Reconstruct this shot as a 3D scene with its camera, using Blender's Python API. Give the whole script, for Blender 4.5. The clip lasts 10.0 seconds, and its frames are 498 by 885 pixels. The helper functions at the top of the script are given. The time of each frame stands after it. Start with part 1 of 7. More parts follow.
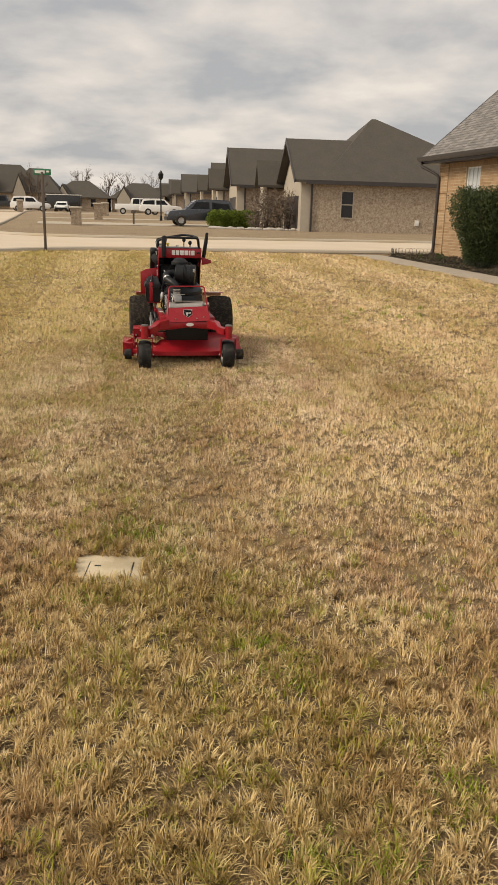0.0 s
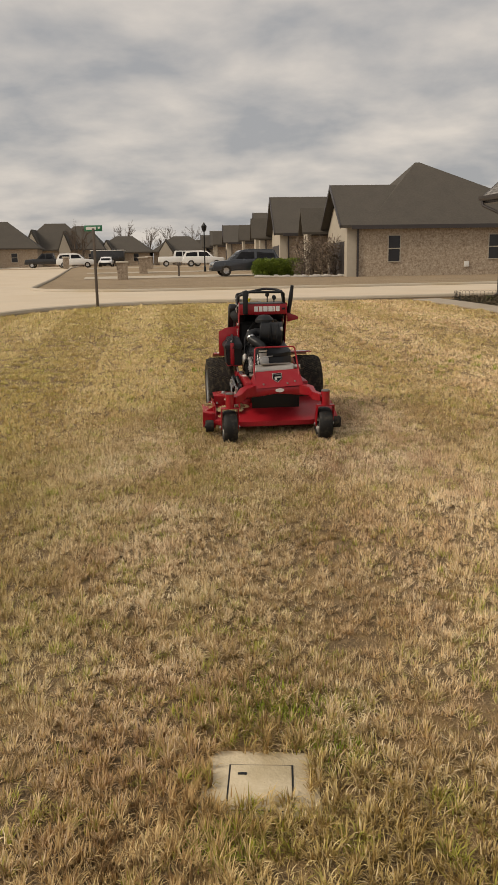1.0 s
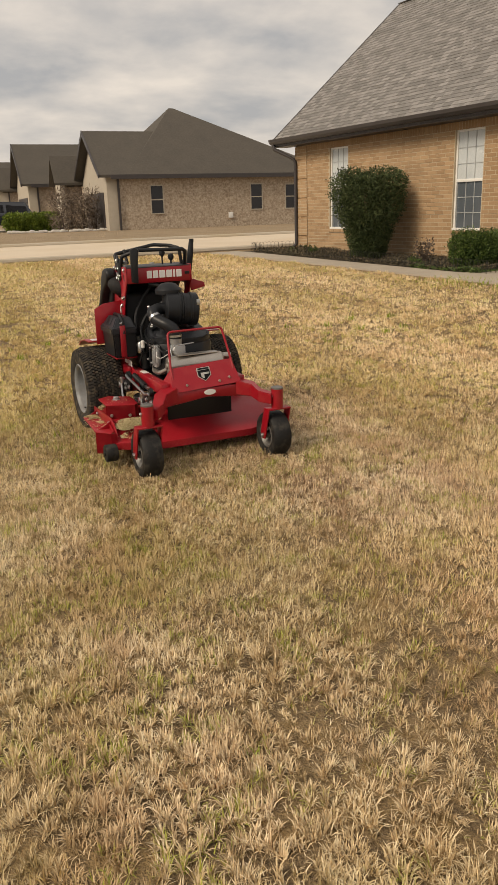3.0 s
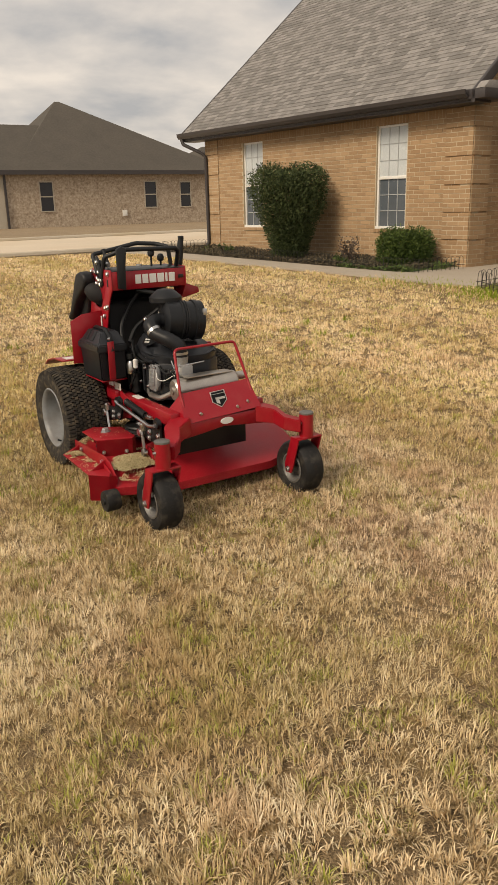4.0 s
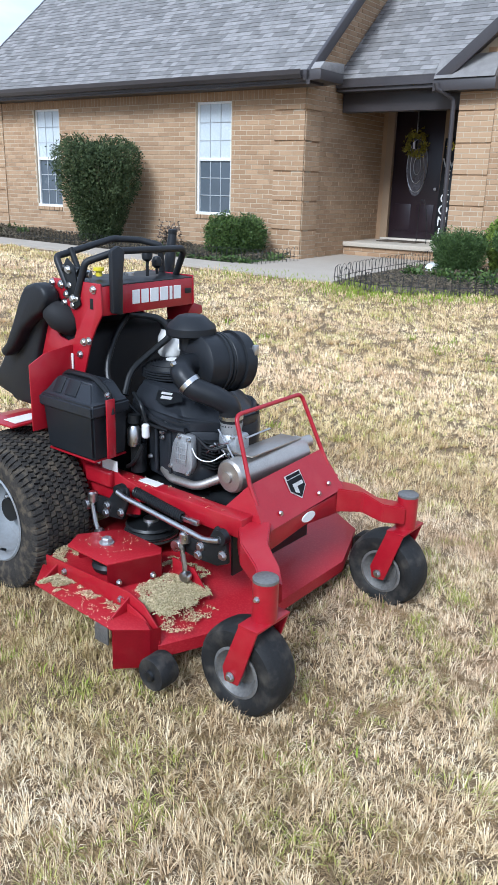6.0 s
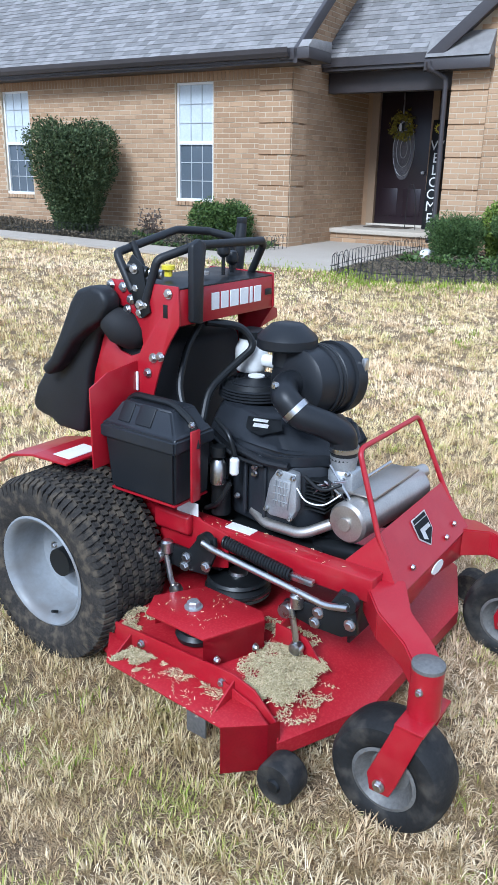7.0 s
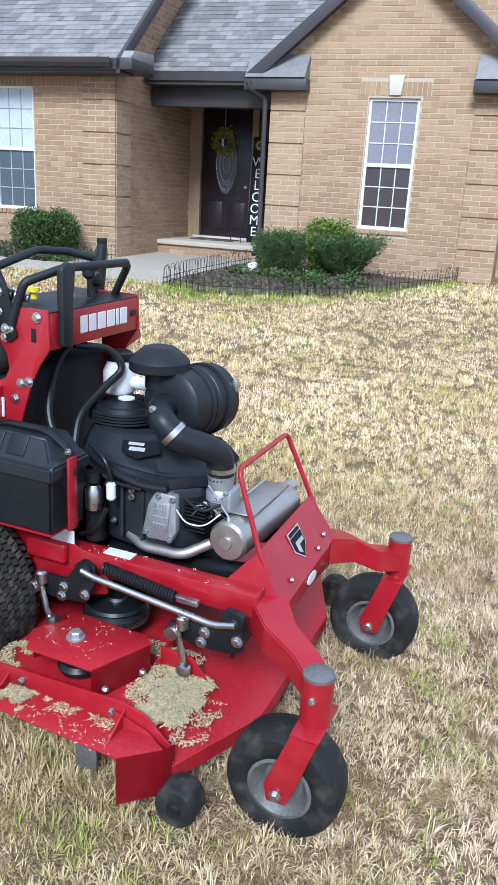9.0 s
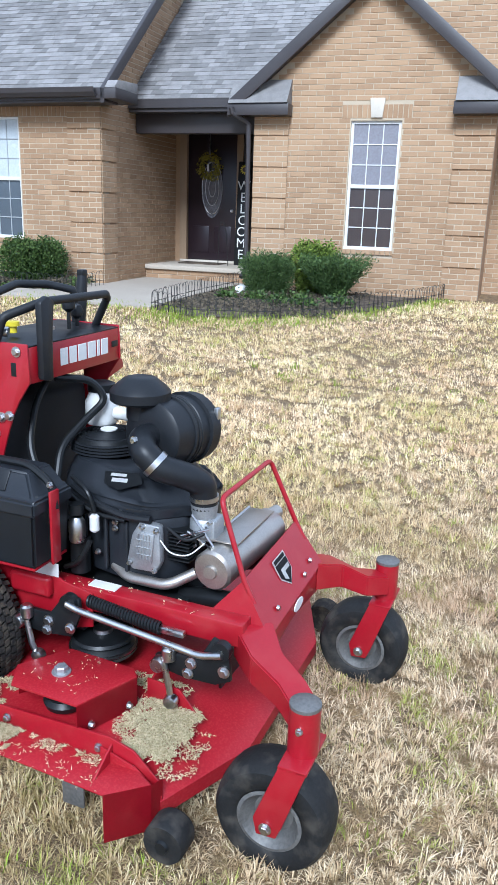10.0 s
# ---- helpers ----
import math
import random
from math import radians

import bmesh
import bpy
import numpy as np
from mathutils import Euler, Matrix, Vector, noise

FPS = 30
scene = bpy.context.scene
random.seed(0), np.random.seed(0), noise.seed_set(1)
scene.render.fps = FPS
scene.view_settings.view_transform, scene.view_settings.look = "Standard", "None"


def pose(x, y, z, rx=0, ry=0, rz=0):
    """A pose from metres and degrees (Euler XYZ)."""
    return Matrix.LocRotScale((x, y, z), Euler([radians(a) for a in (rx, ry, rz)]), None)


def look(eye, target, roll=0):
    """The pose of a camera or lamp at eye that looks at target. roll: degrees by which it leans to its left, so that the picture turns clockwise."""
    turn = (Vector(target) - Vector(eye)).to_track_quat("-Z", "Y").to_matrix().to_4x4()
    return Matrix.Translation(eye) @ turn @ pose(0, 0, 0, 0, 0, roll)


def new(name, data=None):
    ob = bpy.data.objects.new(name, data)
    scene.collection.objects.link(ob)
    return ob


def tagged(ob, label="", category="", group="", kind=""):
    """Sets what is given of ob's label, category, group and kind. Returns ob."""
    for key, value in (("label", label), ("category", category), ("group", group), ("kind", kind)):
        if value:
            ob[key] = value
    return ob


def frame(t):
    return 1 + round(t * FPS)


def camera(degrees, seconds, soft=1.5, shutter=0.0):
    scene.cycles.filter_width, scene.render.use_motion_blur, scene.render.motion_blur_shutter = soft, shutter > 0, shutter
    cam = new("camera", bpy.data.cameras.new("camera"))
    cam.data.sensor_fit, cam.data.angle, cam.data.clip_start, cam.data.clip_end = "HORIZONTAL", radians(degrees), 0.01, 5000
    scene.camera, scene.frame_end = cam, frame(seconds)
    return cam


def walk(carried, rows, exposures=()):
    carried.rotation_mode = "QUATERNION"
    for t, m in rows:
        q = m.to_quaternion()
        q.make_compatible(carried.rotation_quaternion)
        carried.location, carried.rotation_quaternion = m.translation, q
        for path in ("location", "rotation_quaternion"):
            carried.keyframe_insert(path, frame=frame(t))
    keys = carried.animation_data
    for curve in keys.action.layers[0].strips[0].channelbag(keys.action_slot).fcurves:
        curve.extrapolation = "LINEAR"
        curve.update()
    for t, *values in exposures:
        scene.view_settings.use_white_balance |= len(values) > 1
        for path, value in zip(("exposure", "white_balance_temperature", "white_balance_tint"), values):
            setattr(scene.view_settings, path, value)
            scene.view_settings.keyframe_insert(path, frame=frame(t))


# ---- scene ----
cam = camera(35.8, 10.0)
METRES, EYE, TILT, LEAN, TURN = 7.895, 1.5, 0.0, 0.0, 0.0
ROWS = [
    (0.0, 0.0, 0.0, 0.0, 0.44, -16.54, -1.49),
    (0.5, -0.0248, 0.0723, 0.0051, 3.51, -15.23, 0.27),
    (1.0, -0.0672, 0.1411, 0.0023, 3.16, -13.21, 0.8),
    (1.5, -0.1104, 0.217, -0.0047, -1.42, -13.93, 2.41),
    (2.0, -0.1477, 0.2919, -0.0038, -6.86, -16.08, 2.57),
    (3.5, -0.2349, 0.4952, -0.0038, -19.18, -16.78, 1.32),
    (4.0, -0.2627, 0.5606, -0.0067, -23.51, -17.09, 1.31),
    (4.5, -0.2816, 0.6258, -0.0029, -28.11, -17.66, 1.26),
    (5.0, -0.3004, 0.684, -0.0055, -33.24, -17.91, 0.54),
    (6.5, -0.3087, 0.856, -0.0063, -42.87, -18.79, -1.59),
    (7.0, -0.3046, 0.89, -0.0099, -43.82, -19.23, -1.1),
    (7.5, -0.3087, 0.9049, -0.0055, -45.92, -19.33, -1.11),
    (8.0, -0.3153, 0.9087, -0.0053, -48.74, -19.14, -1.4),
    (8.5, -0.3173, 0.9068, -0.0041, -52.49, -18.72, -2.21),
    (9.0, -0.317, 0.9022, -0.0049, -56.55, -18.15, -3.1),
    (9.5, -0.3173, 0.9034, -0.0061, -56.02, -18.33, -3.29),
    (10.0, -0.3142, 0.8991, -0.0021, -57.42, -16.6, -1.82),
]
LIGHT = [(0.0, 0.06, 8000, 11), (1.0, -0.22, 7950, 11), (1.5, -0.17, 7950, 11), (2.0, 0.0, 7950, 11), (3.5, -0.03, 8350, 12), (4.5, 0.2, 8250, 12), (5.2, 0.38, 6850, 10), (6.4, 0.82, 4980, 7), (10.0, 0.82, 5080, 7)]
walk(cam, [(t, pose(0, 0, EYE, TILT, LEAN, TURN) @ pose(METRES * x, METRES * y, METRES * z, 90 + pitch, roll, yaw)) for t, x, y, z, yaw, pitch, roll in ROWS], LIGHT)

# ---- world and sun ----
world = bpy.data.worlds.new("overcast_sky")
scene.world = world
world.use_nodes = True


def build_world():
    nt = world.node_tree
    nt.nodes.clear()
    out = nt.nodes.new("ShaderNodeOutputWorld")
    bg = nt.nodes.new("ShaderNodeBackground")
    sky = nt.nodes.new("ShaderNodeTexSky")
    sky.sky_type = "NISHITA"
    sky.sun_disc = False
    sky.sun_elevation = radians(48)
    sky.sun_rotation = radians(200)
    sky.air_density, sky.dust_density, sky.ozone_density = 1.0, 3.0, 1.0
    coord = nt.nodes.new("ShaderNodeTexCoord")
    # cloud deck: the direction is laid on a flat layer, so clouds shrink to the horizon
    sep = nt.nodes.new("ShaderNodeSeparateXYZ")
    add = nt.nodes.new("ShaderNodeMath"); add.operation = "ADD"; add.inputs[1].default_value = 0.22
    mx = nt.nodes.new("ShaderNodeMath"); mx.operation = "MAXIMUM"; mx.inputs[1].default_value = 0.05
    dx = nt.nodes.new("ShaderNodeMath"); dx.operation = "DIVIDE"
    dy = nt.nodes.new("ShaderNodeMath"); dy.operation = "DIVIDE"
    comb = nt.nodes.new("ShaderNodeCombineXYZ")
    L = nt.links.new
    L(coord.outputs["Generated"], sep.inputs[0])
    L(sep.outputs[2], add.inputs[0]); L(add.outputs[0], mx.inputs[0])
    L(sep.outputs[0], dx.inputs[0]); L(mx.outputs[0], dx.inputs[1])
    L(sep.outputs[1], dy.inputs[0]); L(mx.outputs[0], dy.inputs[1])
    L(dx.outputs[0], comb.inputs[0]); L(dy.outputs[0], comb.inputs[1])
    n1 = nt.nodes.new("ShaderNodeTexNoise")
    n1.inputs["Scale"].default_value, n1.inputs["Detail"].default_value = 2.1, 8.0
    n1.inputs["Roughness"].default_value, n1.inputs["Distortion"].default_value = 0.52, 0.12
    L(comb.outputs[0], n1.inputs["Vector"])
    ramp = nt.nodes.new("ShaderNodeValToRGB")
    ramp.color_ramp.elements[0].position, ramp.color_ramp.elements[0].color = 0.36, (4.0, 4.5, 5.4, 1)
    ramp.color_ramp.elements[1].position, ramp.color_ramp.elements[1].color = 0.66, (7.7, 7.8, 8.2, 1)
    L(n1.outputs["Fac"], ramp.inputs[0])
    mix = nt.nodes.new("ShaderNodeMix"); mix.data_type = "RGBA"
    mix.inputs[0].default_value = 0.92
    L(sky.outputs[0], mix.inputs[6]); L(ramp.outputs[0], mix.inputs[7])
    L(mix.outputs[2], bg.inputs[0])
    bg.inputs[1].default_value = 0.1
    L(bg.outputs[0], out.inputs[0])


build_world()
sun_data = bpy.data.lights.new("sun", "SUN")
sun_data.energy, sun_data.angle, sun_data.color = 2.75, radians(20), (1.0, 0.95, 0.88)
sun = new("sun", sun_data)
sun.matrix_world = look((0, 0, 20), (22, 9, 0))


# ---- materials ----
def lin(r, g, b):
    return (r, g, b, 1.0)


def make(name, a, b=None, rough=0.6, metal=0.0, scale=8.0, fine=80.0, bump=0.15, island=0.0, rand=0.0, coat=0.0, third=None, third_scale=1.5, bump_dist=0.01, rough_var=0.1):
    """A procedural surface: two colours mixed by coarse and fine noise, an optional third in patches, relief and uneven gloss."""
    m = bpy.data.materials.new(name)
    m.use_nodes = True
    nt = m.node_tree
    L = nt.links.new
    bs = nt.nodes["Principled BSDF"]
    b = b or tuple(c * 0.75 for c in a)
    coord = nt.nodes.new("ShaderNodeTexCoord")
    geo = nt.nodes.new("ShaderNodeNewGeometry")
    info = nt.nodes.new("ShaderNodeObjectInfo")
    n1 = nt.nodes.new("ShaderNodeTexNoise"); n1.inputs["Scale"].default_value = scale; n1.inputs["Detail"].default_value = 6
    n2 = nt.nodes.new("ShaderNodeTexNoise"); n2.inputs["Scale"].default_value = fine; n2.inputs["Detail"].default_value = 4
    L(geo.outputs["Position"], n1.inputs["Vector"]); L(geo.outputs["Position"], n2.inputs["Vector"])
    av = nt.nodes.new("ShaderNodeMath"); av.operation = "MULTIPLY_ADD"; av.inputs[1].default_value = 0.45
    half = nt.nodes.new("ShaderNodeMath"); half.operation = "MULTIPLY"; half.inputs[1].default_value = 0.55
    L(n2.outputs["Fac"], half.inputs[0]); L(n1.outputs["Fac"], av.inputs[0]); L(half.outputs[0], av.inputs[2])
    fac = av.outputs[0]
    for amount, sock in ((island, geo.outputs["Random Per Island"]), (rand, info.outputs["Random"])):
        if amount:
            s = nt.nodes.new("ShaderNodeMath"); s.operation = "SUBTRACT"; s.inputs[1].default_value = 0.5
            w = nt.nodes.new("ShaderNodeMath"); w.operation = "MULTIPLY_ADD"; w.inputs[1].default_value = amount
            L(sock, s.inputs[0]); L(s.outputs[0], w.inputs[0]); L(fac, w.inputs[2])
            fac = w.outputs[0]
    ramp = nt.nodes.new("ShaderNodeValToRGB")
    ramp.color_ramp.elements[0].position, ramp.color_ramp.elements[0].color = 0.3, lin(*b)
    ramp.color_ramp.elements[1].position, ramp.color_ramp.elements[1].color = 0.7, lin(*a)
    L(fac, ramp.inputs[0])
    col = ramp.outputs[0]
    if third:
        n3 = nt.nodes.new("ShaderNodeTexNoise"); n3.inputs["Scale"].default_value = third_scale; n3.inputs["Detail"].default_value = 5
        L(geo.outputs["Position"], n3.inputs["Vector"])
        r3 = nt.nodes.new("ShaderNodeValToRGB")
        r3.color_ramp.elements[0].position, r3.color_ramp.elements[1].position = 0.48, 0.66
        L(n3.outputs["Fac"], r3.inputs[0])
        mx = nt.nodes.new("ShaderNodeMix"); mx.data_type = "RGBA"
        L(r3.outputs[0], mx.inputs[0]); L(col, mx.inputs[6]); mx.inputs[7].default_value = lin(*third)
        col = mx.outputs[2]
    L(col, bs.inputs["Base Color"])
    bs.inputs["Metallic"].default_value = metal
    mr = nt.nodes.new("ShaderNodeMapRange")
    mr.inputs[3].default_value, mr.inputs[4].default_value = max(0.02, rough - rough_var), min(1.0, rough + rough_var)
    L(n1.outputs["Fac"], mr.inputs[0]); L(mr.outputs[0], bs.inputs["Roughness"])
    if coat:
        bs.inputs["Coat Weight"].default_value, bs.inputs["Coat Roughness"].default_value = coat, 0.08
    if bump:
        bp = nt.nodes.new("ShaderNodeBump"); bp.inputs["Strength"].default_value = bump; bp.inputs["Distance"].default_value = bump_dist
        L(n2.outputs["Fac"], bp.inputs["Height"]); L(bp.outputs[0], bs.inputs["Normal"])
    return m


BRICK = make("tan_brick", (0.405, 0.268, 0.155), (0.305, 0.192, 0.106), 0.9, scale=5, fine=90, bump=0.5, island=0.45, rand=0.45, bump_dist=0.004)
BRICK_FAR = make("mixed_brick", (0.64, 0.55, 0.44), (0.26, 0.195, 0.14), 0.9, scale=6.0, fine=10, bump=0.5, island=0.7, bump_dist=0.01)
MORTAR = make("mortar", (0.51, 0.425, 0.305), (0.42, 0.345, 0.245), 0.95, scale=4, fine=120, bump=0.4, bump_dist=0.003)
SHINGLE = make("asphalt_shingle", (0.275, 0.262, 0.252), (0.145, 0.138, 0.132), 0.95, scale=9, fine=160, bump=0.6, island=0.38, rand=0.38, bump_dist=0.003)
SHINGLE_FAR = make("far_shingle", (0.088, 0.077, 0.064), (0.058, 0.051, 0.043), 0.95, scale=1.0, fine=9, bump=0.4, bump_dist=0.02)
FASCIA = make("dark_brown_trim", (0.052, 0.046, 0.047), (0.036, 0.031, 0.032), 0.45, scale=3, fine=50, bump=0.05)
WHITE = make("white_vinyl", (0.74, 0.74, 0.72), (0.66, 0.66, 0.63), 0.4, scale=4, fine=60, bump=0.04)
STUCCO = make("cream_stucco", (0.46, 0.41, 0.34), (0.38, 0.34, 0.28), 0.9, scale=4, fine=40, bump=0.3)
ROADMAT = make("pale_road_concrete", (0.64, 0.54, 0.42), (0.52, 0.44, 0.34), 0.9, scale=0.7, fine=30, bump=0.3, third=(0.56, 0.46, 0.34), third_scale=0.4)
CONCRETE = make("concrete", (0.50, 0.44, 0.36), (0.40, 0.35, 0.28), 0.9, scale=0.7, fine=30, bump=0.3, third=(0.44, 0.37, 0.27), third_scale=0.4)
WALK = make("grey_walk_concrete", (0.43, 0.375, 0.305), (0.33, 0.285, 0.23), 0.9, scale=1.5, fine=40, bump=0.3, third=(0.36, 0.31, 0.25), third_scale=0.8)
MULCH = make("dark_mulch", (0.13, 0.096, 0.068), (0.035, 0.027, 0.020), 0.95, scale=14, fine=70, bump=1.0, third=(0.19, 0.15, 0.105), third_scale=5, bump_dist=0.03)
SOIL = make("dry_turf", (0.40, 0.28, 0.15), (0.07, 0.043, 0.022), 1.0, scale=18.0, fine=120, bump=1.0, third=(0.36, 0.24, 0.11), third_scale=6, bump_dist=0.03)
FARTURF = make("far_dormant_turf", (0.34, 0.25, 0.15), (0.27, 0.20, 0.12), 1.0, scale=0.5, fine=8, bump=0.5, bump_dist=0.03)


# ---- mesh helpers ----
def quad_box(bm, x0, x1, y0, y1, z0, z1):
    v = [bm.verts.new(c) for c in ((x0, y0, z0), (x1, y0, z0), (x1, y1, z0), (x0, y1, z0), (x0, y0, z1), (x1, y0, z1), (x1, y1, z1), (x0, y1, z1))]
    for f in ((0, 3, 2, 1), (4, 5, 6, 7), (0, 1, 5, 4), (1, 2, 6, 5), (2, 3, 7, 6), (3, 0, 4, 7)):
        bm.faces.new([v[i] for i in f])
    return v


def box(x0, x1, y0, y1, z0, z1, bevel=0.0, seg=2, bm=None):
    bm = bm or bmesh.new()
    v = quad_box(bm, x0, x1, y0, y1, z0, z1)
    if bevel:
        es = {e for q in v for e in q.link_edges}
        bmesh.ops.bevel(bm, geom=list(es), offset=bevel, segments=seg, affect="EDGES", profile=0.5)
    return bm


def prism(poly, a, b, axis="x", bevel=0.0, bm=None, seg=2):
    """A flat outline pushed from a to b along an axis; the outline's two numbers are the other two axes in order."""
    bm = bm or bmesh.new()

    def place(p, h):
        return {"x": (h, p[0], p[1]), "y": (p[0], h, p[1]), "z": (p[0], p[1], h)}[axis]
    lo = [bm.verts.new(place(p, a)) for p in poly]
    hi = [bm.verts.new(place(p, b)) for p in poly]
    n = len(poly)
    fs = [bm.faces.new(lo[::-1]), bm.faces.new(hi)]
    for i in range(n):
        fs.append(bm.faces.new((lo[i], lo[(i + 1) % n], hi[(i + 1) % n], hi[i])))
    bmesh.ops.recalc_face_normals(bm, faces=fs)
    if bevel:
        es = {e for f in fs for e in f.edges}
        bmesh.ops.bevel(bm, geom=list(es), offset=bevel, segments=seg, affect="EDGES", profile=0.5)
    return bm


def rings(bm, pts, radii, seg=16, cap=True, flat=1.0):
    """A tube along points with a radius at each."""
    P = [Vector(p) for p in pts]
    up = None
    loops = []
    for i, p in enumerate(P):
        t = (P[min(i + 1, len(P) - 1)] - P[max(i - 1, 0)]).normalized()
        if up is None:
            up = Vector((0, 0, 1)) if abs(t.z) < 0.9 else Vector((1, 0, 0))
        side = t.cross(up).normalized()
        up = side.cross(t).normalized()
        r = radii[i] if hasattr(radii, "__len__") else radii
        loops.append([bm.verts.new(p + side * (r * math.cos(6.28318 * j / seg)) + up * (r * flat * math.sin(6.28318 * j / seg))) for j in range(seg)])
    fs = []
    for a, b in zip(loops, loops[1:]):
        for j in range(seg):
            fs.append(bm.faces.new((a[j], a[(j + 1) % seg], b[(j + 1) % seg], b[j])))
    if cap:
        fs.append(bm.faces.new(loops[0][::-1]))
        fs.append(bm.faces.new(loops[-1]))
    bmesh.ops.recalc_face_normals(bm, faces=fs)
    return bm


def tube(pts, r, seg=12, bm=None, round_n=0):
    bm = bm or bmesh.new()
    if round_n:
        pts = smooth_path(pts, round_n)
    return rings(bm, pts, r, seg)


def smooth_path(pts, n=6, cut=0.35):
    """Rounds the corners of a bent path."""
    P = [Vector(p) for p in pts]
    out = [P[0]]
    for a, b, c in zip(P, P[1:], P[2:]):
        d = min((b - a).length, (c - b).length) * cut
        s, e = b + (a - b).normalized() * d, b + (c - b).normalized() * d
        for i in range(n + 1):
            t = i / n
            out.append(s * (1 - t) ** 2 + b * 2 * t * (1 - t) + e * t * t)
    out.append(P[-1])
    return out


def lathe(profile, centre, axis="x", seg=32, bm=None, close=False, caps=(True, True)):
    """Profile of (radius, along) turned about an axis through centre."""
    bm = bm or bmesh.new()
    cx, cy, cz = centre
    loops = []
    for r, h in profile:
        ring = []
        for j in range(seg):
            c, s = r * math.cos(6.283185 * j / seg), r * math.sin(6.283185 * j / seg)
            ring.append(bm.verts.new({"x": (cx + h, cy + c, cz + s), "y": (cx + c, cy + h, cz + s), "z": (cx + c, cy + s, cz + h)}[axis]))
        loops.append(ring)
    fs = []
    pairs = list(zip(loops, loops[1:])) + ([(loops[-1], loops[0])] if close else [])
    for a, b in pairs:
        for j in range(seg):
            fs.append(bm.faces.new((a[j], a[(j + 1) % seg], b[(j + 1) % seg], b[j])))
    if not close:
        if caps[0]:
            fs.append(bm.faces.new(loops[0]))
        if caps[1]:
            fs.append(bm.faces.new(loops[-1]))
    bmesh.ops.recalc_face_normals(bm, faces=fs)
    return bm


def mesh_of(name, bm, material, smooth=35):
    me = bpy.data.meshes.new(name)
    bm.to_mesh(me)
    bm.free()
    me.materials.append(material)
    if smooth:
        me.shade_smooth()
        me.set_sharp_from_angle(angle=radians(smooth))
    return me


def part(name, bm, material, parent, label="", smooth=35):
    ob = new(name, mesh_of(name, bm, material, smooth))
    ob.parent = parent
    return tagged(ob, label)


def thing(name, m, label, category, group="", kind=""):
    ob = new(name)
    ob.empty_display_size = 0.2
    ob.matrix_world = m
    return tagged(ob, label, category, group, kind)


GY = (-60, 3, 7.9, 9.05, 11, 17, 24, 27, 34, 52, 66, 90, 140, 900)
GZ = (-0.9, -0.12, -0.055, -0.008, 0.05, 0.20, 0.31, 0.33, 0.38, 0.48, 0.65, 1.02, 1.1, 1.1)


def ground_z(x, y):
    """Height of the ground: a gentle rise away from the start, and a level pad round the brick house."""
    base = float(np.interp(y, GY, GZ))
    k = (x - 7.08) * 0.9703 + (y - 18.85) * 0.2419
    w = min(1.0, max(0.0, (k + 4.6) / 4.2))
    if y > 27 or y < 2:
        return base
    w = w * w * (3 - 2 * w) * min(1.0, (27 - y) / 3, (y - 2) / 3)
    return base + (max(base, 0.20) - base) * w

# ---- ground and streets ----
BLOCK = pose(0, 0, 0, 0, 0, 14)          # the street grid: a to the right, b away


def at_block(a, b, z=None):
    p = BLOCK @ Vector((a, b, 0))
    return Vector((p.x, p.y, ground_z(p.x, p.y) if z is None else z))


def build_ground():
    bm = bmesh.new()
    xs = [-600, -300, -150, -80, -40, -20, -10, -6] + [-3 + 0.6 * i for i in range(26)] + [13, 15, 20, 40, 80, 150, 300, 600]
    ys = [-60, -30, -10, 0, 1.5] + [3 + 0.6 * i for i in range(41)] + [30, 34, 43, 52, 59, 66, 78, 90, 115, 140, 300, 900]
    g = [[bm.verts.new((x, y, ground_z(x, y))) for x in xs] for y in ys]
    for r0, r1 in zip(g, g[1:]):
        for i in range(len(xs) - 1):
            bm.faces.new((r0[i], r0[i + 1], r1[i + 1], r1[i]))
    # the lawns across the street are a browner turf
    nt = SOIL.node_tree
    bs = nt.nodes["Principled BSDF"]
    mix = nt.nodes.new("ShaderNodeMix"); mix.data_type = "RGBA"
    sep = nt.nodes.new("ShaderNodeSeparateXYZ")
    rng_ = nt.nodes.new("ShaderNodeMapRange"); rng_.inputs[1].default_value, rng_.inputs[2].default_value = 27.0, 30.0
    geo = nt.nodes.new("ShaderNodeNewGeometry")
    far = nt.nodes.new("ShaderNodeTexNoise"); far.inputs["Scale"].default_value = 0.6; far.inputs["Detail"].default_value = 6
    fr = nt.nodes.new("ShaderNodeValToRGB")
    fr.color_ramp.elements[0].color, fr.color_ramp.elements[1].color = lin(0.24, 0.175, 0.11), lin(0.40, 0.30, 0.19)
    was = bs.inputs["Base Color"].links[0].from_socket
    nt.links.new(geo.outputs["Position"], sep.inputs[0]); nt.links.new(geo.outputs["Position"], far.inputs["Vector"])
    nt.links.new(sep.outputs[1], rng_.inputs[0]); nt.links.new(rng_.outputs[0], mix.inputs[0])
    nt.links.new(far.outputs["Fac"], fr.inputs[0]); nt.links.new(was, mix.inputs[6]); nt.links.new(fr.outputs[0], mix.inputs[7])
    nt.links.new(mix.outputs[2], bs.inputs["Base Color"])
    ob = new("ground", mesh_of("ground", bm, SOIL, 0))
    tagged(ob, "dormant straw-coloured lawn turf with mown stripes", "lawn", kind="structure")


def strip(bm, quads, lift):
    for q in quads:
        bm.faces.new([bm.verts.new(at_block(a, b) + Vector((0, 0, lift))) for a, b in q])


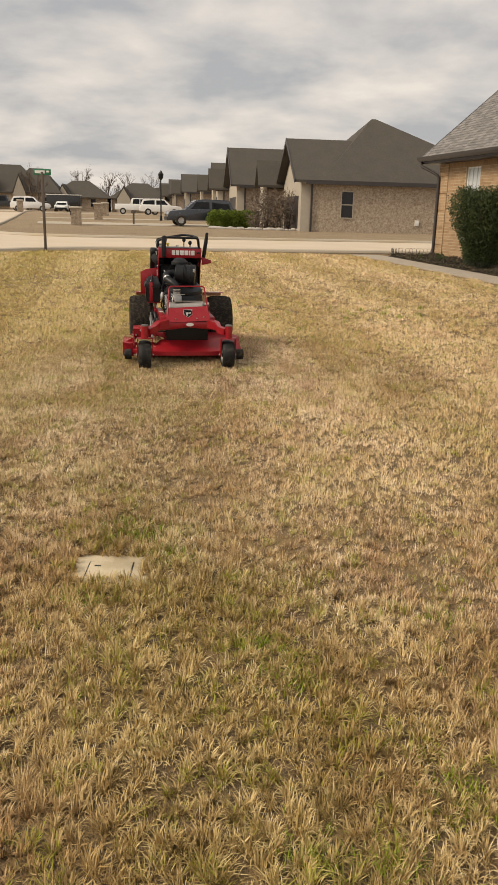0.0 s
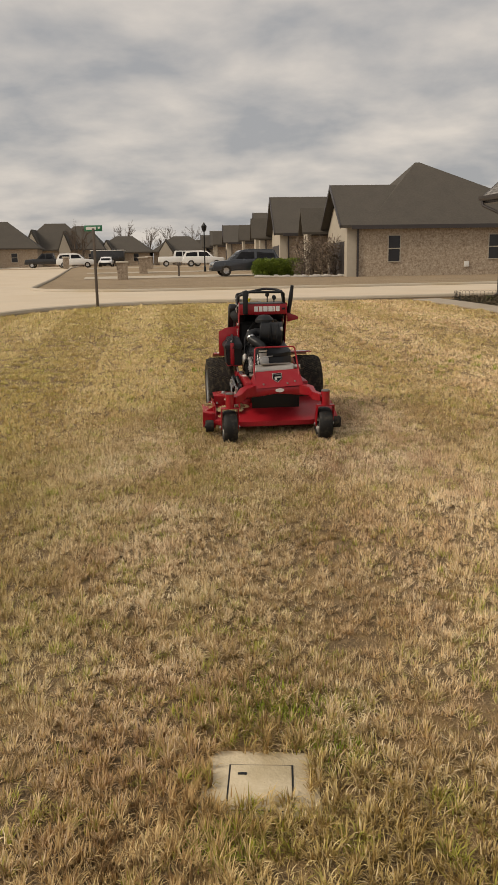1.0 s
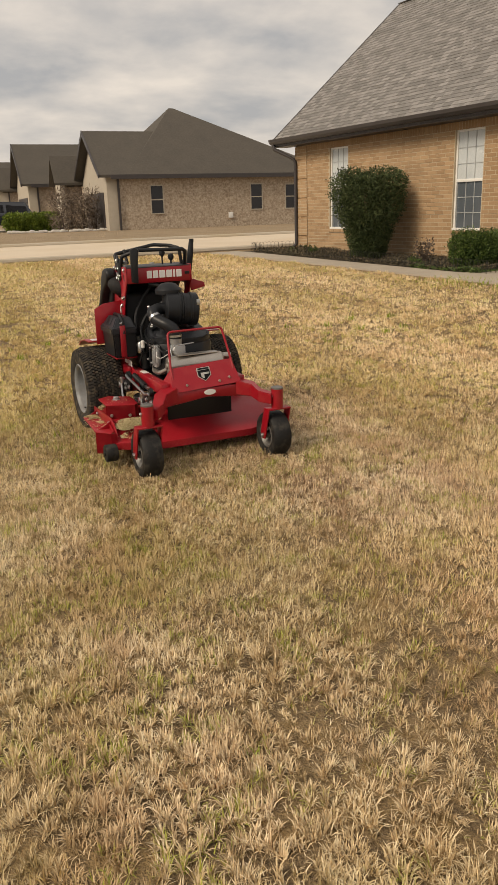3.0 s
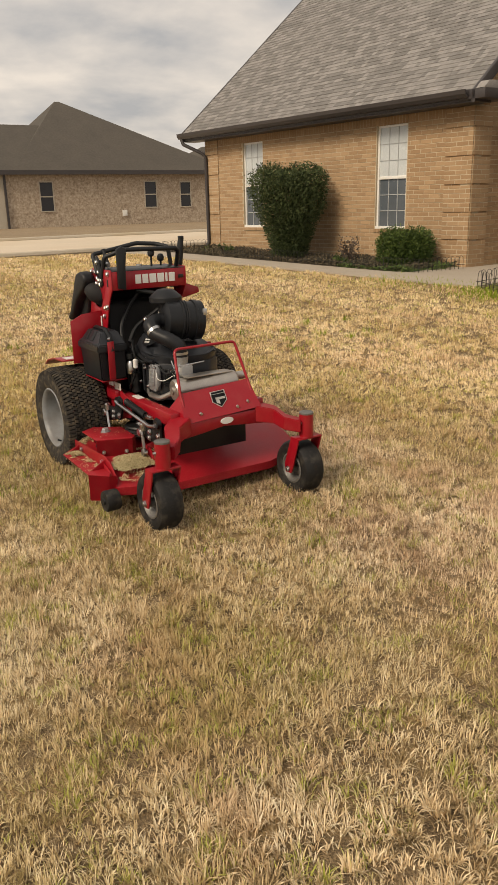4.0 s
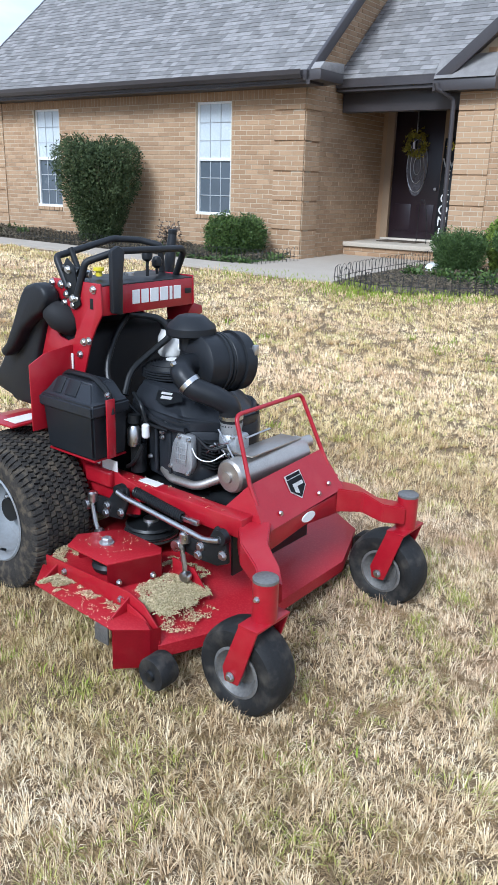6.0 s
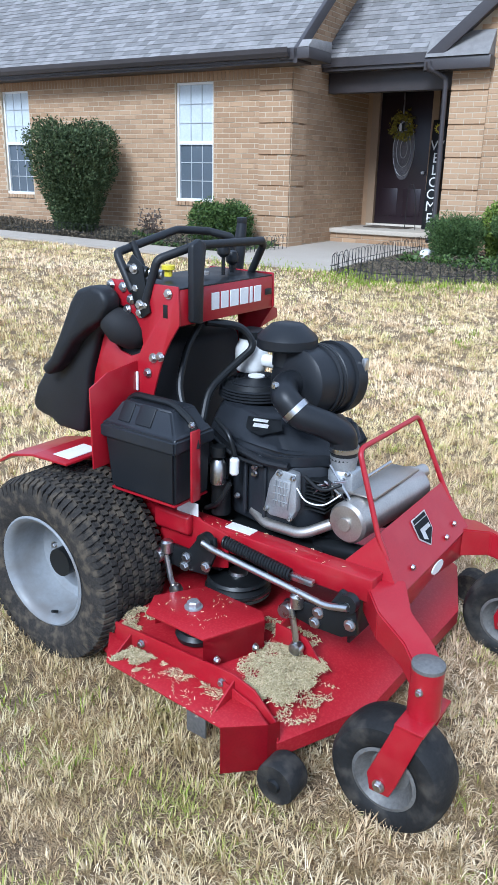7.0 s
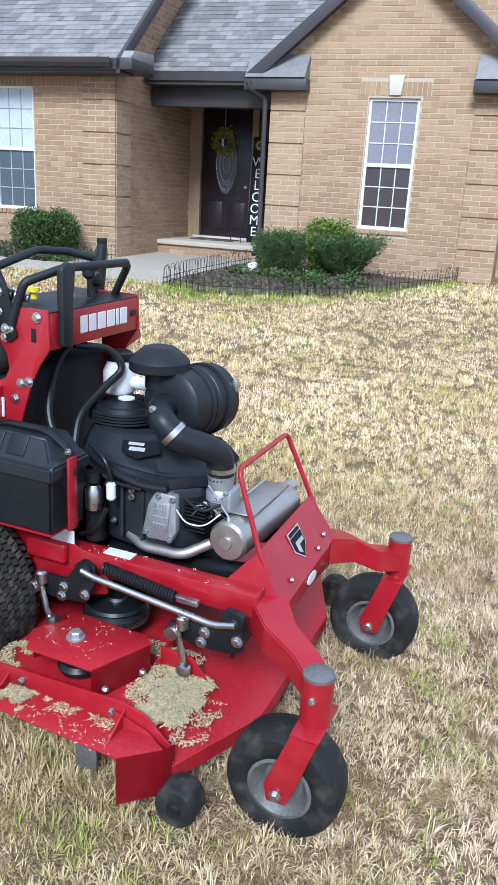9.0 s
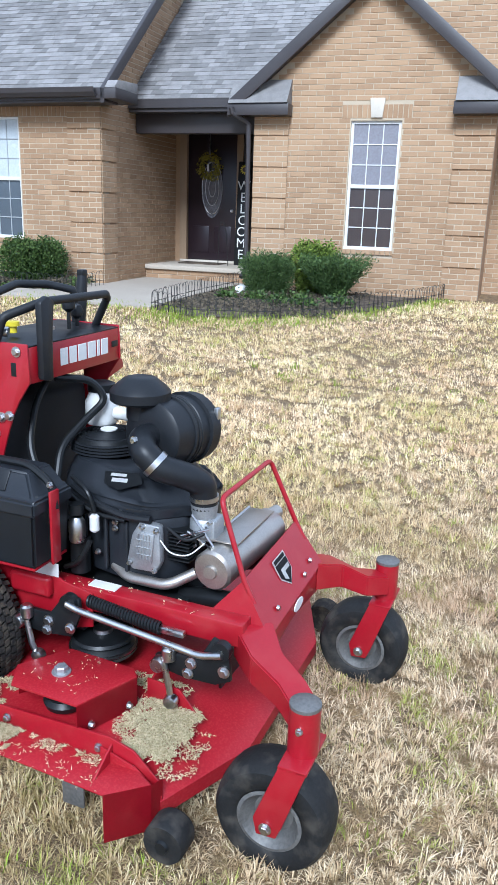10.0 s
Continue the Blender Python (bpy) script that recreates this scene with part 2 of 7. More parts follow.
A0, A1, B0, B1, R = 24.5, 33.5, -12.0, -3.3, 5.3
CORNERS = ((B1, A0, 1, -1), (B1, A1, 1, 1), (B0, A0, -1, -1), (B0, A1, -1, 1))


def arc(c, n=8):
    ca, cb, sa, sb = c
    return [(ca + sa * R * (1 - math.sin(1.5708 * i / n)), cb + sb * R * (1 - math.cos(1.5708 * i / n))) for i in range(n + 1)]


def build_streets():
    bm = bmesh.new()
    aa = [-200, -120, -60, -30, -18, B0, B1, 6, 12, 20, 30, 50, 90, 160]
    strip(bm, [((p, A0), (q, A0), (q, A1), (p, A1)) for p, q in zip(aa, aa[1:])], 0.015)
    bb = [-50, -20, 0, 8, 14, 20, A0]
    strip(bm, [((B0, p), (B1, p), (B1, q), (B0, q)) for p, q in zip(bb, bb[1:])], 0.015)
    bb = [A1, 40, 46, 52, 60, 66, 78, 90, 104, 118, 134, 160, 200]
    strip(bm, [((B0, p), (B1, p), (B1, q), (B0, q)) for p, q in zip(bb, bb[1:])], 0.015)
    for c in CORNERS:
        pts = arc(c)
        for p, q in zip(pts, pts[1:]):
            strip(bm, [((c[0], c[1]), p, q)], 0.015)
    bmesh.ops.recalc_face_normals(bm, faces=bm.faces[:])
    for f in bm.faces:
        if f.normal.z < 0:
            f.normal_flip()
    ob = new("road", mesh_of("road", bm, ROADMAT, 0))
    tagged(ob, "pale tan concrete residential street and crossing", "road", kind="structure")
    # kerbs with gutters along each lawn
    def run(pts):
        P = [at_block(*p) for p in pts]
        dense = [P[0]]
        for p, q in zip(P, P[1:]):
            n = max(1, int((q - p).length / 6))
            dense += [p.lerp(q, (i + 1) / n) for i in range(n)]
        bm = bmesh.new()
        for p in dense:
            p.z = ground_z(p.x, p.y) + 0.03
        rings(bm, dense, 0.09, 8)
        return bm
    for c in CORNERS:
        ca, cb, sa, sb = c
        far_a = 150 if sa > 0 else -150
        far_b = 190 if sb > 0 else -45
        pts = [(far_a, cb)] + [p for p in arc(c)][::1] + [(ca, far_b)]
        if abs(pts[1][0] - far_a) > abs(pts[-2][0] - far_a):
            pts = [(far_a, cb)] + arc(c)[::-1] + [(ca, far_b)]
        ob = new("kerb", mesh_of("kerb", run(pts), CONCRETE))
        tagged(ob, "low rolled concrete kerb along the lawn", "kerb", kind="structure")


build_ground()
build_streets()

# ---- the brick house beside the lawn ----
HOUSE = pose(7.08, 18.85, 0, 0, 0, -76)   # x along the front to the porch, y into the house
GLASS = bpy.data.materials.new("window_glass")
GLASS.use_nodes = True
GLASS.node_tree.nodes["Principled BSDF"].inputs["Base Color"].default_value = (0.02, 0.025, 0.03, 1)
GLASS.node_tree.nodes["Principled BSDF"].inputs["Roughness"].default_value = 0.03
GLASS.node_tree.nodes["Principled BSDF"].inputs["Specular IOR Level"].default_value = 0.9
MUNTIN = make("grey_inner_muntin", (0.40, 0.42, 0.43), (0.34, 0.36, 0.37), 0.5, scale=6, fine=60, bump=0.0)
BLIND = make("pale_blind", (0.56, 0.60, 0.61), (0.44, 0.48, 0.50), 0.25, scale=3, fine=30, bump=0.05, coat=0.6)
DARKGLASS = make("screened_glass", (0.10, 0.12, 0.14), (0.065, 0.08, 0.095), 0.25, scale=2, fine=300, bump=0.05, coat=0.4)
# pale pane colour stands in for the sky reflected in the upper sash
SKYPANE = make("sky_toned_upper_glass", (0.25, 0.245, 0.27), (0.18, 0.165, 0.175), 0.12, scale=2.2, fine=30, bump=0.0, coat=1.0)
SCREEN = make("brown_screened_glass", (0.075, 0.058, 0.054), (0.045, 0.035, 0.034), 0.2, scale=2, fine=300, bump=0.03, coat=0.6)
DOORPAINT = make("dark_plum_door_paint", (0.020, 0.011, 0.016), (0.013, 0.008, 0.011), 0.35, scale=4, fine=60, bump=0.05)
SAND = make("sand_trim", (0.30, 0.21, 0.13), (0.25, 0.17, 0.10), 0.6, scale=4, fine=60, bump=0.1)
STONE = make("cast_stone", (0.62, 0.57, 0.48), (0.52, 0.47, 0.39), 0.85, scale=8, fine=80, bump=0.2)
COURSE, BLEN, JOINT = 0.0835, 0.262, 0.012


def piece_mesh(name, w, h, dpt, mat, bev=0.003):
    """A brick or shingle of 14 faces with chamfered face edges: x 0..w, z 0..h, face at y=0, back at y=dpt."""
    bm = bmesh.new()
    f = [bm.verts.new(c) for c in ((bev, 0, bev), (w - bev, 0, bev), (w - bev, 0, h - bev), (bev, 0, h - bev))]
    g = [bm.verts.new(c) for c in ((0, bev, 0), (w, bev, 0), (w, bev, h), (0, bev, h))]
    k = [bm.verts.new(c) for c in ((0, dpt, 0), (w, dpt, 0), (w, dpt, h), (0, dpt, h))]
    bm.faces.new(f)
    for a, b in ((f, g), (g, k)):
        for i in range(4):
            bm.faces.new((a[i], b[i], b[(i + 1) % 4], a[(i + 1) % 4]))
    bmesh.ops.recalc_face_normals(bm, faces=bm.faces[:])
    return mesh_of(name, bm, mat, 0)


def lay(parent, name, cells, to_local, mat, depth, single, rng, tilt=0.0):
    """Lays pieces (u, v, width, height) on a plane. Those inside the test 'single' become objects, up to 300, the rest one mesh."""
    shared, n, V, F = {}, 0, [], []
    for u, v, w, h in cells:
        jog = rng.uniform(-0.0015, 0.0025)
        if single(u, v) and n < 300 and w > 0.08:
            key = (round(w, 2), round(h, 3))
            if key not in shared:
                shared[key] = piece_mesh(name, key[0], key[1], depth, mat)
            ob = new(name, shared[key])
            ob.parent = parent
            ob.matrix_basis = to_local @ pose(u, jog - tilt, v, -math.degrees(math.atan2(tilt, h)) if tilt else 0)
            n += 1
        else:
            i, e = len(V), 0.003
            for x, y, z in ((u + e, 0, v + e), (u + w - e, 0, v + e), (u + w - e, 0, v + h - e), (u + e, 0, v + h - e), (u, e, v), (u + w, e, v), (u + w, e, v + h), (u, e, v + h),
                            (u, depth, v), (u + w, depth, v), (u + w, depth, v + h), (u, depth, v + h)):
                V.append(to_local @ Vector((x, y + jog - tilt * (1 - (z - v) / h), z)))
            F.append((i, i + 1, i + 2, i + 3))
            for o in (0, 4):
                F += [(i + o + j, i + o + 4 + j, i + o + 4 + (j + 1) % 4, i + o + (j + 1) % 4) for j in range(4)]
    if V:
        me = bpy.data.meshes.new(name + "_field")
        me.from_pydata([tuple(p) for p in V], [], F)
        bm = bmesh.new(); bm.from_mesh(me); bmesh.ops.recalc_face_normals(bm, faces=bm.faces[:]); bm.to_mesh(me); bm.free()
        me.materials.append(mat)
        ob = new(name + "_field", me)
        ob.parent = parent
        tagged(ob, kind="stuff")


def brick_cells(u0, u1, v0, v1, holes, top=None):
    """Running bond between u0..u1 and v0..v1, cut at holes (u0,u1,v0,v1); top(u) may cut a gable."""
    cells, row, v = [], 0, v0
    while v < v1 - 0.02:
        h = min(COURSE - JOINT, v1 - v)
        u = u0 - (BLEN / 2 if row % 2 else 0)
        while u < u1:
            spans = [(max(u, u0), min(u + BLEN - JOINT, u1))]
            for a, b, c, e in holes:
                if v + h > c + 0.004 and v < e - 0.004:
                    spans = [s for p, q in spans for s in ((p, min(q, a)), (max(p, b), q))]
            for p, q in spans:
                if q - p > 0.035 and (top is None or (v + h < top(p) and v + h < top(q))):
                    cells.append((p, v, q - p, h))
            u += BLEN
        v += COURSE
        row += 1
    return cells


def wall_core(u0, u1, v0, v1, holes, y0, y1, bm=None):
    """A wall slab with openings through it, as one closed skin."""
    bm = bm or bmesh.new()
    us = sorted({u0, u1, *[h[0] for h in holes], *[h[1] for h in holes]})
    vs = sorted({v0, v1, *[h[2] for h in holes], *[h[3] for h in holes]})
    solid = {(i, j) for i in range(len(us) - 1) for j in range(len(vs) - 1)
             if not any(h[0] - 1e-6 <= us[i] and us[i + 1] <= h[1] + 1e-6 and h[2] - 1e-6 <= vs[j] and vs[j + 1] <= h[3] + 1e-6 for h in holes)}
    made = {}

    def vert(i, j, y):
        if (i, j, y) not in made:
            made[i, j, y] = bm.verts.new((us[i], y, vs[j]))
        return made[i, j, y]
    fs = []
    for i, j in solid:
        for y in (y0, y1):
            fs.append(bm.faces.new((vert(i, j, y), vert(i + 1, j, y), vert(i + 1, j + 1, y), vert(i, j + 1, y))))
        for di, dj, p, q in ((-1, 0, (i, j), (i, j + 1)), (1, 0, (i + 1, j), (i + 1, j + 1)), (0, -1, (i, j), (i + 1, j)), (0, 1, (i, j + 1), (i + 1, j + 1))):
            if (i + di, j + dj) not in solid:
                fs.append(bm.faces.new((vert(*p, y0), vert(*q, y0), vert(*q, y1), vert(*p, y1))))
    bmesh.ops.recalc_face_normals(bm, faces=fs)
    return bm


house = thing("house", HOUSE, "tan brick house with dark trim and grey shingle roof", "house")
WIN_A, WIN_B, WIN_C = (-4.55, -3.76, 0.92, 2.93), (0.0, 0.82, 0.92, 2.93), (6.34, 7.15, 0.95, 2.96)
WK = 1.1                                  # how far the porch wing's front lies behind the main front
rng = random.Random(4)


def soldier(parent, u0, u1, v0, v1, to_local):
    """A row of upright bricks."""
    cells, u = [], u0
    while u < u1 - 0.03:
        cells.append((u, v0, min(0.07, u1 - u), v1 - v0)); u += 0.0815
    lay(parent, "brick", cells, to_local, BRICK, 0.06, lambda a, b: False, rng)


def quoins(parent, u0, u1, to_local, zs):
    """Corner panels that stand proud, split by dark recessed joints."""
    cells = []
    for c, e in zip(zs, zs[1:]):
        cells += brick_cells(u0, u1, c + 0.02, e - 0.012, [])
    for c, e in zip(zs, zs[1:]):
        bm = box(u0, u1, -0.018, 0.004, c + 0.02, e - 0.014)
        bm.transform(to_local)
        part("quoin_bed", bm, MORTAR, parent, smooth=0)
    lay(parent, "brick", cells, to_local @ pose(0, -0.022, 0), BRICK, 0.03, lambda a, b: False, rng)


QZ = (0.2, 0.72, 1.22, 1.72, 2.22, 2.72, 3.08)


def build_walls():
    # main front
    wall = part("wall", wall_core(-6.17, 2.4, -0.1, 3.1, [WIN_A, WIN_B], 0.006, 0.25), MORTAR, house, smooth=0)
    holes = [(a - 0.02, b + 0.02, c - 0.08, e + 0.16) for a, b, c, e in (WIN_A, WIN_B)]
    lay(wall, "brick", brick_cells(-6.17, 2.4, 0.0, 2.92, holes), pose(0, 0, 0), BRICK, 0.06, lambda u, v: u > 0.8, rng)
    soldier(wall, -6.17, 2.4, 2.925, 3.09, pose(0, 0, 0))
    for a, b, c, e in (WIN_A, WIN_B):
        soldier(wall, a - 0.02, b + 0.02, c - 0.075, c - 0.005, pose(0, -0.025, 0))
    quoins(wall, 1.78, 2.4, pose(0, 0, 0), QZ)
    quoins(wall, -6.17, -5.6, pose(0, 0, 0), QZ)
    # gable wall beside the porch, facing along +x
    turn = pose(2.4, 0, 0, 0, 0, 90)
    bm = bmesh.new()
    prism([(0.0, -0.1), (8.0, -0.1), (8.0, 3.2), (3.85, 6.75), (0.0, 3.42)], 2.15, 2.394, "x", bm=bm)
    side = part("wall", bm, MORTAR, house, smooth=0)
    lay(side, "brick", brick_cells(0.0, 3.3, 0.0, 5.6, [], lambda u: 3.30 + (u + 0.1) * 0.86), turn, BRICK, 0.06, lambda u, v: u < 2.2 and v < 2.2, rng)
    quoins(side, 0.0, 0.5, turn, QZ)
    # back, far side and inner walls close the house
    part("wall", wall_core(-6.17, 8.6, -0.1, 3.1, [], 8.0, 8.25), BRICK_FAR, house, smooth=0)
    bm = bmesh.new()
    prism([(0.25, -0.1), (8.0, -0.1), (8.0, 3.2), (3.85, 6.75), (0.25, 3.42)], -6.17, -5.95, "x", bm=bm)
    part("wall", bm, BRICK, house, smooth=0)
    # door wall in the porch
    dw = part("wall", wall_core(2.4, 4.9, -0.1, 3.3, [(2.66, 4.02, 0.5, 2.97)], 3.05, 3.25), BRICK, house, smooth=0)
    # porch wing front with its gable
    bm = bmesh.new()
    wall_core(4.7, 8.6, -0.1, 3.1, [WIN_C], WK + 0.006, WK + 0.25, bm=bm)
    prism([(4.7, 3.1), (8.6, 3.1), (8.6, 3.42), (6.65, 5.02), (4.7, 3.42)], WK + 0.006, WK + 0.25, "y", bm=bm)
    wing = part("wall", bm, MORTAR, house, smooth=0)
    to = pose(0, WK, 0)
    a, b, c, e = WIN_C
    hole = [(a - 0.02, b + 0.02, c - 0.08, e + 0.03), (a - 0.16, b + 0.16, e + 0.03, e + 0.24)]
    lay(wing, "brick", brick_cells(4.7, 8.6, 0.0, 5.1, hole, lambda u: 3.50 + (1.95 - abs(u - 6.65)) * 0.82), to, BRICK, 0.06, lambda u, v: v < 2.2 and u > 5.0, rng)
    soldier(wing, a - 0.15, b + 0.15, e + 0.035, e + 0.235, to)
    soldier(wing, a - 0.02, b + 0.02, c - 0.075, c - 0.005, to @ pose(0, -0.025, 0))
    for u0, u1 in ((4.7, 5.3), (8.0, 8.6)):
        quoins(wing, u0, u1, to, QZ)
    part("keystone", prism([(6.66, e + 0.04), (6.84, e + 0.04), (6.87, e + 0.33), (6.63, e + 0.33)], WK - 0.03, WK + 0.05, "y", 0.004), STONE, wing, "pale cast-stone keystone over the window")
    part("wall", box(4.7, 4.92, WK + 0.25, 3.2, -0.1, 3.15), BRICK, house, smooth=0)
    part("wall", box(8.38, 8.6, WK + 0.25, 8.0, -0.1, 3.15), BRICK, house, smooth=0)


def window_unit(a, b, c, e, y, parent, upper=BLIND, lower=DARKGLASS, cols=3, half_rows=3, bars=MUNTIN):
    """A white two-sash window set back in its opening."""
    w = part("window", wall_core(a, b, c, e, [(a + 0.045, b - 0.045, c + 0.05, e - 0.045)], y + 0.03, y + 0.11), WHITE, parent, "white vinyl sash window")
    mid = (c + e) / 2
    part("meeting_rail", box(a + 0.04, b - 0.04, y + 0.035, y + 0.09, mid - 0.03, mid + 0.03, 0.004), WHITE, w)
    part("sill", box(a - 0.015, b + 0.015, y - 0.01, y + 0.05, c - 0.004, c + 0.05, 0.006), WHITE, w)
    for lo, hi, mat, dy in ((mid + 0.02, e - 0.04, upper, 0.055), (c + 0.04, mid - 0.02, lower, 0.07)):
        bm = bmesh.new()
        quad_box(bm, a + 0.04, b - 0.04, y + dy, y + dy + 0.006, lo, hi)
        part("pane", bm, mat, w, smooth=0)
        for i in range(1, cols):
            x = a + 0.045 + (b - a - 0.09) * i / cols
            part("muntin", box(x - 0.008, x + 0.008, y + dy - 0.012, y + dy + 0.002, lo, hi, 0.002, 1), bars, w)
        for i in range(1, half_rows):
            z = lo + (hi - lo) * i / half_rows
            part("muntin", box(a + 0.04, b - 0.04, y + dy - 0.012, y + dy + 0.002, z - 0.008, z + 0.008, 0.002, 1), bars, w)
    return w


def shingle_cells(width_at, length, rng, step=0.13):
    """Rows of tabs up a slope: u along the eave, v up the slope; width_at(v) gives the row's ends."""
    cells, v = [], 0.0
    while v < length:
        u0, u1 = width_at(v)
        u = u0 - rng.uniform(0, 0.25)
        while u < u1:
            w = rng.choice((0.12, 0.16, 0.2, 0.24, 0.28))
            p, q = max(u, u0), min(u + w - 0.004, u1)
            if q - p > 0.03:
                cells.append((p, v, q - p, step + 0.01))
            u += w
        v += step
    return cells


PITCH = 0.86


def roof_plane(name, origin, along, up, width_at, length, parent, single, thick=0.05):
    """A sloping sheet with laid shingles. along: unit direction of the eave; up: unit direction up the slope."""
    X, Z = Vector(along).normalized(), Vector(up).normalized()
    Y = Z.cross(X)
    m = Matrix((X, Y, Z)).transposed().to_4x4()
    m.translation = Vector(origin)
    bm = bmesh.new()
    lo, hi = width_at(0), width_at(length)
    pts = [(lo[0], 0), (lo[1], 0), (hi[1], length), (hi[0], length)]
    if abs(hi[1] - hi[0]) < 0.02:
        pts = pts[:3]
    prism(pts, 0.012, thick, "y", bm=bm)
    bm.transform(m)
    deck = part(name, bm, SHINGLE, parent, smooth=0)
    tilt = m @ pose(0, 0, 0, 0, 0, 0)
    lay(deck, "shingle", [(u, v, w, h) for u, v, w, h in shingle_cells(width_at, length, rng)], tilt, SHINGLE, 0.012, single, rng, 0.011)
    return deck


def build_roof():
    eave_z, over = 3.28, -0.45
    run = 4.3
    L = run * math.hypot(1, PITCH)
    up = (0, 1, PITCH)
    roof = roof_plane("roof", (0, over, eave_z), (1, 0, 0), up, lambda v: (-6.6, 2.72), L, house, lambda u, v: u > -1.0 and v < 2.2)
    roof_plane("roof", (2.72 - 9.32 + 9.32, over + 2 * run, eave_z), (-1, 0, 0), (0, -1, PITCH), lambda v: (0.0, 9.32), L, house, lambda u, v: False)
    # fascia, gutter and soffit along the main eave
    part("fascia", box(-6.6, 2.72, over - 0.0, over + 0.03, eave_z - 0.17, eave_z - 0.02), FASCIA, house)
    gut = bmesh.new()
    prism([(over - 0.13, eave_z + 0.0), (over - 0.115, eave_z - 0.07), (over - 0.07, eave_z - 0.13), (over - 0.002, eave_z - 0.13), (over - 0.002, eave_z - 0.005), (over - 0.02, eave_z - 0.005), (over - 0.02, eave_z - 0.10), (over - 0.065, eave_z - 0.11), (over - 0.1, eave_z - 0.06), (over - 0.115, eave_z + 0.0)], -6.66, 2.6, "x", bm=gut)
    part("gutter", gut, FASCIA, house, "dark brown gutter", smooth=0)
    part("soffit", box(-6.6, 2.72, over + 0.03, 0.0, eave_z - 0.2, eave_z - 0.16), FASCIA, house)
    # boxed end of the eave with its short return
    part("eave_return", box(2.41, 2.93, over - 0.02, 0.3, eave_z - 0.16, eave_z + 0.0, 0.008), FASCIA, house)
    part("return_cap", prism([(over - 0.03, eave_z + 0.002), (0.32, eave_z + 0.002), (0.32, eave_z + 0.16), (over + 0.1, eave_z + 0.12)], 2.74, 2.92, "x", 0.005), SHINGLE, house)
    # rakes at both gable ends
    for x0, x1 in ((2.66, 2.73), (-6.63, -6.57)):
        for sgn in (1, -1):
            y_a, y_b = (over - 0.02, over + run) if sgn > 0 else (over + 2 * run + 0.02, over + run)
            z_a, z_b = eave_z - 0.02, eave_z + run * PITCH
            part("rake_board", prism([(y_a, z_a - 0.2), (y_a, z_a + 0.02), (y_b, z_b + 0.02), (y_b, z_b - 0.2)], x0, x1, "x", 0.004), FASCIA, house)
    part("soffit", prism([(over, eave_z - 0.10), (over + run, eave_z + run * PITCH - 0.10), (over + run, eave_z + run * PITCH - 0.06), (over, eave_z - 0.06)], 2.39, 2.7, "x"), FASCIA, house, smooth=0)
    # porch roof between the two wings
    pe, pk = 3.3, 0.95
    Lp = 4.4 * math.hypot(1, PITCH)
    roof_plane("roof", (0, pk, pe), (1, 0, 0), up, lambda v: (2.42, 4.6 + v * 0.55), Lp, house, lambda u, v: v < 2.0)
    part("fascia", box(2.42, 4.45, pk, pk + 0.04, pe - 0.14, pe - 0.005), FASCIA, house)
    part("porch_beam", box(2.42, 4.7, pk + 0.3, pk + 0.5, pe - 0.52, pe - 0.12, 0.01), FASCIA, house)
    part("soffit", box(2.42, 4.7, pk + 0.04, pk + 0.3, pe - 0.2, pe - 0.12), FASCIA, house)
    part("porch_ceiling", box(2.4, 4.7, pk + 0.3, 3.2, pe - 0.12, pe - 0.06), FASCIA, house)
    # porch wing: gable roof with the ridge running back
    ge, gp, gy = 3.22, 0.82, WK - 0.24
    half = 2.35
    Lg = half * math.hypot(1, gp)
    roof_plane("roof", (6.65 - half, 0, ge), (0, -1, 0), (1, 0, gp), lambda v: (-8.2, -gy), Lg, house, lambda u, v: False)
    roof_plane("roof", (6.65 + half, 0, ge), (0, 1, 0), (-1, 0, gp), lambda v: (gy, 8.2), Lg, house, lambda u, v: False)
    for sgn in (-1, 1):
        x_a, x_b = 6.65 + sgn * half, 6.65
        z_b = ge + half * gp
        part("rake_board", prism([(x_a, ge - 0.22), (x_a, ge + 0.02), (x_b, z_b + 0.03), (x_b, z_b - 0.2)], gy - 0.02, gy + 0.03, "y", 0.004), FASCIA, house)
        part("soffit", prism([(x_a, ge - 0.16), (x_a, ge - 0.11), (x_b, z_b - 0.11), (x_b, z_b - 0.16)], gy + 0.03, WK, "y"), FASCIA, house, smooth=0)
        xo, xi = 6.65 + sgn * half, 6.65 + sgn * 1.3
        lo, hi = min(xo, xi), max(xo, xi)
        part("eave_return", box(lo, hi, gy - 0.03, WK - 0.005, ge - 0.2, ge - 0.02, 0.008), FASCIA, house)
        cap = prism([(gy - 0.06, ge - 0.015), (WK - 0.005, ge - 0.015), (WK - 0.005, ge + 0.36), (WK - 0.03, ge + 0.36)], lo + 0.02, hi - 0.02, "x", 0.003)
        part("return_cap", cap, SHINGLE, house, "small shingled cornice return", smooth=0)


def back_wall():
    """The taller brick gable of the main house behind the porch wing."""
    w = part("wall", prism([(6.9, -0.1), (14.0, -0.1), (14.0, 3.4), (9.8, 7.6), (6.9, 4.9)], WK + 1.606, WK + 1.86, "y"), MORTAR, house, smooth=0)
    lay(w, "brick", brick_cells(7.2, 13.9, 0.0, 7.4, [], lambda u: min(4.95 + (u - 6.9) * 0.9, 7.5 - abs(u - 9.8) * 0.95)), pose(0, WK + 1.6, 0), BRICK, 0.06, lambda u, v: False, rng)


build_walls()
back_wall()
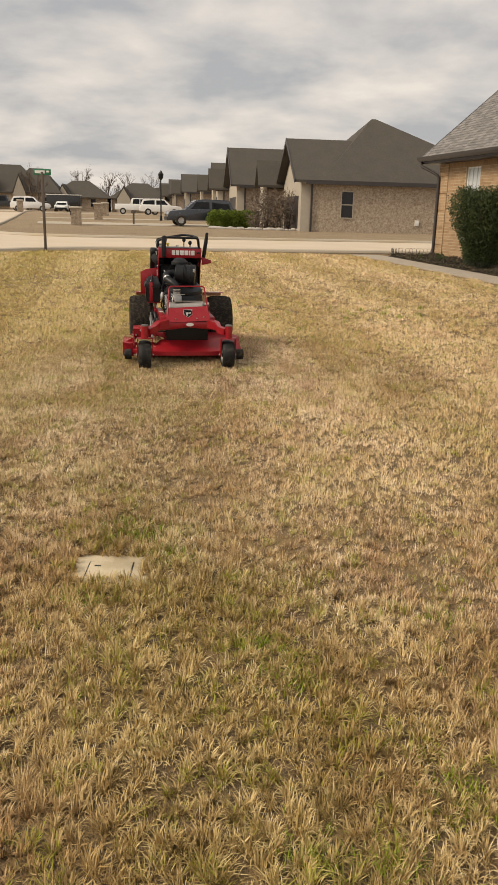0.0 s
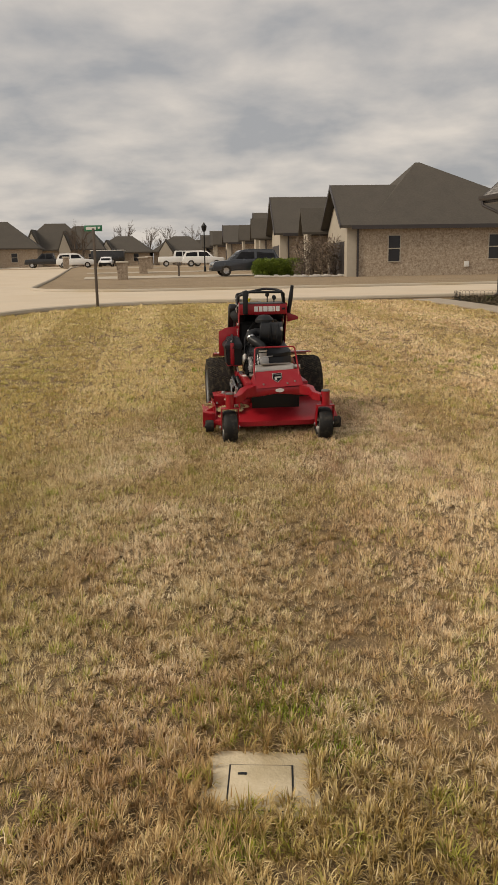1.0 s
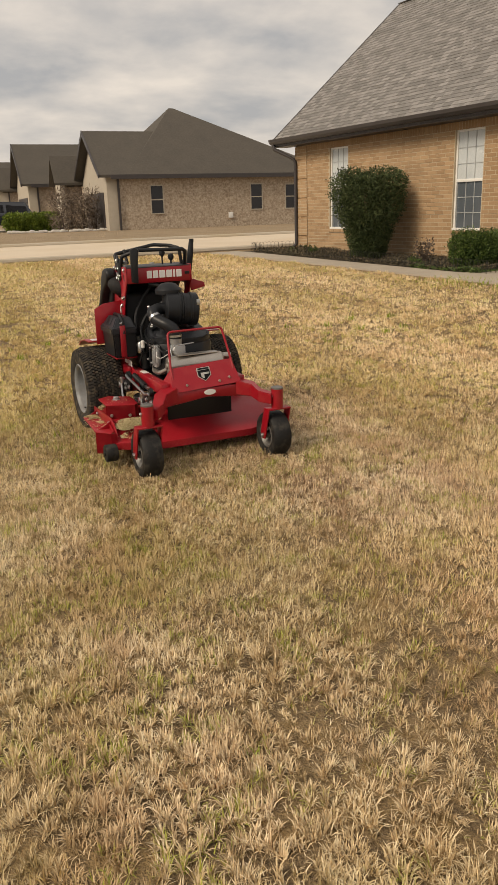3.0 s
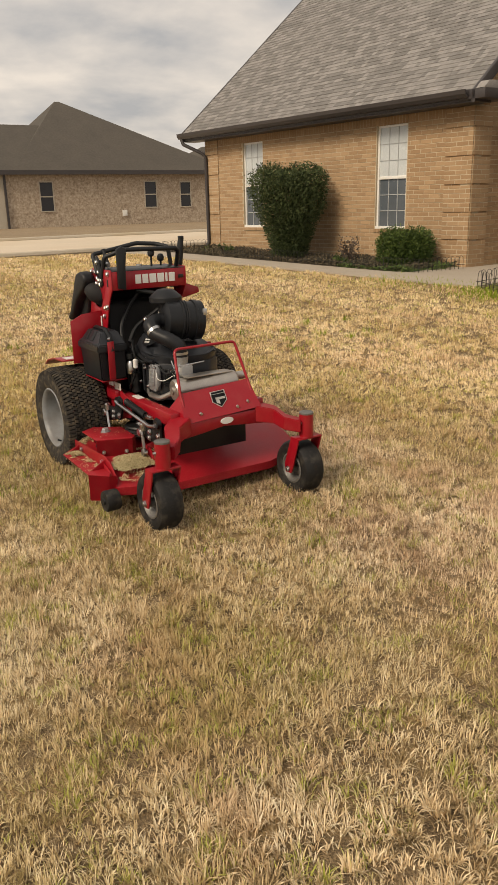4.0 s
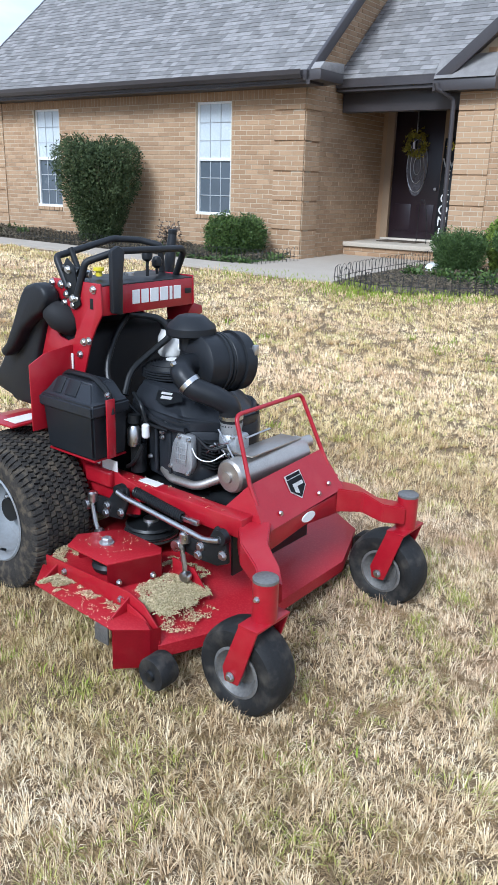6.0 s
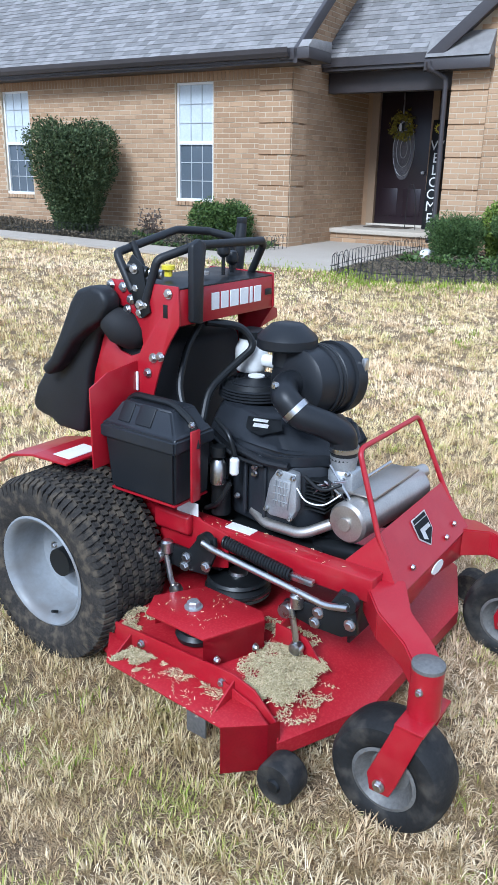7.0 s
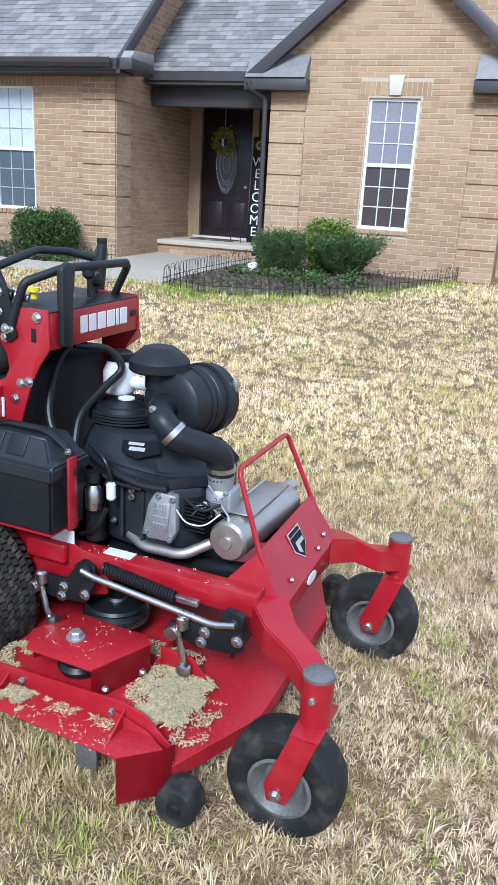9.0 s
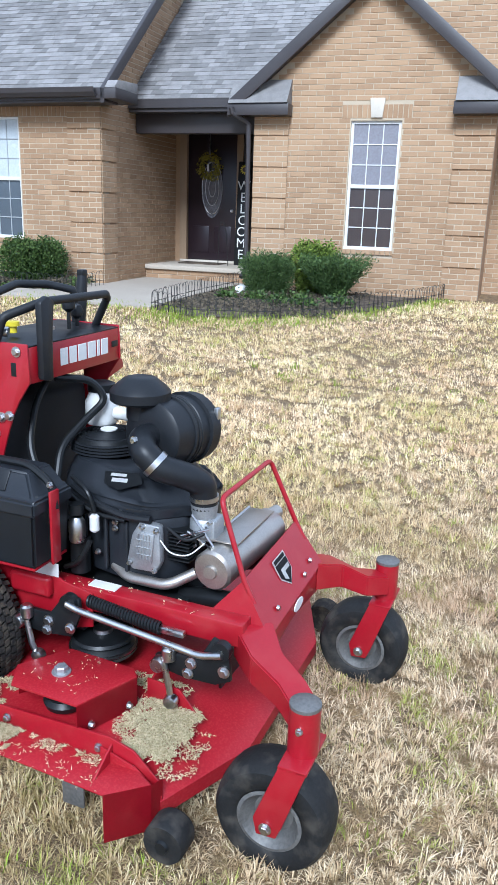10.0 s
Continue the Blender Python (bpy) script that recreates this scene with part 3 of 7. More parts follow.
for i, (w, y) in enumerate(((WIN_A, 0.02), (WIN_B, 0.02), (WIN_C, WK + 0.02))):
    window_unit(*w, y, house, BLIND if i < 2 else SKYPANE, DARKGLASS if i < 2 else SCREEN, bars=MUNTIN if i < 2 else WHITE)
build_roof()

# ---- neighbouring houses along the side street ----
FARGLASS = make("far_window_glass", (0.018, 0.018, 0.022), (0.012, 0.012, 0.014), 0.15, scale=2, fine=30, bump=0.0)


def far_window(parent, a, b, z0, z1, y, out=-1):
    w = part("window", wall_core(a, b, z0, z1, [(a + 0.06, b - 0.06, z0 + 0.06, z1 - 0.06)], y + out * 0.05, y + 0.02), STUCCO, parent)
    bm = bmesh.new(); quad_box(bm, a + 0.05, b - 0.05, y - 0.01, y + 0.03, z0 + 0.05, z1 - 0.05)
    part("pane", bm, FARGLASS, w, smooth=0)
    part("meeting_rail", box(a + 0.05, b - 0.05, y - 0.035, y, (z0 + z1) / 2 - 0.03, (z0 + z1) / 2 + 0.03), STUCCO, w, smooth=0)


def hip(bm, x0, x1, y0, y1, z0, peak, rx0, rx1):
    """A hipped roof with a ridge from rx0 to rx1 along the middle, and a thick eave."""
    ym = (y0 + y1) / 2
    lo = [bm.verts.new(c) for c in ((x0, y0, z0 - 0.16), (x1, y0, z0 - 0.16), (x1, y1, z0 - 0.16), (x0, y1, z0 - 0.16))]
    e = [bm.verts.new(c) for c in ((x0, y0, z0), (x1, y0, z0), (x1, y1, z0), (x0, y1, z0))]
    a, b = bm.verts.new((rx0, ym, peak)), bm.verts.new((rx1, ym, peak))
    bm.faces.new(lo[::-1])
    for i in range(4):
        bm.faces.new((lo[i], lo[(i + 1) % 4], e[(i + 1) % 4], e[i]))
    bm.faces.new((e[0], e[1], b, a)); bm.faces.new((e[1], e[2], b)); bm.faces.new((e[2], e[3], a, b)); bm.faces.new((e[3], e[0], a))
    bmesh.ops.recalc_face_normals(bm, faces=bm.faces[:])


def gable_roof(x0, x1, y0, y1, z0, peak, thick=0.16):
    ym = (y0 + y1) / 2
    return prism([(y0, z0 - thick), (y0, z0), (ym, peak), (y1, z0), (y1, z0 - thick), (ym, peak - thick * 1.3)], x0, x1, "x")


def neighbour(a, b, depth, width, z, label, peak=7.6, gable_peak=5.9, windows=(), front=True, gw=6.6, eave=2.95, peak_at=0.45):
    """A brick house whose side faces the near street and whose gabled front faces the side street. Local x goes back from the front."""
    base = at_block(a, b)
    h = thing("house", BLOCK @ pose(a, b, z, 0, 0, -8), label, "house", "houses along the side street")
    body = part("wall", wall_core(0.6, depth, -0.4, eave, [(p, q, r, s) for p, q, r, s in windows], 0.0, 0.3), BRICK_FAR, h, smooth=0)
    part("wall", box(0.6, depth, width - 0.3, width, -0.4, eave), BRICK_FAR, h, smooth=0)
    part("wall", box(depth - 0.3, depth, 0.3, width - 0.3, -0.4, eave), BRICK_FAR, h, smooth=0)
    part("wall", box(0.6, 0.9, 0.3, width - 0.3, -0.4, eave), BRICK_FAR, h, smooth=0)
    bm = bmesh.new()
    hip(bm, 1.2, depth + 0.45, -0.45, width + 0.45, eave + 0.2, peak, depth * peak_at, depth * peak_at + 0.3)
    part("roof", bm, SHINGLE_FAR, h, smooth=0)
    part("fascia", box(0.2, depth + 0.5, -0.5, -0.44, eave - 0.05, eave + 0.2), FASCIA, h, smooth=0)
    for w in windows:
        far_window(h, *w, 0.0)
    # front gable wing with stucco face
    part("roof", gable_roof(-0.5, depth * 0.42, -0.45, gw + 0.45, eave + 0.2, gable_peak), SHINGLE_FAR, h, smooth=0)
    part("gable", prism([(0.0, -0.4), (gw, -0.4), (gw, eave + 0.1), (gw / 2, gable_peak - 0.35), (0.0, eave + 0.1)], 0.0, 0.6, "x"), STUCCO, h, "cream gable front", smooth=0)
    part("rake_board", prism([(-0.5, eave + 0.0), (gw / 2, gable_peak - 0.3), (gw + 0.5, eave), (gw + 0.5, eave + 0.22), (gw / 2, gable_peak + 0.02), (-0.5, eave + 0.22)], -0.56, -0.5, "x"), FASCIA, h, smooth=0)
    part("downpipe", box(0.62, 0.74, -0.14, -0.02, -0.3, eave), FASCIA, h, smooth=0)
    # small entry gable in front
    part("roof", gable_roof(-1.9, 0.6, gw + 0.0, gw + 3.0, eave + 0.1, eave + 1.9), SHINGLE_FAR, h, smooth=0)
    part("gable", prism([(gw + 0.35, -0.4), (gw + 2.65, -0.4), (gw + 2.65, eave), (gw + 1.5, eave + 1.5), (gw + 0.35, eave)], -1.5, -1.2, "x"), STUCCO, h, smooth=0)
    part("garage_door", box(-0.05, 0.0, 1.0, gw - 1.0, -0.1, 2.2), FASCIA, h, smooth=0)
    return h


n1 = "tan brick neighbour house with a tall brown hip roof"
n2 = "brick neighbour house with a cream gable front"
neighbour(15.4, 49.7, 14.6, 12.2, 0.5, n1, 7.6, 5.95, [(2.6, 3.45, 0.85, 2.55), (9.1, 9.95, 0.95, 2.55), (11.5, 12.3, 0.95, 2.5)], gw=8.0, peak_at=0.396)
neighbour(14.6, 65.0, 14.0, 11.0, 0.6, n2, 6.6, 6.3, gw=8.5)
neighbour(17.2, 86.0, 14.0, 11.0, 0.95, n2, 6.2, 5.9, gw=8.0)
neighbour(17.5, 110.0, 14.0, 12.0, 1.0, n2, 6.0, 5.6, gw=8.0)
neighbour(18.5, 130.0, 14.0, 12.0, 1.0, n2, 6.0, 5.6, gw=8.0)
neighbour(19.5, 150.0, 14.0, 12.0, 1.0, n2, 6.0, 5.6, gw=8.0)


def far_house(x, y, w, d, turn, eave, peak, label, z=1.05):
    h = thing("house", pose(x, y, z, 0, 0, turn), label, "house", "distant houses")
    part("wall", wall_core(-w / 2, w / 2, -0.4, eave, [(-w * 0.3, -w * 0.3 + 1.0, 0.8, 2.2), (w * 0.2, w * 0.2 + 1.0, 0.8, 2.2)], 0, d), BRICK_FAR, h, smooth=0)
    bm = bmesh.new(); hip(bm, -w / 2 - 0.5, w / 2 + 0.5, -0.5, d + 0.5, eave, peak, -w * 0.15, w * 0.15)
    part("roof", bm, SHINGLE_FAR, h, smooth=0)
    part("roof", prism([(-w * 0.42, eave - 0.2), (-w * 0.12, eave - 0.2), (-w * 0.27, eave + (peak - eave) * 0.75)], -0.9, d * 0.5, "y"), SHINGLE_FAR, h, smooth=0)
    part("gable", prism([(-w * 0.39, -0.3), (-w * 0.15, -0.3), (-w * 0.15, eave - 0.15), (-w * 0.27, eave + (peak - eave) * 0.6), (-w * 0.39, eave - 0.15)], -1.0, 0, "y"), STUCCO, h, smooth=0)
    for p in (-w * 0.3, w * 0.2):
        far_window(h, p, p + 1.0, 0.8, 2.2, 0.0)
    return h


far_house(-45.5, 118, 13, 10, 14, 2.9, 7.0, "distant brick house with a brown hip roof")
far_house(-42.5, 138, 12, 10, 8, 2.9, 7.6, "distant brick house with steep brown roofs")
far_house(-36.8, 134, 8, 10, 8, 2.9, 6.9, "distant brick house with a steep gable")
far_house(-30.2, 138, 9.5, 9, 6, 2.4, 5.2, "distant dark house at the end of the street")
far_house(-20.2, 140, 9.5, 9, 6, 2.4, 5.1, "distant low house with a hip roof")
far_house(30, 78, 14, 10, 14, 3.0, 6.4, "brick house half hidden behind the fence", 0.8)

far_house(-44, 14.5, 16, 9, 90, 2.4, 4.4, "brick house on the opposite side of the street", 0.0)

# ---- the stand-on mower ----
RED = make("red_enamel", (0.32, 0.0055, 0.015), (0.26, 0.0045, 0.012), 0.36, scale=6, fine=140, bump=0.05, coat=0.18, third=(0.30, 0.014, 0.02), third_scale=14, bump_dist=0.002)
DUSTYRED = make("dusty_red_enamel", (0.335, 0.007, 0.017), (0.27, 0.006, 0.013), 0.46, scale=9, fine=220, bump=0.15, third=(0.345, 0.022, 0.026), third_scale=150, bump_dist=0.002, coat=0.08)
PLASTIC = make("black_plastic", (0.014, 0.0155, 0.018), (0.009, 0.010, 0.012), 0.42, scale=10, fine=260, bump=0.12, bump_dist=0.0015)
SHROUD = make("charcoal_engine_plastic", (0.022, 0.0245, 0.030), (0.013, 0.015, 0.018), 0.40, scale=12, fine=240, bump=0.12, bump_dist=0.0015)
VINYL = make("black_vinyl_pad", (0.014, 0.015, 0.017), (0.009, 0.010, 0.012), 0.5, scale=12, fine=180, bump=0.25, bump_dist=0.002)
RUBBER = make("dusty_tyre_rubber", (0.046, 0.041, 0.036), (0.020, 0.019, 0.018), 0.85, scale=24, fine=150, bump=0.5, third=(0.085, 0.070, 0.052), third_scale=32, bump_dist=0.002)
CASTER = make("black_caster_rubber", (0.018, 0.018, 0.018), (0.010, 0.010, 0.010), 0.62, scale=14, fine=120, bump=0.35, third=(0.05, 0.045, 0.038), third_scale=17, bump_dist=0.002)
RIMDARK = make("worn_grey_caster_rim", (0.20, 0.195, 0.185), (0.10, 0.098, 0.094), 0.5, metal=0.4, scale=12, fine=120, bump=0.1)
STEEL = make("zinc_steel", (0.62, 0.62, 0.62), (0.45, 0.45, 0.45), 0.3, metal=1.0, scale=20, fine=200, bump=0.08, bump_dist=0.001)
MUFFLER = make("brushed_muffler_steel", (0.50, 0.47, 0.43), (0.36, 0.33, 0.30), 0.38, metal=0.85, scale=18, fine=220, bump=0.1, bump_dist=0.001)
CASTING = make("cast_aluminium", (0.44, 0.45, 0.46), (0.30, 0.31, 0.32), 0.5, metal=0.7, scale=22, fine=180, bump=0.2, bump_dist=0.001)
RIM = make("silver_grey_rim_paint", (0.24, 0.255, 0.27), (0.19, 0.20, 0.21), 0.45, scale=7, fine=90, bump=0.05, third=(0.16, 0.155, 0.15), third_scale=6)
BLACKSTEEL = make("black_painted_steel", (0.011, 0.012, 0.013), (0.007, 0.008, 0.009), 0.4, scale=14, fine=120, bump=0.1, bump_dist=0.001)
MATTE = make("matte_black_moulding", (0.009, 0.009, 0.010), (0.006, 0.006, 0.007), 0.8, scale=8, fine=120, bump=0.1, bump_dist=0.001)
DECAL = make("white_decal", (0.75, 0.74, 0.72), (0.64, 0.63, 0.61), 0.4, scale=30, fine=200, bump=0.0)
TANK = make("white_plastic_tank", (0.68, 0.68, 0.66), (0.58, 0.58, 0.56), 0.4, scale=12, fine=90, bump=0.03)
YELLOW = make("yellow_knob_plastic", (0.75, 0.62, 0.03), (0.6, 0.5, 0.02), 0.4, scale=20, fine=90, bump=0.02)
CLIP = make("dry_grass_clippings", (0.84, 0.72, 0.47), (0.52, 0.43, 0.23), 1.0, scale=40, fine=220, bump=1.0, island=0.5, bump_dist=0.01)
for m_, k_ in ((PLASTIC, 0.30), (SHROUD, 0.34), (VINYL, 0.35), (RUBBER, 0.15), (CASTER, 0.25), (BLACKSTEEL, 0.32), (DUSTYRED, 0.35), (RED, 0.4)):
    m_.node_tree.nodes["Principled BSDF"].inputs["Specular IOR Level"].default_value = k_

mower = thing("stand_on_mower", pose(-0.64, 7.905, 0.0, 0, 0, 10), "red stand-on lawn mower with black engine, parked on the lawn", "lawn mower")


def bolt(parent, at, axis="x", r=0.011, name="bolt", out=-1):
    """A washer and a hexagon head."""
    bm = bmesh.new()
    lathe([(r * 1.35, 0), (r * 1.35, out * 0.003)], at, axis, 16, bm)
    lathe([(r, out * 0.003), (r, out * 0.010), (r * 0.8, out * 0.012)], at, axis, 6, bm)
    return part(name, bm, STEEL, parent, "zinc bolt head")


def plate(outline, a, b, axis="x", bevel=0.003):
    return prism(outline, a, b, axis, bevel)


def bent(pts, r, seg=12, n=6, cut=0.35):
    return tube(smooth_path(pts, n, cut), r, seg)


def rear_wheel(side):
    """Wide turf tyre with rows of lugs on a dished grey rim."""
    out = side * 0.585
    inn = side * 0.315
    mid, w = (out + inn) / 2, 0.27
    c = (mid, 1.16, 0.27)
    prof = [(0.165, -0.10), (0.175, -0.118), (0.20, -0.130), (0.24, -0.135), (0.268, -0.128), (0.284, -0.105), (0.288, -0.05), (0.289, 0), (0.288, 0.05), (0.284, 0.105), (0.268, 0.128), (0.24, 0.135), (0.20, 0.130), (0.175, 0.118), (0.165, 0.10)]
    wheel = part("wheel", lathe(prof, c, "x", 56, close=True), RUBBER, mower, "wide turf tyre with blocky tread")
    bm = bmesh.new()
    # lugs in staggered rows round the tread
    for k in range(78):
        for row, off in enumerate((-0.110, -0.082, -0.0585, -0.035, -0.0117, 0.0117, 0.035, 0.0585, 0.082, 0.110)):
            t = 6.283185 * (k + (0.5 if row % 2 else 0.0)) / 78
            skew = 0.03 * (1 if row % 2 else -1)
            edge = abs(off) > 0.1
            r0, r1 = (0.266, 0.293) if edge else (0.283, 0.2965)
            hw, ht = (0.020, 0.0078) if edge else (0.0105, 0.0088)
            vs = []
            for r, s in ((r0, 1.15), (r1, 0.9)):
                for dx, dt in ((-hw, -ht), (hw, -ht), (hw, ht), (-hw, ht)):
                    tt = t + (dt * s + skew * dx / 0.05 * 0.3) / 0.29
                    rr = r - (0.012 if edge and dx * off > 0 else 0)
                    vs.append(bm.verts.new((c[0] + off + dx * s, c[1] + rr * math.cos(tt), c[2] + rr * math.sin(tt))))
            for f in ((0, 3, 2, 1), (4, 5, 6, 7), (0, 1, 5, 4), (1, 2, 6, 5), (2, 3, 7, 6), (3, 0, 4, 7)):
                bm.faces.new([vs[i] for i in f])
    bmesh.ops.recalc_face_normals(bm, faces=bm.faces[:])
    tagged(part("tread", bm, RUBBER, wheel, "blocky turf tread lugs"), kind="stuff")
    s = side
    rim = [(0.172, s * 0.118), (0.178, s * 0.122), (0.172, s * 0.126), (0.160, s * 0.118), (0.152, s * 0.10), (0.150, s * 0.03), (0.135, s * 0.0), (0.11, s * -0.01), (0.075, s * 0.0), (0.055, s * 0.012), (0.03, s * 0.012)]
    part("rim", lathe(rim, c, "x", 48, caps=(False, True)), RIM, wheel, "dished silver-grey steel rim")
    part("rim_back", lathe([(0.165, -s * 0.1), (0.14, -s * 0.02)], c, "x", 32, caps=(True, False)), RIM, wheel)
    part("hub", lathe([(0.035, s * 0.0), (0.035, s * 0.035), (0.028, s * 0.045)], c, "x", 20), BLACKSTEEL, wheel)
    for k in range(5):
        t = 6.283 * k / 5 + 0.3
        bolt(wheel, (c[0] + s * 0.004, c[1] + 0.075 * math.cos(t), c[2] + 0.075 * math.sin(t)), "x", 0.009, "lug_nut", s)
    part("valve", tube([(c[0] + s * 0.095, c[1] - 0.03, c[2] - 0.14), (c[0] + s * 0.115, c[1] - 0.03, c[2] - 0.13)], 0.005, 8), BLACKSTEEL, wheel)




def caster(side):
    """Front caster: pivot tube with black cap, bent fork and a smooth tyre."""
    X = -0.458 if side < 0 else 0.400
    tube_ob = part("pivot_tube", lathe([(0.038, 0.272), (0.038, 0.395)], (X, -0.034, -0.01), "z", 28), RED, mower)
    part("cap", lathe([(0.0385, 0.395), (0.0385, 0.404), (0.034, 0.407)], (X, -0.034, -0.01), "z", 28), RIMDARK, tube_ob, "worn grey cap")
    bolt(tube_ob, (X - 0.038, -0.034, 0.34), "x", 0.007)
    by, bz = 0.024, 0.078
    bm = bmesh.new()
    # fork: a top strap that folds down on both sides, leaning back to the axle
    for s in (-1, 1):
        xo = X + s * 0.074
        prism([(-0.070, 0.264), (0.0, 0.258), (by + 0.034, bz + 0.02), (by + 0.024, bz - 0.024), (by - 0.026, bz - 0.022), (by - 0.04, bz + 0.014)], xo - 0.005, xo + 0.005, "x", 0.003, bm)
    box(X - 0.079, X + 0.079, -0.070, 0.002, 0.254, 0.264, 0.003, bm=bm)
    fork = part("caster_fork", bm, RED, mower, "red bent-plate caster fork")
    for s in (-1, 1):
        bolt(fork, (X + s * 0.080, by, bz), "x", 0.012, "axle_bolt", s)
    c = (X, by, bz)
    prof = [(0.078, -0.045), (0.088, -0.056), (0.115, -0.063), (0.135, -0.059), (0.146, -0.044), (0.150, -0.02), (0.151, 0), (0.150, 0.02), (0.146, 0.044), (0.135, 0.059), (0.115, 0.063), (0.088, 0.056), (0.078, 0.045)]
    w = part("caster_wheel", lathe(prof, c, "x", 44, close=True), CASTER, mower, "smooth black caster tyre")
    part("rim", lathe([(0.08, -0.048), (0.084, -0.056), (0.075, -0.058), (0.062, -0.04), (0.05, -0.022), (0.024, -0.03), (0.024, -0.055), (0.018, -0.06), (0.018, 0.06), (0.024, 0.055), (0.024, 0.03), (0.05, 0.022), (0.062, 0.04), (0.075, 0.058), (0.084, 0.056), (0.08, 0.048)], c, "x", 36, caps=(False, False)), RIMDARK, w, "grey steel rim")
    # carrier arm: a folded box beam that drops from the frame rail to the tube
    s = side
    bm = bmesh.new()
    loops, e = [], abs(X)
    for (xi, yi), (xo, yo), lo, hi in (((0.195, 0.150), (0.262, 0.235), 0.335, 0.425), (((e - 0.23) * 0.35 + 0.215, 0.085), ((e - 0.23) * 0.35 + 0.270, 0.150), 0.325, 0.405), ((e - 0.115, 0.004), (e - 0.066, 0.058), 0.305, 0.376), ((e - 0.053, -0.056), (e - 0.010, -0.002), 0.293, 0.358)):
        loops.append([bm.verts.new((s * x, y, z)) for x, y, z in ((xi, yi, lo), (xo, yo, lo), (xo, yo, hi), (xi, yi, hi))])
    for a, b in zip(loops, loops[1:]):
        for i in range(4):
            bm.faces.new((a[i], a[(i + 1) % 4], b[(i + 1) % 4], b[i]))
    bm.faces.new(loops[0]); bm.faces.new(loops[-1])
    bmesh.ops.recalc_face_normals(bm, faces=bm.faces[:])
    bmesh.ops.bevel(bm, geom=bm.edges[:], offset=0.004, segments=2, affect="EDGES")
    part("caster_arm", bm, RED, mower, smooth=20)


def build_deck():
    # shell: flat top, sloping nose and short lips
    bm = bmesh.new()
    top = [(-0.53, 0.44), (0.56, 0.44), (0.60, 0.60), (0.50, 0.98), (-0.50, 0.98), (-0.545, 0.85)]
    nose = [(-0.575, 0.285), (-0.30, 0.165), (0.30, 0.165), (0.59, 0.285)]
    T = [bm.verts.new((x, y, 0.185)) for x, y in top]
    N = [bm.verts.new((x, y, 0.088)) for x, y in nose]
    Lp = [bm.verts.new((x, y, 0.045)) for x, y in nose]
    S = [bm.verts.new((x, y, 0.05)) for x, y in ((0.62, 0.60), (0.51, 0.99), (-0.51, 0.99), (-0.555, 0.85), (-0.54, 0.44))]
    bm.faces.new(T)
    bm.faces.new((N[0], N[1], T[0])); bm.faces.new((N[1], N[2], T[1], T[0])); bm.faces.new((N[2], N[3], T[1]))
    for i in range(3):
        bm.faces.new((Lp[i], Lp[i + 1], N[i + 1], N[i]))
    bm.faces.new((N[3], Lp[3], S[0], T[2])); bm.faces.new((N[3], T[2], T[1]))
    for i in range(3):
        bm.faces.new((S[i], S[i + 1], T[i + 3], T[i + 2]))
    bm.faces.new((S[3], S[4], T[0], T[5]))
    bmesh.ops.recalc_face_normals(bm, faces=bm.faces[:])
    bmesh.ops.solidify(bm, geom=bm.faces[:], thickness=0.005)
    deck = part("deck", bm, DUSTYRED, mower, "red mowing deck strewn with clippings", 25)
    # discharge shelf on the near side, with its corner drop
    part("discharge_shelf", plate([(-0.545, 0.90), (-0.655, 0.80), (-0.675, 0.385), (-0.597, 0.30), (-0.535, 0.42)], 0.146, 0.152, "z", 0.002), DUSTYRED, deck)
    bm = bmesh.new()
    a = [(-0.676, 0.386), (-0.600, 0.298), (-0.565, 0.285)]
    for p, q in zip(a, a[1:]):
        bm.faces.new([bm.verts.new(c) for c in ((p[0], p[1], 0.012), (q[0], q[1], 0.02), (q[0], q[1], 0.152), (p[0], p[1], 0.152))])
    bmesh.ops.solidify(bm, geom=bm.faces[:], thickness=0.005)
    part("front_skirt", bm, RED, deck, smooth=0)
    part("side_skirt", plate([(0.285, 0.045), (0.46, 0.05), (0.46, 0.19), (0.36, 0.16), (0.285, 0.10)], -0.572, -0.566, "x", 0.002), DUSTYRED, deck)
    part("rail_strip", plate([(0.86, 0.15), (0.86, 0.205), (0.44, 0.215), (0.37, 0.195), (0.30, 0.13), (0.30, 0.10)], -0.560, -0.553, "x", 0.002), RED, deck)
    part("gusset", plate([(-0.56, 0.152), (-0.645, 0.152), (-0.56, 0.20)], 0.430, 0.436, "y", 0.0015), RED, deck)
    part("gusset", plate([(-0.56, 0.152), (-0.63, 0.152), (-0.56, 0.19)], 0.795, 0.801, "y", 0.0015), RED, deck)
    for y in (0.755, 0.47):
        bolt(deck, (-0.561, y, 0.178), "x", 0.009)
    # raised rib in front of the clippings pocket
    part("deck_rib", plate([(0.46, 0.185), (0.46, 0.245), (0.36, 0.235), (0.29, 0.15), (0.33, 0.14)], -0.335, -0.328, "x", 0.002), RED, deck)
    part("deck_rib", plate([(-0.30, 0.185), (-0.22, 0.185), (-0.22, 0.245), (-0.30, 0.225)], 0.46, 0.466, "y", 0.0015), RED, deck)
    # boxed belt cover over the spindle
    bm = bmesh.new()
    cov = [(-0.555, 0.742), (-0.475, 0.785), (-0.345, 0.70), (-0.355, 0.49), (-0.385, 0.462), (-0.56, 0.535)]
    prism(cov, 0.272, 0.280, "z", 0.002, bm)
    part("belt_cover", bm, DUSTYRED, mower, "red belt cover plate")
    bm = bmesh.new()
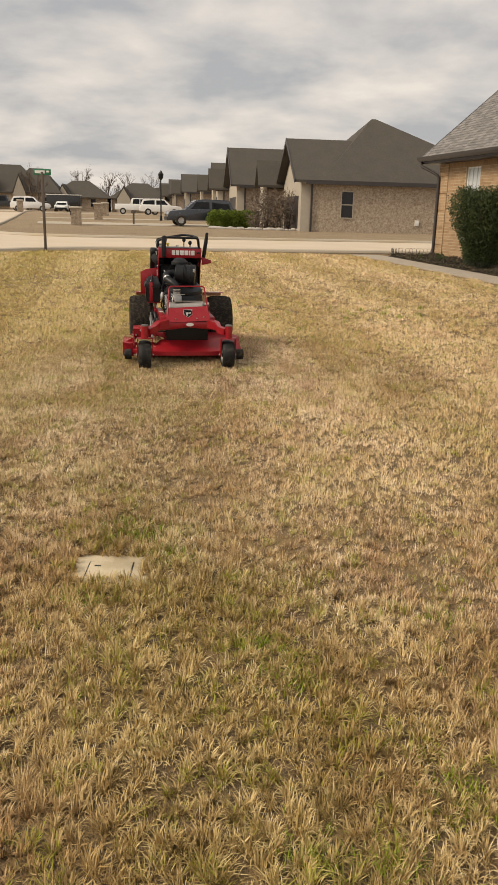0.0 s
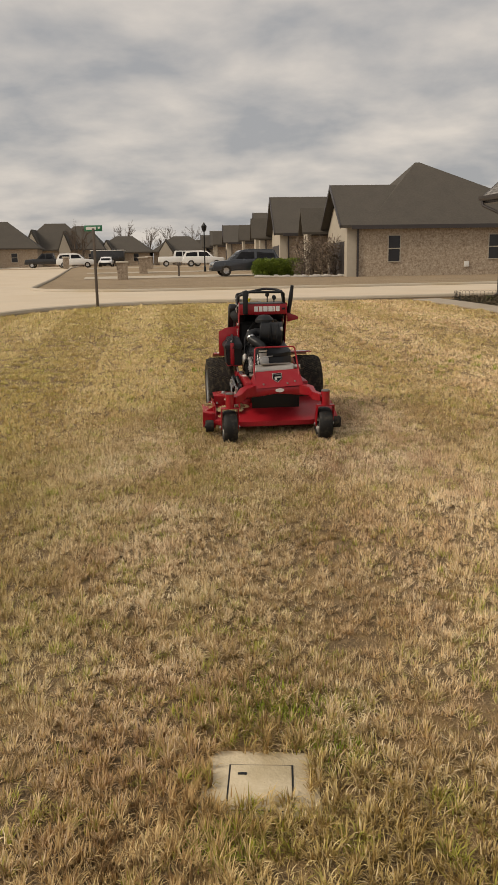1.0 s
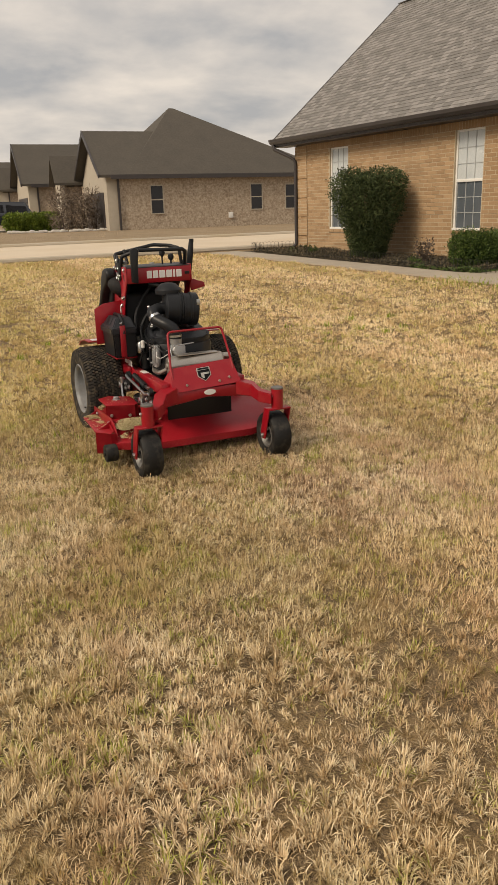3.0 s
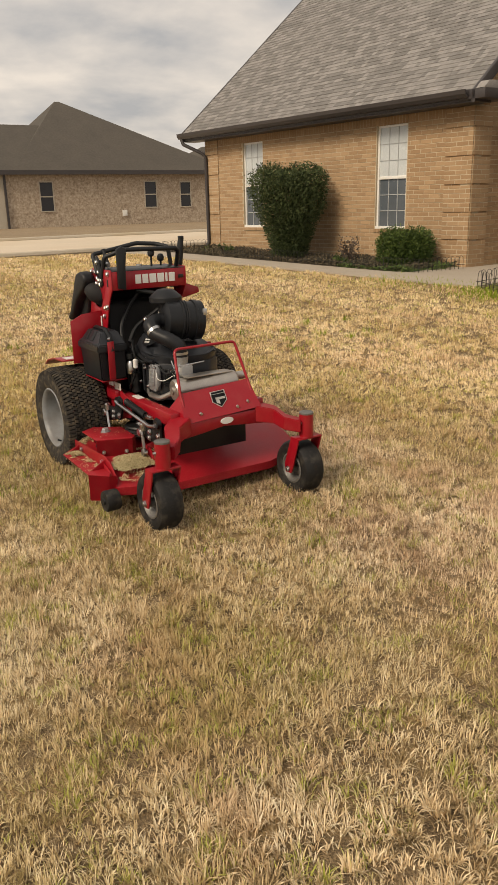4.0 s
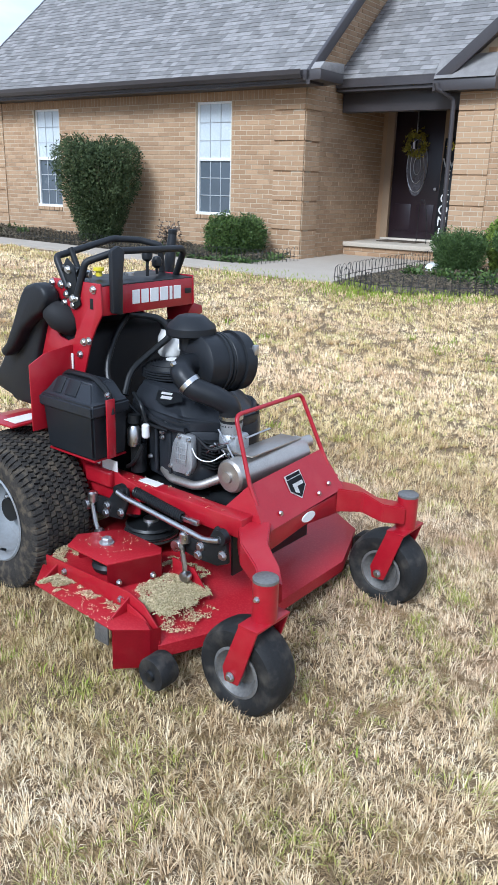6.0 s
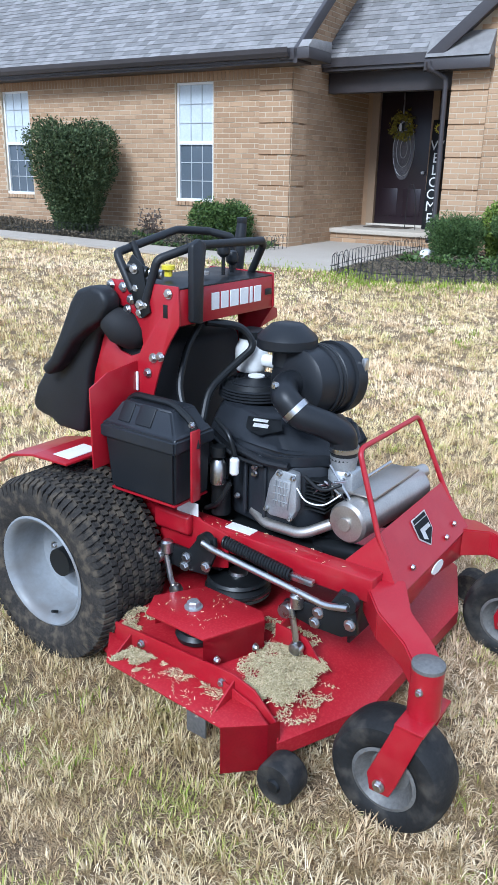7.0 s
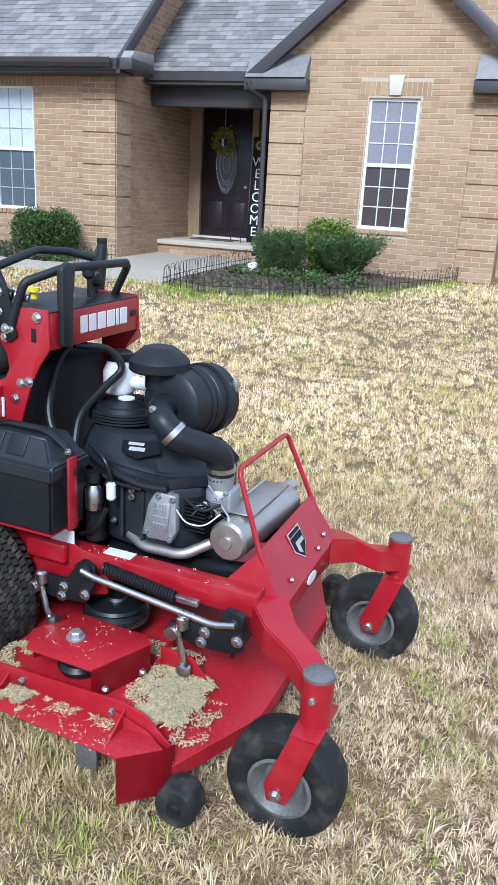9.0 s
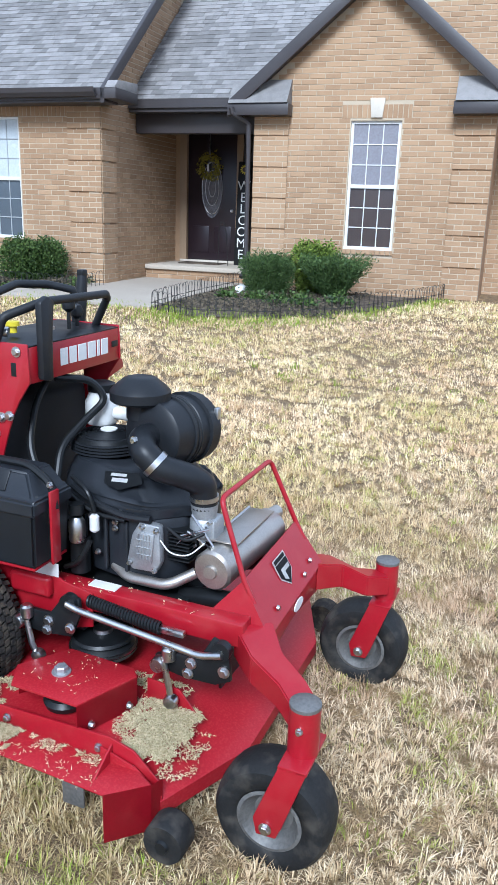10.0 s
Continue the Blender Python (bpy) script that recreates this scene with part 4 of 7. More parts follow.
    for p, q in ((cov[2], cov[3]), (cov[3], cov[4]), (cov[4], cov[5]), (cov[1], cov[2])):
        bm.faces.new([bm.verts.new(c) for c in ((p[0], p[1], 0.186), (q[0], q[1], 0.186), (q[0], q[1], 0.274), (p[0], p[1], 0.274))])
    bmesh.ops.solidify(bm, geom=bm.faces[:], thickness=0.005)
    part("cover_side", bm, RED, mower, smooth=0)
    part("spindle_pulley", lathe([(0.055, 0.195), (0.06, 0.21), (0.05, 0.222), (0.06, 0.234), (0.03, 0.24)], (-0.46, 0.64, 0), "z", 28), BLACKSTEEL, mower)
    nut = (-0.455, 0.655, 0.280)
    bm = bmesh.new(); lathe([(0.026, 0), (0.026, 0.004)], nut, "z", 20, bm); lathe([(0.019, 0.004), (0.019, 0.017), (0.015, 0.021)], nut, "z", 6, bm)
    part("spindle_nut", bm, CASTING, mower, "steel spindle nut")
    for p in ((-0.53, 0.516, 0.21), (-0.42, 0.470, 0.21)):
        bolt(mower, p, "y", 0.008)
    # idler pulley beside the frame
    part("idler_pulley", lathe([(0.02, 0.29), (0.06, 0.288), (0.075, 0.284), (0.088, 0.286), (0.094, 0.278), (0.082, 0.268), (0.096, 0.256), (0.09, 0.25), (0.02, 0.25)], (-0.235, 0.665, 0), "z", 36), BLACKSTEEL, mower, "black grooved pulley")
    part("pulley_rim", lathe([(0.090, 0.247), (0.1, 0.246), (0.101, 0.250), (0.090, 0.251)], (-0.235, 0.665, 0), "z", 40, close=True), STEEL, mower, "bright pulley edge")
    part("pulley_hub", lathe([(0.03, 0.288), (0.028, 0.300), (0.012, 0.302)], (-0.235, 0.665, 0), "z", 20), STEEL, mower)
    part("belt", lathe([(0.1, 0.235), (0.1, 0.243), (0.085, 0.243), (0.085, 0.235)], (-0.235, 0.665, 0), "z", 36, close=True), RUBBER, mower)
    # anti-scalp roller at the front corner
    part("anti_scalp_roller", lathe([(0.016, -0.036), (0.05, -0.036), (0.054, -0.028), (0.054, 0.028), (0.05, 0.036), (0.016, 0.036)], (-0.625, 0.235, 0.050), "x", 32), CASTER, mower, "small black anti-scalp roller")
    part("roller_hub", lathe([(0.015, -0.045), (0.018, -0.037)], (-0.625, 0.235, 0.050), "x", 16), BLACKSTEEL, mower)
    part("anti_scalp_roller", lathe([(0.016, -0.036), (0.05, -0.036), (0.054, -0.028), (0.054, 0.028), (0.05, 0.036), (0.016, 0.036)], (0.56, 0.215, 0.050), "x", 32), RUBBER, mower)
    part("blade", box(-0.606, -0.598, 0.49, 0.555, 0.015, 0.11, 0.003), RIMDARK, mower, "dark steel baffle hanging under the shelf")


def build_clippings():
    r = random.Random(8)
    # mat of clippings in the pocket, on the shelf corner and behind the cover
    def heap(x0, x1, y0, y1, z, h, n):
        V, F = [], []
        for _ in range(n):
            u, v = r.random(), r.random()
            x, y = x0 + (x1 - x0) * u, y0 + (y1 - y0) * v
            if math.sin(61 * x + 3) * math.sin(47 * y + 1) + math.sin(130 * y + 50 * x) * 0.5 < -0.15 - 0.9 * (h > 0.03):
                continue
            if h > 0.02 and abs(2 * u - 1) ** 2.6 + abs(2 * v - 1) ** 2.6 > 0.95 + 0.3 * math.sin(70 * x + 20 * y) + r.uniform(-0.25, 0.25):
                continue
            top = z + h * max(0.1, (1 - abs(2 * u - 1) ** 3) * (1 - abs(2 * v - 1) ** 3)) * r.random()
            a, ln, w = r.uniform(0, 6.283), r.uniform(0.004, 0.013), r.uniform(0.0007, 0.0015)
            dx, dy, tilt = math.cos(a) * ln, math.sin(a) * ln, r.uniform(-0.006, 0.006)
            i = len(V)
            V += [(x - dy / ln * w, y + dx / ln * w, top), (x + dy / ln * w, y - dx / ln * w, top), (x + dx, y + dy, top + tilt), (x + dx * 0.5, y + dy * 0.5, top + 0.003)]
            F += [(i, i + 1, i + 2), (i, i + 2, i + 3)]
        return V, F
    V, F = [], []
    for a in ((-0.550, -0.290, 0.285, 0.515, 0.165, 0.034, 21000), (-0.54, -0.33, 0.24, 0.36, 0.12, 0.03, 1800), (-0.645, -0.56, 0.70, 0.80, 0.153, 0.016, 3000), (-0.54, -0.42, 0.80, 0.93, 0.186, 0.02, 2500),
              (-0.68, -0.56, 0.40, 0.72, 0.152, 0.001, 260), (-0.60, -0.56, 0.45, 0.70, 0.152, 0.004, 600), (-0.34, -0.24, 0.36, 0.55, 0.186, 0.015, 2200), (-0.53, -0.36, 0.53, 0.74, 0.280, 0.001, 90), (-0.29, -0.22, 0.3, 0.98, 0.445, 0.002, 70), (-0.45, 0.45, 0.20, 0.44, 0.12, 0.004, 0)):
        v, f = heap(*a)
        F += [tuple(i + len(V) for i in q) for q in f]
        V += v
    me = bpy.data.meshes.new("grass_clippings")
    me.from_pydata(V, [], F)
    me.materials.append(CLIP)
    ob = new("grass_clippings", me)
    ob.matrix_world = mower.matrix_world.copy()
    tagged(ob, "dry grass clippings heaped on the mower deck", "grass clippings", kind="stuff")


def build_frame():
    fr = part("frame_rail", box(-0.285, -0.225, 0.20, 1.00, 0.375, 0.445, 0.006), RED, mower)
    part("frame_rail", box(0.225, 0.285, 0.20, 1.00, 0.375, 0.445, 0.006), RED, mower)
    part("cross_member", box(-0.225, 0.225, 0.215, 0.275, 0.36, 0.43, 0.006), RED, mower)
    # black here stands in for the shaded gap between rail and engine
    part("engine_plate", box(-0.225, 0.225, 0.42, 0.98, 0.392, 0.412, 0.003), BLACKSTEEL, mower, "engine mounting plate, its black standing for the dark gap")
    # bowed cross tube at the nose
    part("nose_beam", plate([(-0.27, 0.312), (-0.15, 0.325), (0.0, 0.345), (0.15, 0.330), (0.27, 0.318), (0.27, 0.405), (0.15, 0.402), (0.0, 0.400), (-0.15, 0.395), (-0.27, 0.395)], 0.150, 0.200, "y", 0.004), RED, mower, "arched red nose beam")
    oval = lathe([(0.040, -0.002), (0.038, -0.005)], (0.0, 0.150, 0.0), "y", 32)
    for v in oval.verts:
        v.co = Vector((v.co.x + 0.018, v.co.y, 0.374 + v.co.z * 0.45))
    part("nose_badge", oval, DECAL, mower, "small pale oval badge")
    # chassis side boxes behind
    for s in (-1, 1):
        part("chassis_side", plate([(0.66, 0.33), (0.66, 0.435), (0.76, 0.455), (0.84, 0.51), (0.93, 0.53), (1.0, 0.56), (1.42, 0.56), (1.42, 0.30), (1.0, 0.24)], s * 0.29 - 0.004, s * 0.29 + 0.004, "x", 0.003), RED, mower)
    # added black plate: the shade in the hollow under the nose, as colour
    part("front_baffle", box(-0.222, 0.222, 0.285, 0.295, 0.19, 0.37, 0.003), BLACKSTEEL, mower, "black plate standing in for the shade under the nose")
    part("stand_platform", box(-0.28, 0.28, 1.40, 1.66, 0.15, 0.165, 0.004), BLACKSTEEL, mower, "black standing platform")
    part("chassis_pan", box(-0.28, 0.28, 0.70, 1.42, 0.30, 0.33, 0.003), BLACKSTEEL, mower)
    part("pump_housing", box(-0.20, 0.20, 0.88, 1.3, 0.33, 0.55, 0.02), BLACKSTEEL, mower)
    part("axle", tube([(-0.5, 1.16, 0.27), (0.5, 1.16, 0.27)], 0.045, 20), BLACKSTEEL, mower)
    # fenders
    for s in (-1, 1):
        f = part("fender", plate([(1.10, 0.612), (1.25, 0.608), (1.36, 0.585), (1.42, 0.55), (1.415, 0.543), (1.355, 0.577), (1.25, 0.600), (1.10, 0.604)], s * 0.39 - 0.11, s * 0.39 + 0.11, "x", 0.002), RED, mower)
        part("decal", box(s * 0.40 - 0.07, s * 0.40 + 0.05, 1.12, 1.19, 0.6125, 0.6148), DECAL, f, "pale safety decal", smooth=0)
    # decals low on the chassis
    part("decal", box(-0.2975, -0.2945, 0.865, 0.93, 0.475, 0.500), DECAL, mower, "small white decal", smooth=0)
    part("decal", box(-0.2975, -0.2945, 0.77, 0.85, 0.465, 0.505), DECAL, mower, "small white decal", smooth=0)
    part("decal", box(-0.27, -0.232, 0.60, 0.69, 0.4455, 0.448), DECAL, mower, "small white decal", smooth=0)
    # lift linkage on the near side
    part("lift_arm", plate([(0.895, 0.315), (0.895, 0.352), (0.84, 0.375), (0.77, 0.375), (0.72, 0.442), (0.67, 0.44), (0.665, 0.395), (0.70, 0.315), (0.80, 0.305)], -0.345, -0.330, "x", 0.004), BLACKSTEEL, mower, "black lift bell-crank")
    part("lift_arm", plate([(0.43, 0.298), (0.43, 0.335), (0.37, 0.352), (0.30, 0.352), (0.26, 0.425), (0.215, 0.41), (0.205, 0.31), (0.25, 0.288), (0.34, 0.285)], -0.345, -0.330, "x", 0.004), BLACKSTEEL, mower, "black lift bell-crank")
    part("link_rod", bent([(-0.362, 0.70, 0.428), (-0.362, 0.665, 0.418), (-0.362, 0.29, 0.375), (-0.362, 0.225, 0.392)], 0.0095), STEEL, mower, "bright zinc lift rod")
    part("hanger", tube([(-0.358, 0.842, 0.345), (-0.36, 0.825, 0.27), (-0.36, 0.802, 0.23)], 0.009, 10), STEEL, mower)
    part("hanger", tube([(-0.358, 0.40, 0.345), (-0.36, 0.378, 0.25), (-0.36, 0.372, 0.205)], 0.009, 10), STEEL, mower)
    for y, z in ((0.372, 0.215), (0.802, 0.240)):
        part("ball_joint", lathe([(0.008, -0.016), (0.018, -0.012), (0.021, 0), (0.018, 0.012), (0.008, 0.016)], (-0.362, y, z), "x", 20), STEEL, mower)
    for y, z in ((0.773, 0.352), (0.78, 0.322), (0.70, 0.426), (0.32, 0.336), (0.329, 0.304), (0.232, 0.395), (0.225, 0.335), (0.70, 0.345)):
        bolt(mower, (-0.346, y, z), "x", 0.0125)
    # spring over the lift rod
    pts = []
    for i in range(25 * 10 + 1):
        t = i / 10
        y = 0.655 - 0.0092 * t
        pts.append((-0.318 + 0.015 * math.cos(6.283 * t), y, 0.428 - 0.0012 * t + 0.015 * math.sin(6.283 * t)))
    part("spring", tube(pts, 0.0042, 6), BLACKSTEEL, mower, "black coil spring")
    for y, z in ((0.70, 0.426), (0.232, 0.397)):
        part("rubber_bushing", lathe([(0.026, -0.012), (0.026, 0.012)], (-0.346, y, z), "x", 24), BLACKSTEEL, mower)
    for y, z in ((0.872, 0.333), (0.412, 0.316)):
        part("pivot_pin", lathe([(0.019, -0.022), (0.021, -0.018), (0.021, 0.02)], (-0.35, y, z), "x", 22), STEEL, mower)
        part("pin_block", lathe([(0.019, 0.018), (0.019, 0.05), (0.012, 0.056)], (-0.352, y - 0.028, z), "z", 14), STEEL, mower)
    part("frame_bracket", box(-0.318, -0.285, 0.79, 0.93, 0.40, 0.465, 0.012, 3), RED, mower)
    part("clevis", box(-0.326, -0.308, 0.355, 0.43, 0.388, 0.406, 0.003), STEEL, mower)
    # shield panel under the guard
    bm = bmesh.new()
    quad = [(-0.235, 0.145, 0.393), (0.235, 0.145, 0.418), (0.205, 0.230, 0.558), (-0.205, 0.236, 0.532)]
    bm.faces.new([bm.verts.new(c) for c in quad])
    for s in (-1, 1):
        bm.faces.new([bm.verts.new(c) for c in ((s * 0.235, 0.145, 0.4055 + s * 0.0125), (s * 0.205, 0.233 - s * 0.003, 0.545 + s * 0.013), (s * 0.25, 0.36, 0.39))])
    bmesh.ops.remove_doubles(bm, verts=bm.verts[:], dist=0.001)
    bmesh.ops.recalc_face_normals(bm, faces=bm.faces[:])
    bmesh.ops.solidify(bm, geom=bm.faces[:], thickness=0.006)
    shield = part("nose_shield", bm, RED, mower, "sloping red nose shield", 20)
    n = Vector((0, -0.845, 0.535))
    def on(u, v, lift=0.003):
        """A point on the shield: u across, v up the slope from its lower edge."""
        p = Vector((u, 0.145, 0.4055 + 0.0125 * u / 0.235)) + Vector((0, 0.535, 0.845)) * (v * 0.72) + n * (lift + 0.001)
        return p
    def decal(name, outline, mat, lift, label):
        bm = bmesh.new()
        bm.faces.new([bm.verts.new(on(u, v, lift)) for u, v in outline])
        bmesh.ops.solidify(bm, geom=bm.faces[:], thickness=-0.001)
        part(name, bm, mat, shield, label, 0)
    decal("badge", [(-0.045, 0.19), (0.045, 0.19), (0.045, 0.11), (0.0, 0.06), (-0.045, 0.11)], DECAL, 0.003, "white-edged shield badge")
    decal("badge_field", [(-0.041, 0.165), (0.041, 0.165), (0.041, 0.113), (0.0, 0.066), (-0.041, 0.113)], BLACKSTEEL, 0.0042, "dark badge field")
    decal("badge_mark", [(-0.022, 0.14), (0.034, 0.14), (0.034, 0.122), (-0.002, 0.122), (-0.002, 0.085), (-0.022, 0.10)], DECAL, 0.0054, "white angular mark")
    decal("badge_bar", [(-0.038, 0.185), (0.038, 0.185), (0.038, 0.169), (-0.038, 0.169)], BLACKSTEEL, 0.0042, "dark bar")
    for u, v in ((-0.13, 0.05), (0.09, 0.04), (0.16, 0.06)):
        p = on(u, v)
        part("bolt", lathe([(0.009, 0), (0.007, -0.007)], p, "y", 12), STEEL, shield)
    part("guard_hoop", bent([(-0.206, 0.20, 0.47), (-0.206, 0.232, 0.53), (-0.186, 0.315, 0.748), (0.180, 0.315, 0.752), (0.204, 0.232, 0.558), (0.206, 0.20, 0.50)], 0.0075, 12, 5, 0.12), RED, mower, "thin red tube guard hoop")
    # damper behind the shield
    part("damper", tube([(-0.16, 0.24, 0.44), (-0.12, 0.46, 0.40)], 0.028, 18), BLACKSTEEL, mower)
    part("damper", tube([(0.16, 0.24, 0.44), (0.12, 0.46, 0.40)], 0.028, 18), BLACKSTEEL, mower)


def build_engine():
    eng = part("engine_block", prism([(-0.185, 0.52), (-0.19, 0.62), (-0.165, 0.74), (-0.11, 0.82), (0.11, 0.82), (0.185, 0.70), (0.185, 0.50), (0.10, 0.44), (-0.12, 0.45)], 0.44, 0.65, "z", 0.018), SHROUD, mower, "charcoal engine block")
    for y in (0.53, 0.60, 0.67):
        part("block_rib", box(-0.198, -0.185, y + 0.07, y + 0.082, 0.47, 0.63, 0.004), SHROUD, eng)
    for y, z in ((0.64, 0.625), (0.64, 0.605), (0.70, 0.52), (0.72, 0.63), (0.62, 0.66)):
        bolt(eng, (-0.196, y, z), "x", 0.007)
    part("shroud_strap", tube(smooth_path([(-0.205, 0.52, 0.655), (-0.21, 0.60, 0.652), (-0.205, 0.70, 0.672), (-0.17, 0.80, 0.70)], 4), 0.011, 8), PLASTIC, eng)
    # blower shroud: rounded dome over the block
    bm = bmesh.new()
    ring0 = [(-0.20, 0.55), (-0.19, 0.70), (-0.16, 0.83), (-0.05, 0.90), (0.06, 0.90), (0.17, 0.83), (0.19, 0.68), (0.18, 0.52), (0.08, 0.44), (-0.10, 0.44)]
    levels = [(0.635, 1.0), (0.66, 1.04), (0.69, 1.04), (0.705, 0.98), (0.755, 0.82), (0.775, 0.68)]
    loops = []
    for z, k in levels:
        loops.append([bm.verts.new((x * k, 0.67 + (y - 0.67) * k + (1 - k) * 0.10, z - (0.05 * max(0.0, 0.62 - y) / 0.2 if z > 0.7 else 0))) for x, y in ring0])
    for a, b in zip(loops, loops[1:]):
        for j in range(10):
            bm.faces.new((a[j], a[(j + 1) % 10], b[(j + 1) % 10], b[j]))
    bm.faces.new(loops[-1]); bm.faces.new(loops[0][::-1])
    bmesh.ops.recalc_face_normals(bm, faces=bm.faces[:])
    bmesh.ops.bevel(bm, geom=bm.edges[:], offset=0.012, segments=2, affect="EDGES")
    sh = part("engine_shroud", bm, SHROUD, mower, "charcoal moulded engine shroud", 60)
    part("shroud_seam", lathe([(0.19, 0), (0.196, 0.006), (0.19, 0.012)], (-0.0, 0.68, 0.645), "z", 40), PLASTIC, mower)
    # screen with concentric rings
    c = (0.005, 0.785, 0.0)
    part("fan_screen", lathe([(0.108, 0.770), (0.110, 0.800), (0.095, 0.818), (0.01, 0.826)], c, "z", 36), BLACKSTEEL, mower, "black ringed fan screen")
    for i in range(4):
        part("screen_ring", lathe([(0.112 - 0.001 * i, 0.772 + 0.009 * i), (0.117 - 0.001 * i, 0.775 + 0.009 * i), (0.112 - 0.001 * i, 0.779 + 0.009 * i)], c, "z", 40), PLASTIC, mower)
    for rr in (0.036, 0.048, 0.060, 0.072, 0.084, 0.096):
        part("screen_ring", lathe([(rr - 0.0025, 0.822 - 0.9 * max(0, rr - 0.06) ** 1.3), (rr, 0.831 - 0.9 * max(0, rr - 0.06) ** 1.3), (rr + 0.0025, 0.822 - 0.9 * max(0, rr - 0.06) ** 1.3)], c, "z", 32), PLASTIC, mower)
    part("screen_label", lathe([(0.026, 0.829), (0.026, 0.833)], c, "z", 24), DECAL, mower, "pale round label")
    # rocker cover
    hc = part("rocker_cover", plate([(0.492, 0.640), (0.555, 0.645), (0.582, 0.60), (0.600, 0.512), (0.580, 0.492), (0.505, 0.495), (0.488, 0.53)], -0.208, -0.178, "x", 0.008, ), CASTING, mower, "cast aluminium rocker cover")
    part("cover_panel", plate([(0.505, 0.615), (0.548, 0.618), (0.572, 0.53), (0.515, 0.525)], -0.214, -0.206, "x", 0.004), CASTING, hc)
    for k in range(5):
        part("cover_rib", box(-0.217, -0.213, 0.518 + 0.009 * k, 0.521 + 0.009 * k, 0.535, 0.612, 0.001, 1), CASTING, hc)
    for k in range(3):
        part("cover_rib", box(-0.217, -0.213, 0.514, 0.562, 0.548 + 0.022 * k, 0.551 + 0.022 * k, 0.001, 1), CASTING, hc)
    for y, z in ((0.545, 0.632), (0.50, 0.628), (0.586, 0.515), (0.505, 0.505)):
        bolt(hc, (-0.209, y, z), "x", 0.006)
    # cooling fins
    for i in range(9):
        part("cooling_fin", box(-0.165, -0.08, 0.42, 0.49, 0.525 + 0.011 * i, 0.529 + 0.011 * i, 0.001, 1), BLACKSTEEL, mower)
    r = random.Random(31)
    for i in range(16):
        p = Vector((r.uniform(-0.17, -0.11), r.uniform(0.36, 0.47), r.uniform(0.55, 0.68)))
        if i % 2:
            bolt(mower, p, "x", r.uniform(0.004, 0.008))
        else:
            q = p + Vector((r.uniform(-0.01, 0.02), r.uniform(-0.05, 0.05), r.uniform(-0.05, 0.05)))
            part("linkage", tube([p, p.lerp(q, 0.5) + Vector((-0.006, 0, 0.008)), q], r.uniform(0.0016, 0.0035), 8), STEEL if i % 4 else BLACKSTEEL, mower)
    part("spark_lead", tube(smooth_path([(-0.205, 0.49, 0.60), (-0.225, 0.45, 0.575), (-0.21, 0.40, 0.57), (-0.17, 0.37, 0.60)], 5, 0.45), 0.0022, 8), TANK, mower, "thin pale cable")
    # dark badge plate on the shroud with unread lettering
    def tilted(outline, lift, mat, label, name):
        bm = bmesh.new()
        for u, v in outline:
            bm.verts.new(Vector((-0.188 + 0.66 * v - lift * 0.9, 0.635 + u, 0.715 + 0.74 * v + lift * 0.75)))
        bm.verts.ensure_lookup_table()
        bm.faces.new(bm.verts[:])
        bmesh.ops.solidify(bm, geom=bm.faces[:], thickness=0.002)
        part(name, bm, mat, sh, label, 0)
    tilted([(0.055, 0.05), (-0.055, 0.06), (-0.075, 0.03), (-0.01, 0.0), (0.045, 0.012)], 0.012, BLACKSTEEL, "dark engine badge plate", "badge_plate")
    tilted([(0.030, 0.046), (-0.020, 0.050), (-0.020, 0.041), (0.030, 0.037)], 0.016, DECAL, "small pale bar", "badge_bar")
    tilted([(0.022, 0.032), (-0.028, 0.036), (-0.028, 0.024), (0.022, 0.020)], 0.016, DECAL, "small pale bar", "badge_bar")
    # air cleaner canister with ribs, end cap, elbow and snorkel
    ax0, ax1 = Vector((-0.105, 0.580, 0.864)), Vector((0.108, 0.545, 0.850))
    prof = [(0.0, 0.05), (0.02, 0.085), (0.06, 0.098), (0.40, 0.100), (0.41, 0.106), (0.44, 0.106), (0.45, 0.100), (0.47, 0.100), (0.48, 0.106), (0.51, 0.106), (0.52, 0.100), (0.54, 0.106), (0.57, 0.106), (0.58, 0.101), (0.74, 0.101), (0.75, 0.110), (0.80, 0.110), (0.81, 0.106), (0.97, 0.106), (1.0, 0.095)]
    bm = bmesh.new()
    rings(bm, [ax0.lerp(ax1, t) for t, r in prof], [r for t, r in prof], 36)
    can = part("air_cleaner", bm, PLASTIC, mower, "black ribbed air cleaner canister", 30)
    hook_at = ax0.lerp(ax1, 0.9) + Vector((0, -0.094, 0.052))
    part("clip", box(hook_at.x - 0.012, hook_at.x + 0.012, hook_at.y - 0.006, hook_at.y + 0.008, hook_at.z - 0.022, hook_at.z + 0.018, 0.003), STEEL, can)
    d = (ax1 - ax0).normalized()
    part("inlet_elbow", bent([ax0 + d * 0.05, ax0 - d * 0.035 + Vector((0, 0, 0.0)), (-0.203, 0.545, 0.852), (-0.195, 0.500, 0.808), (-0.145, 0.435, 0.778), (-0.105, 0.408, 0.748), (-0.100, 0.405, 0.68)], 0.0385, 24, 8), PLASTIC, mower, "black rubber intake elbow")
    part("hose_clamp", rings(bmesh.new(), [(-0.197, 0.516, 0.824), (-0.194, 0.504, 0.813)], 0.0415, 28), STEEL, mower, "bright hose clamp")
    part("hose_clamp", rings(bmesh.new(), [(-0.1010, 0.4055, 0.715), (-0.1005, 0.4053, 0.702)], 0.0415, 28), STEEL, mower, "bright hose clamp")
    bolt(mower, (-0.213, 0.565, 0.882), "x", 0.009)
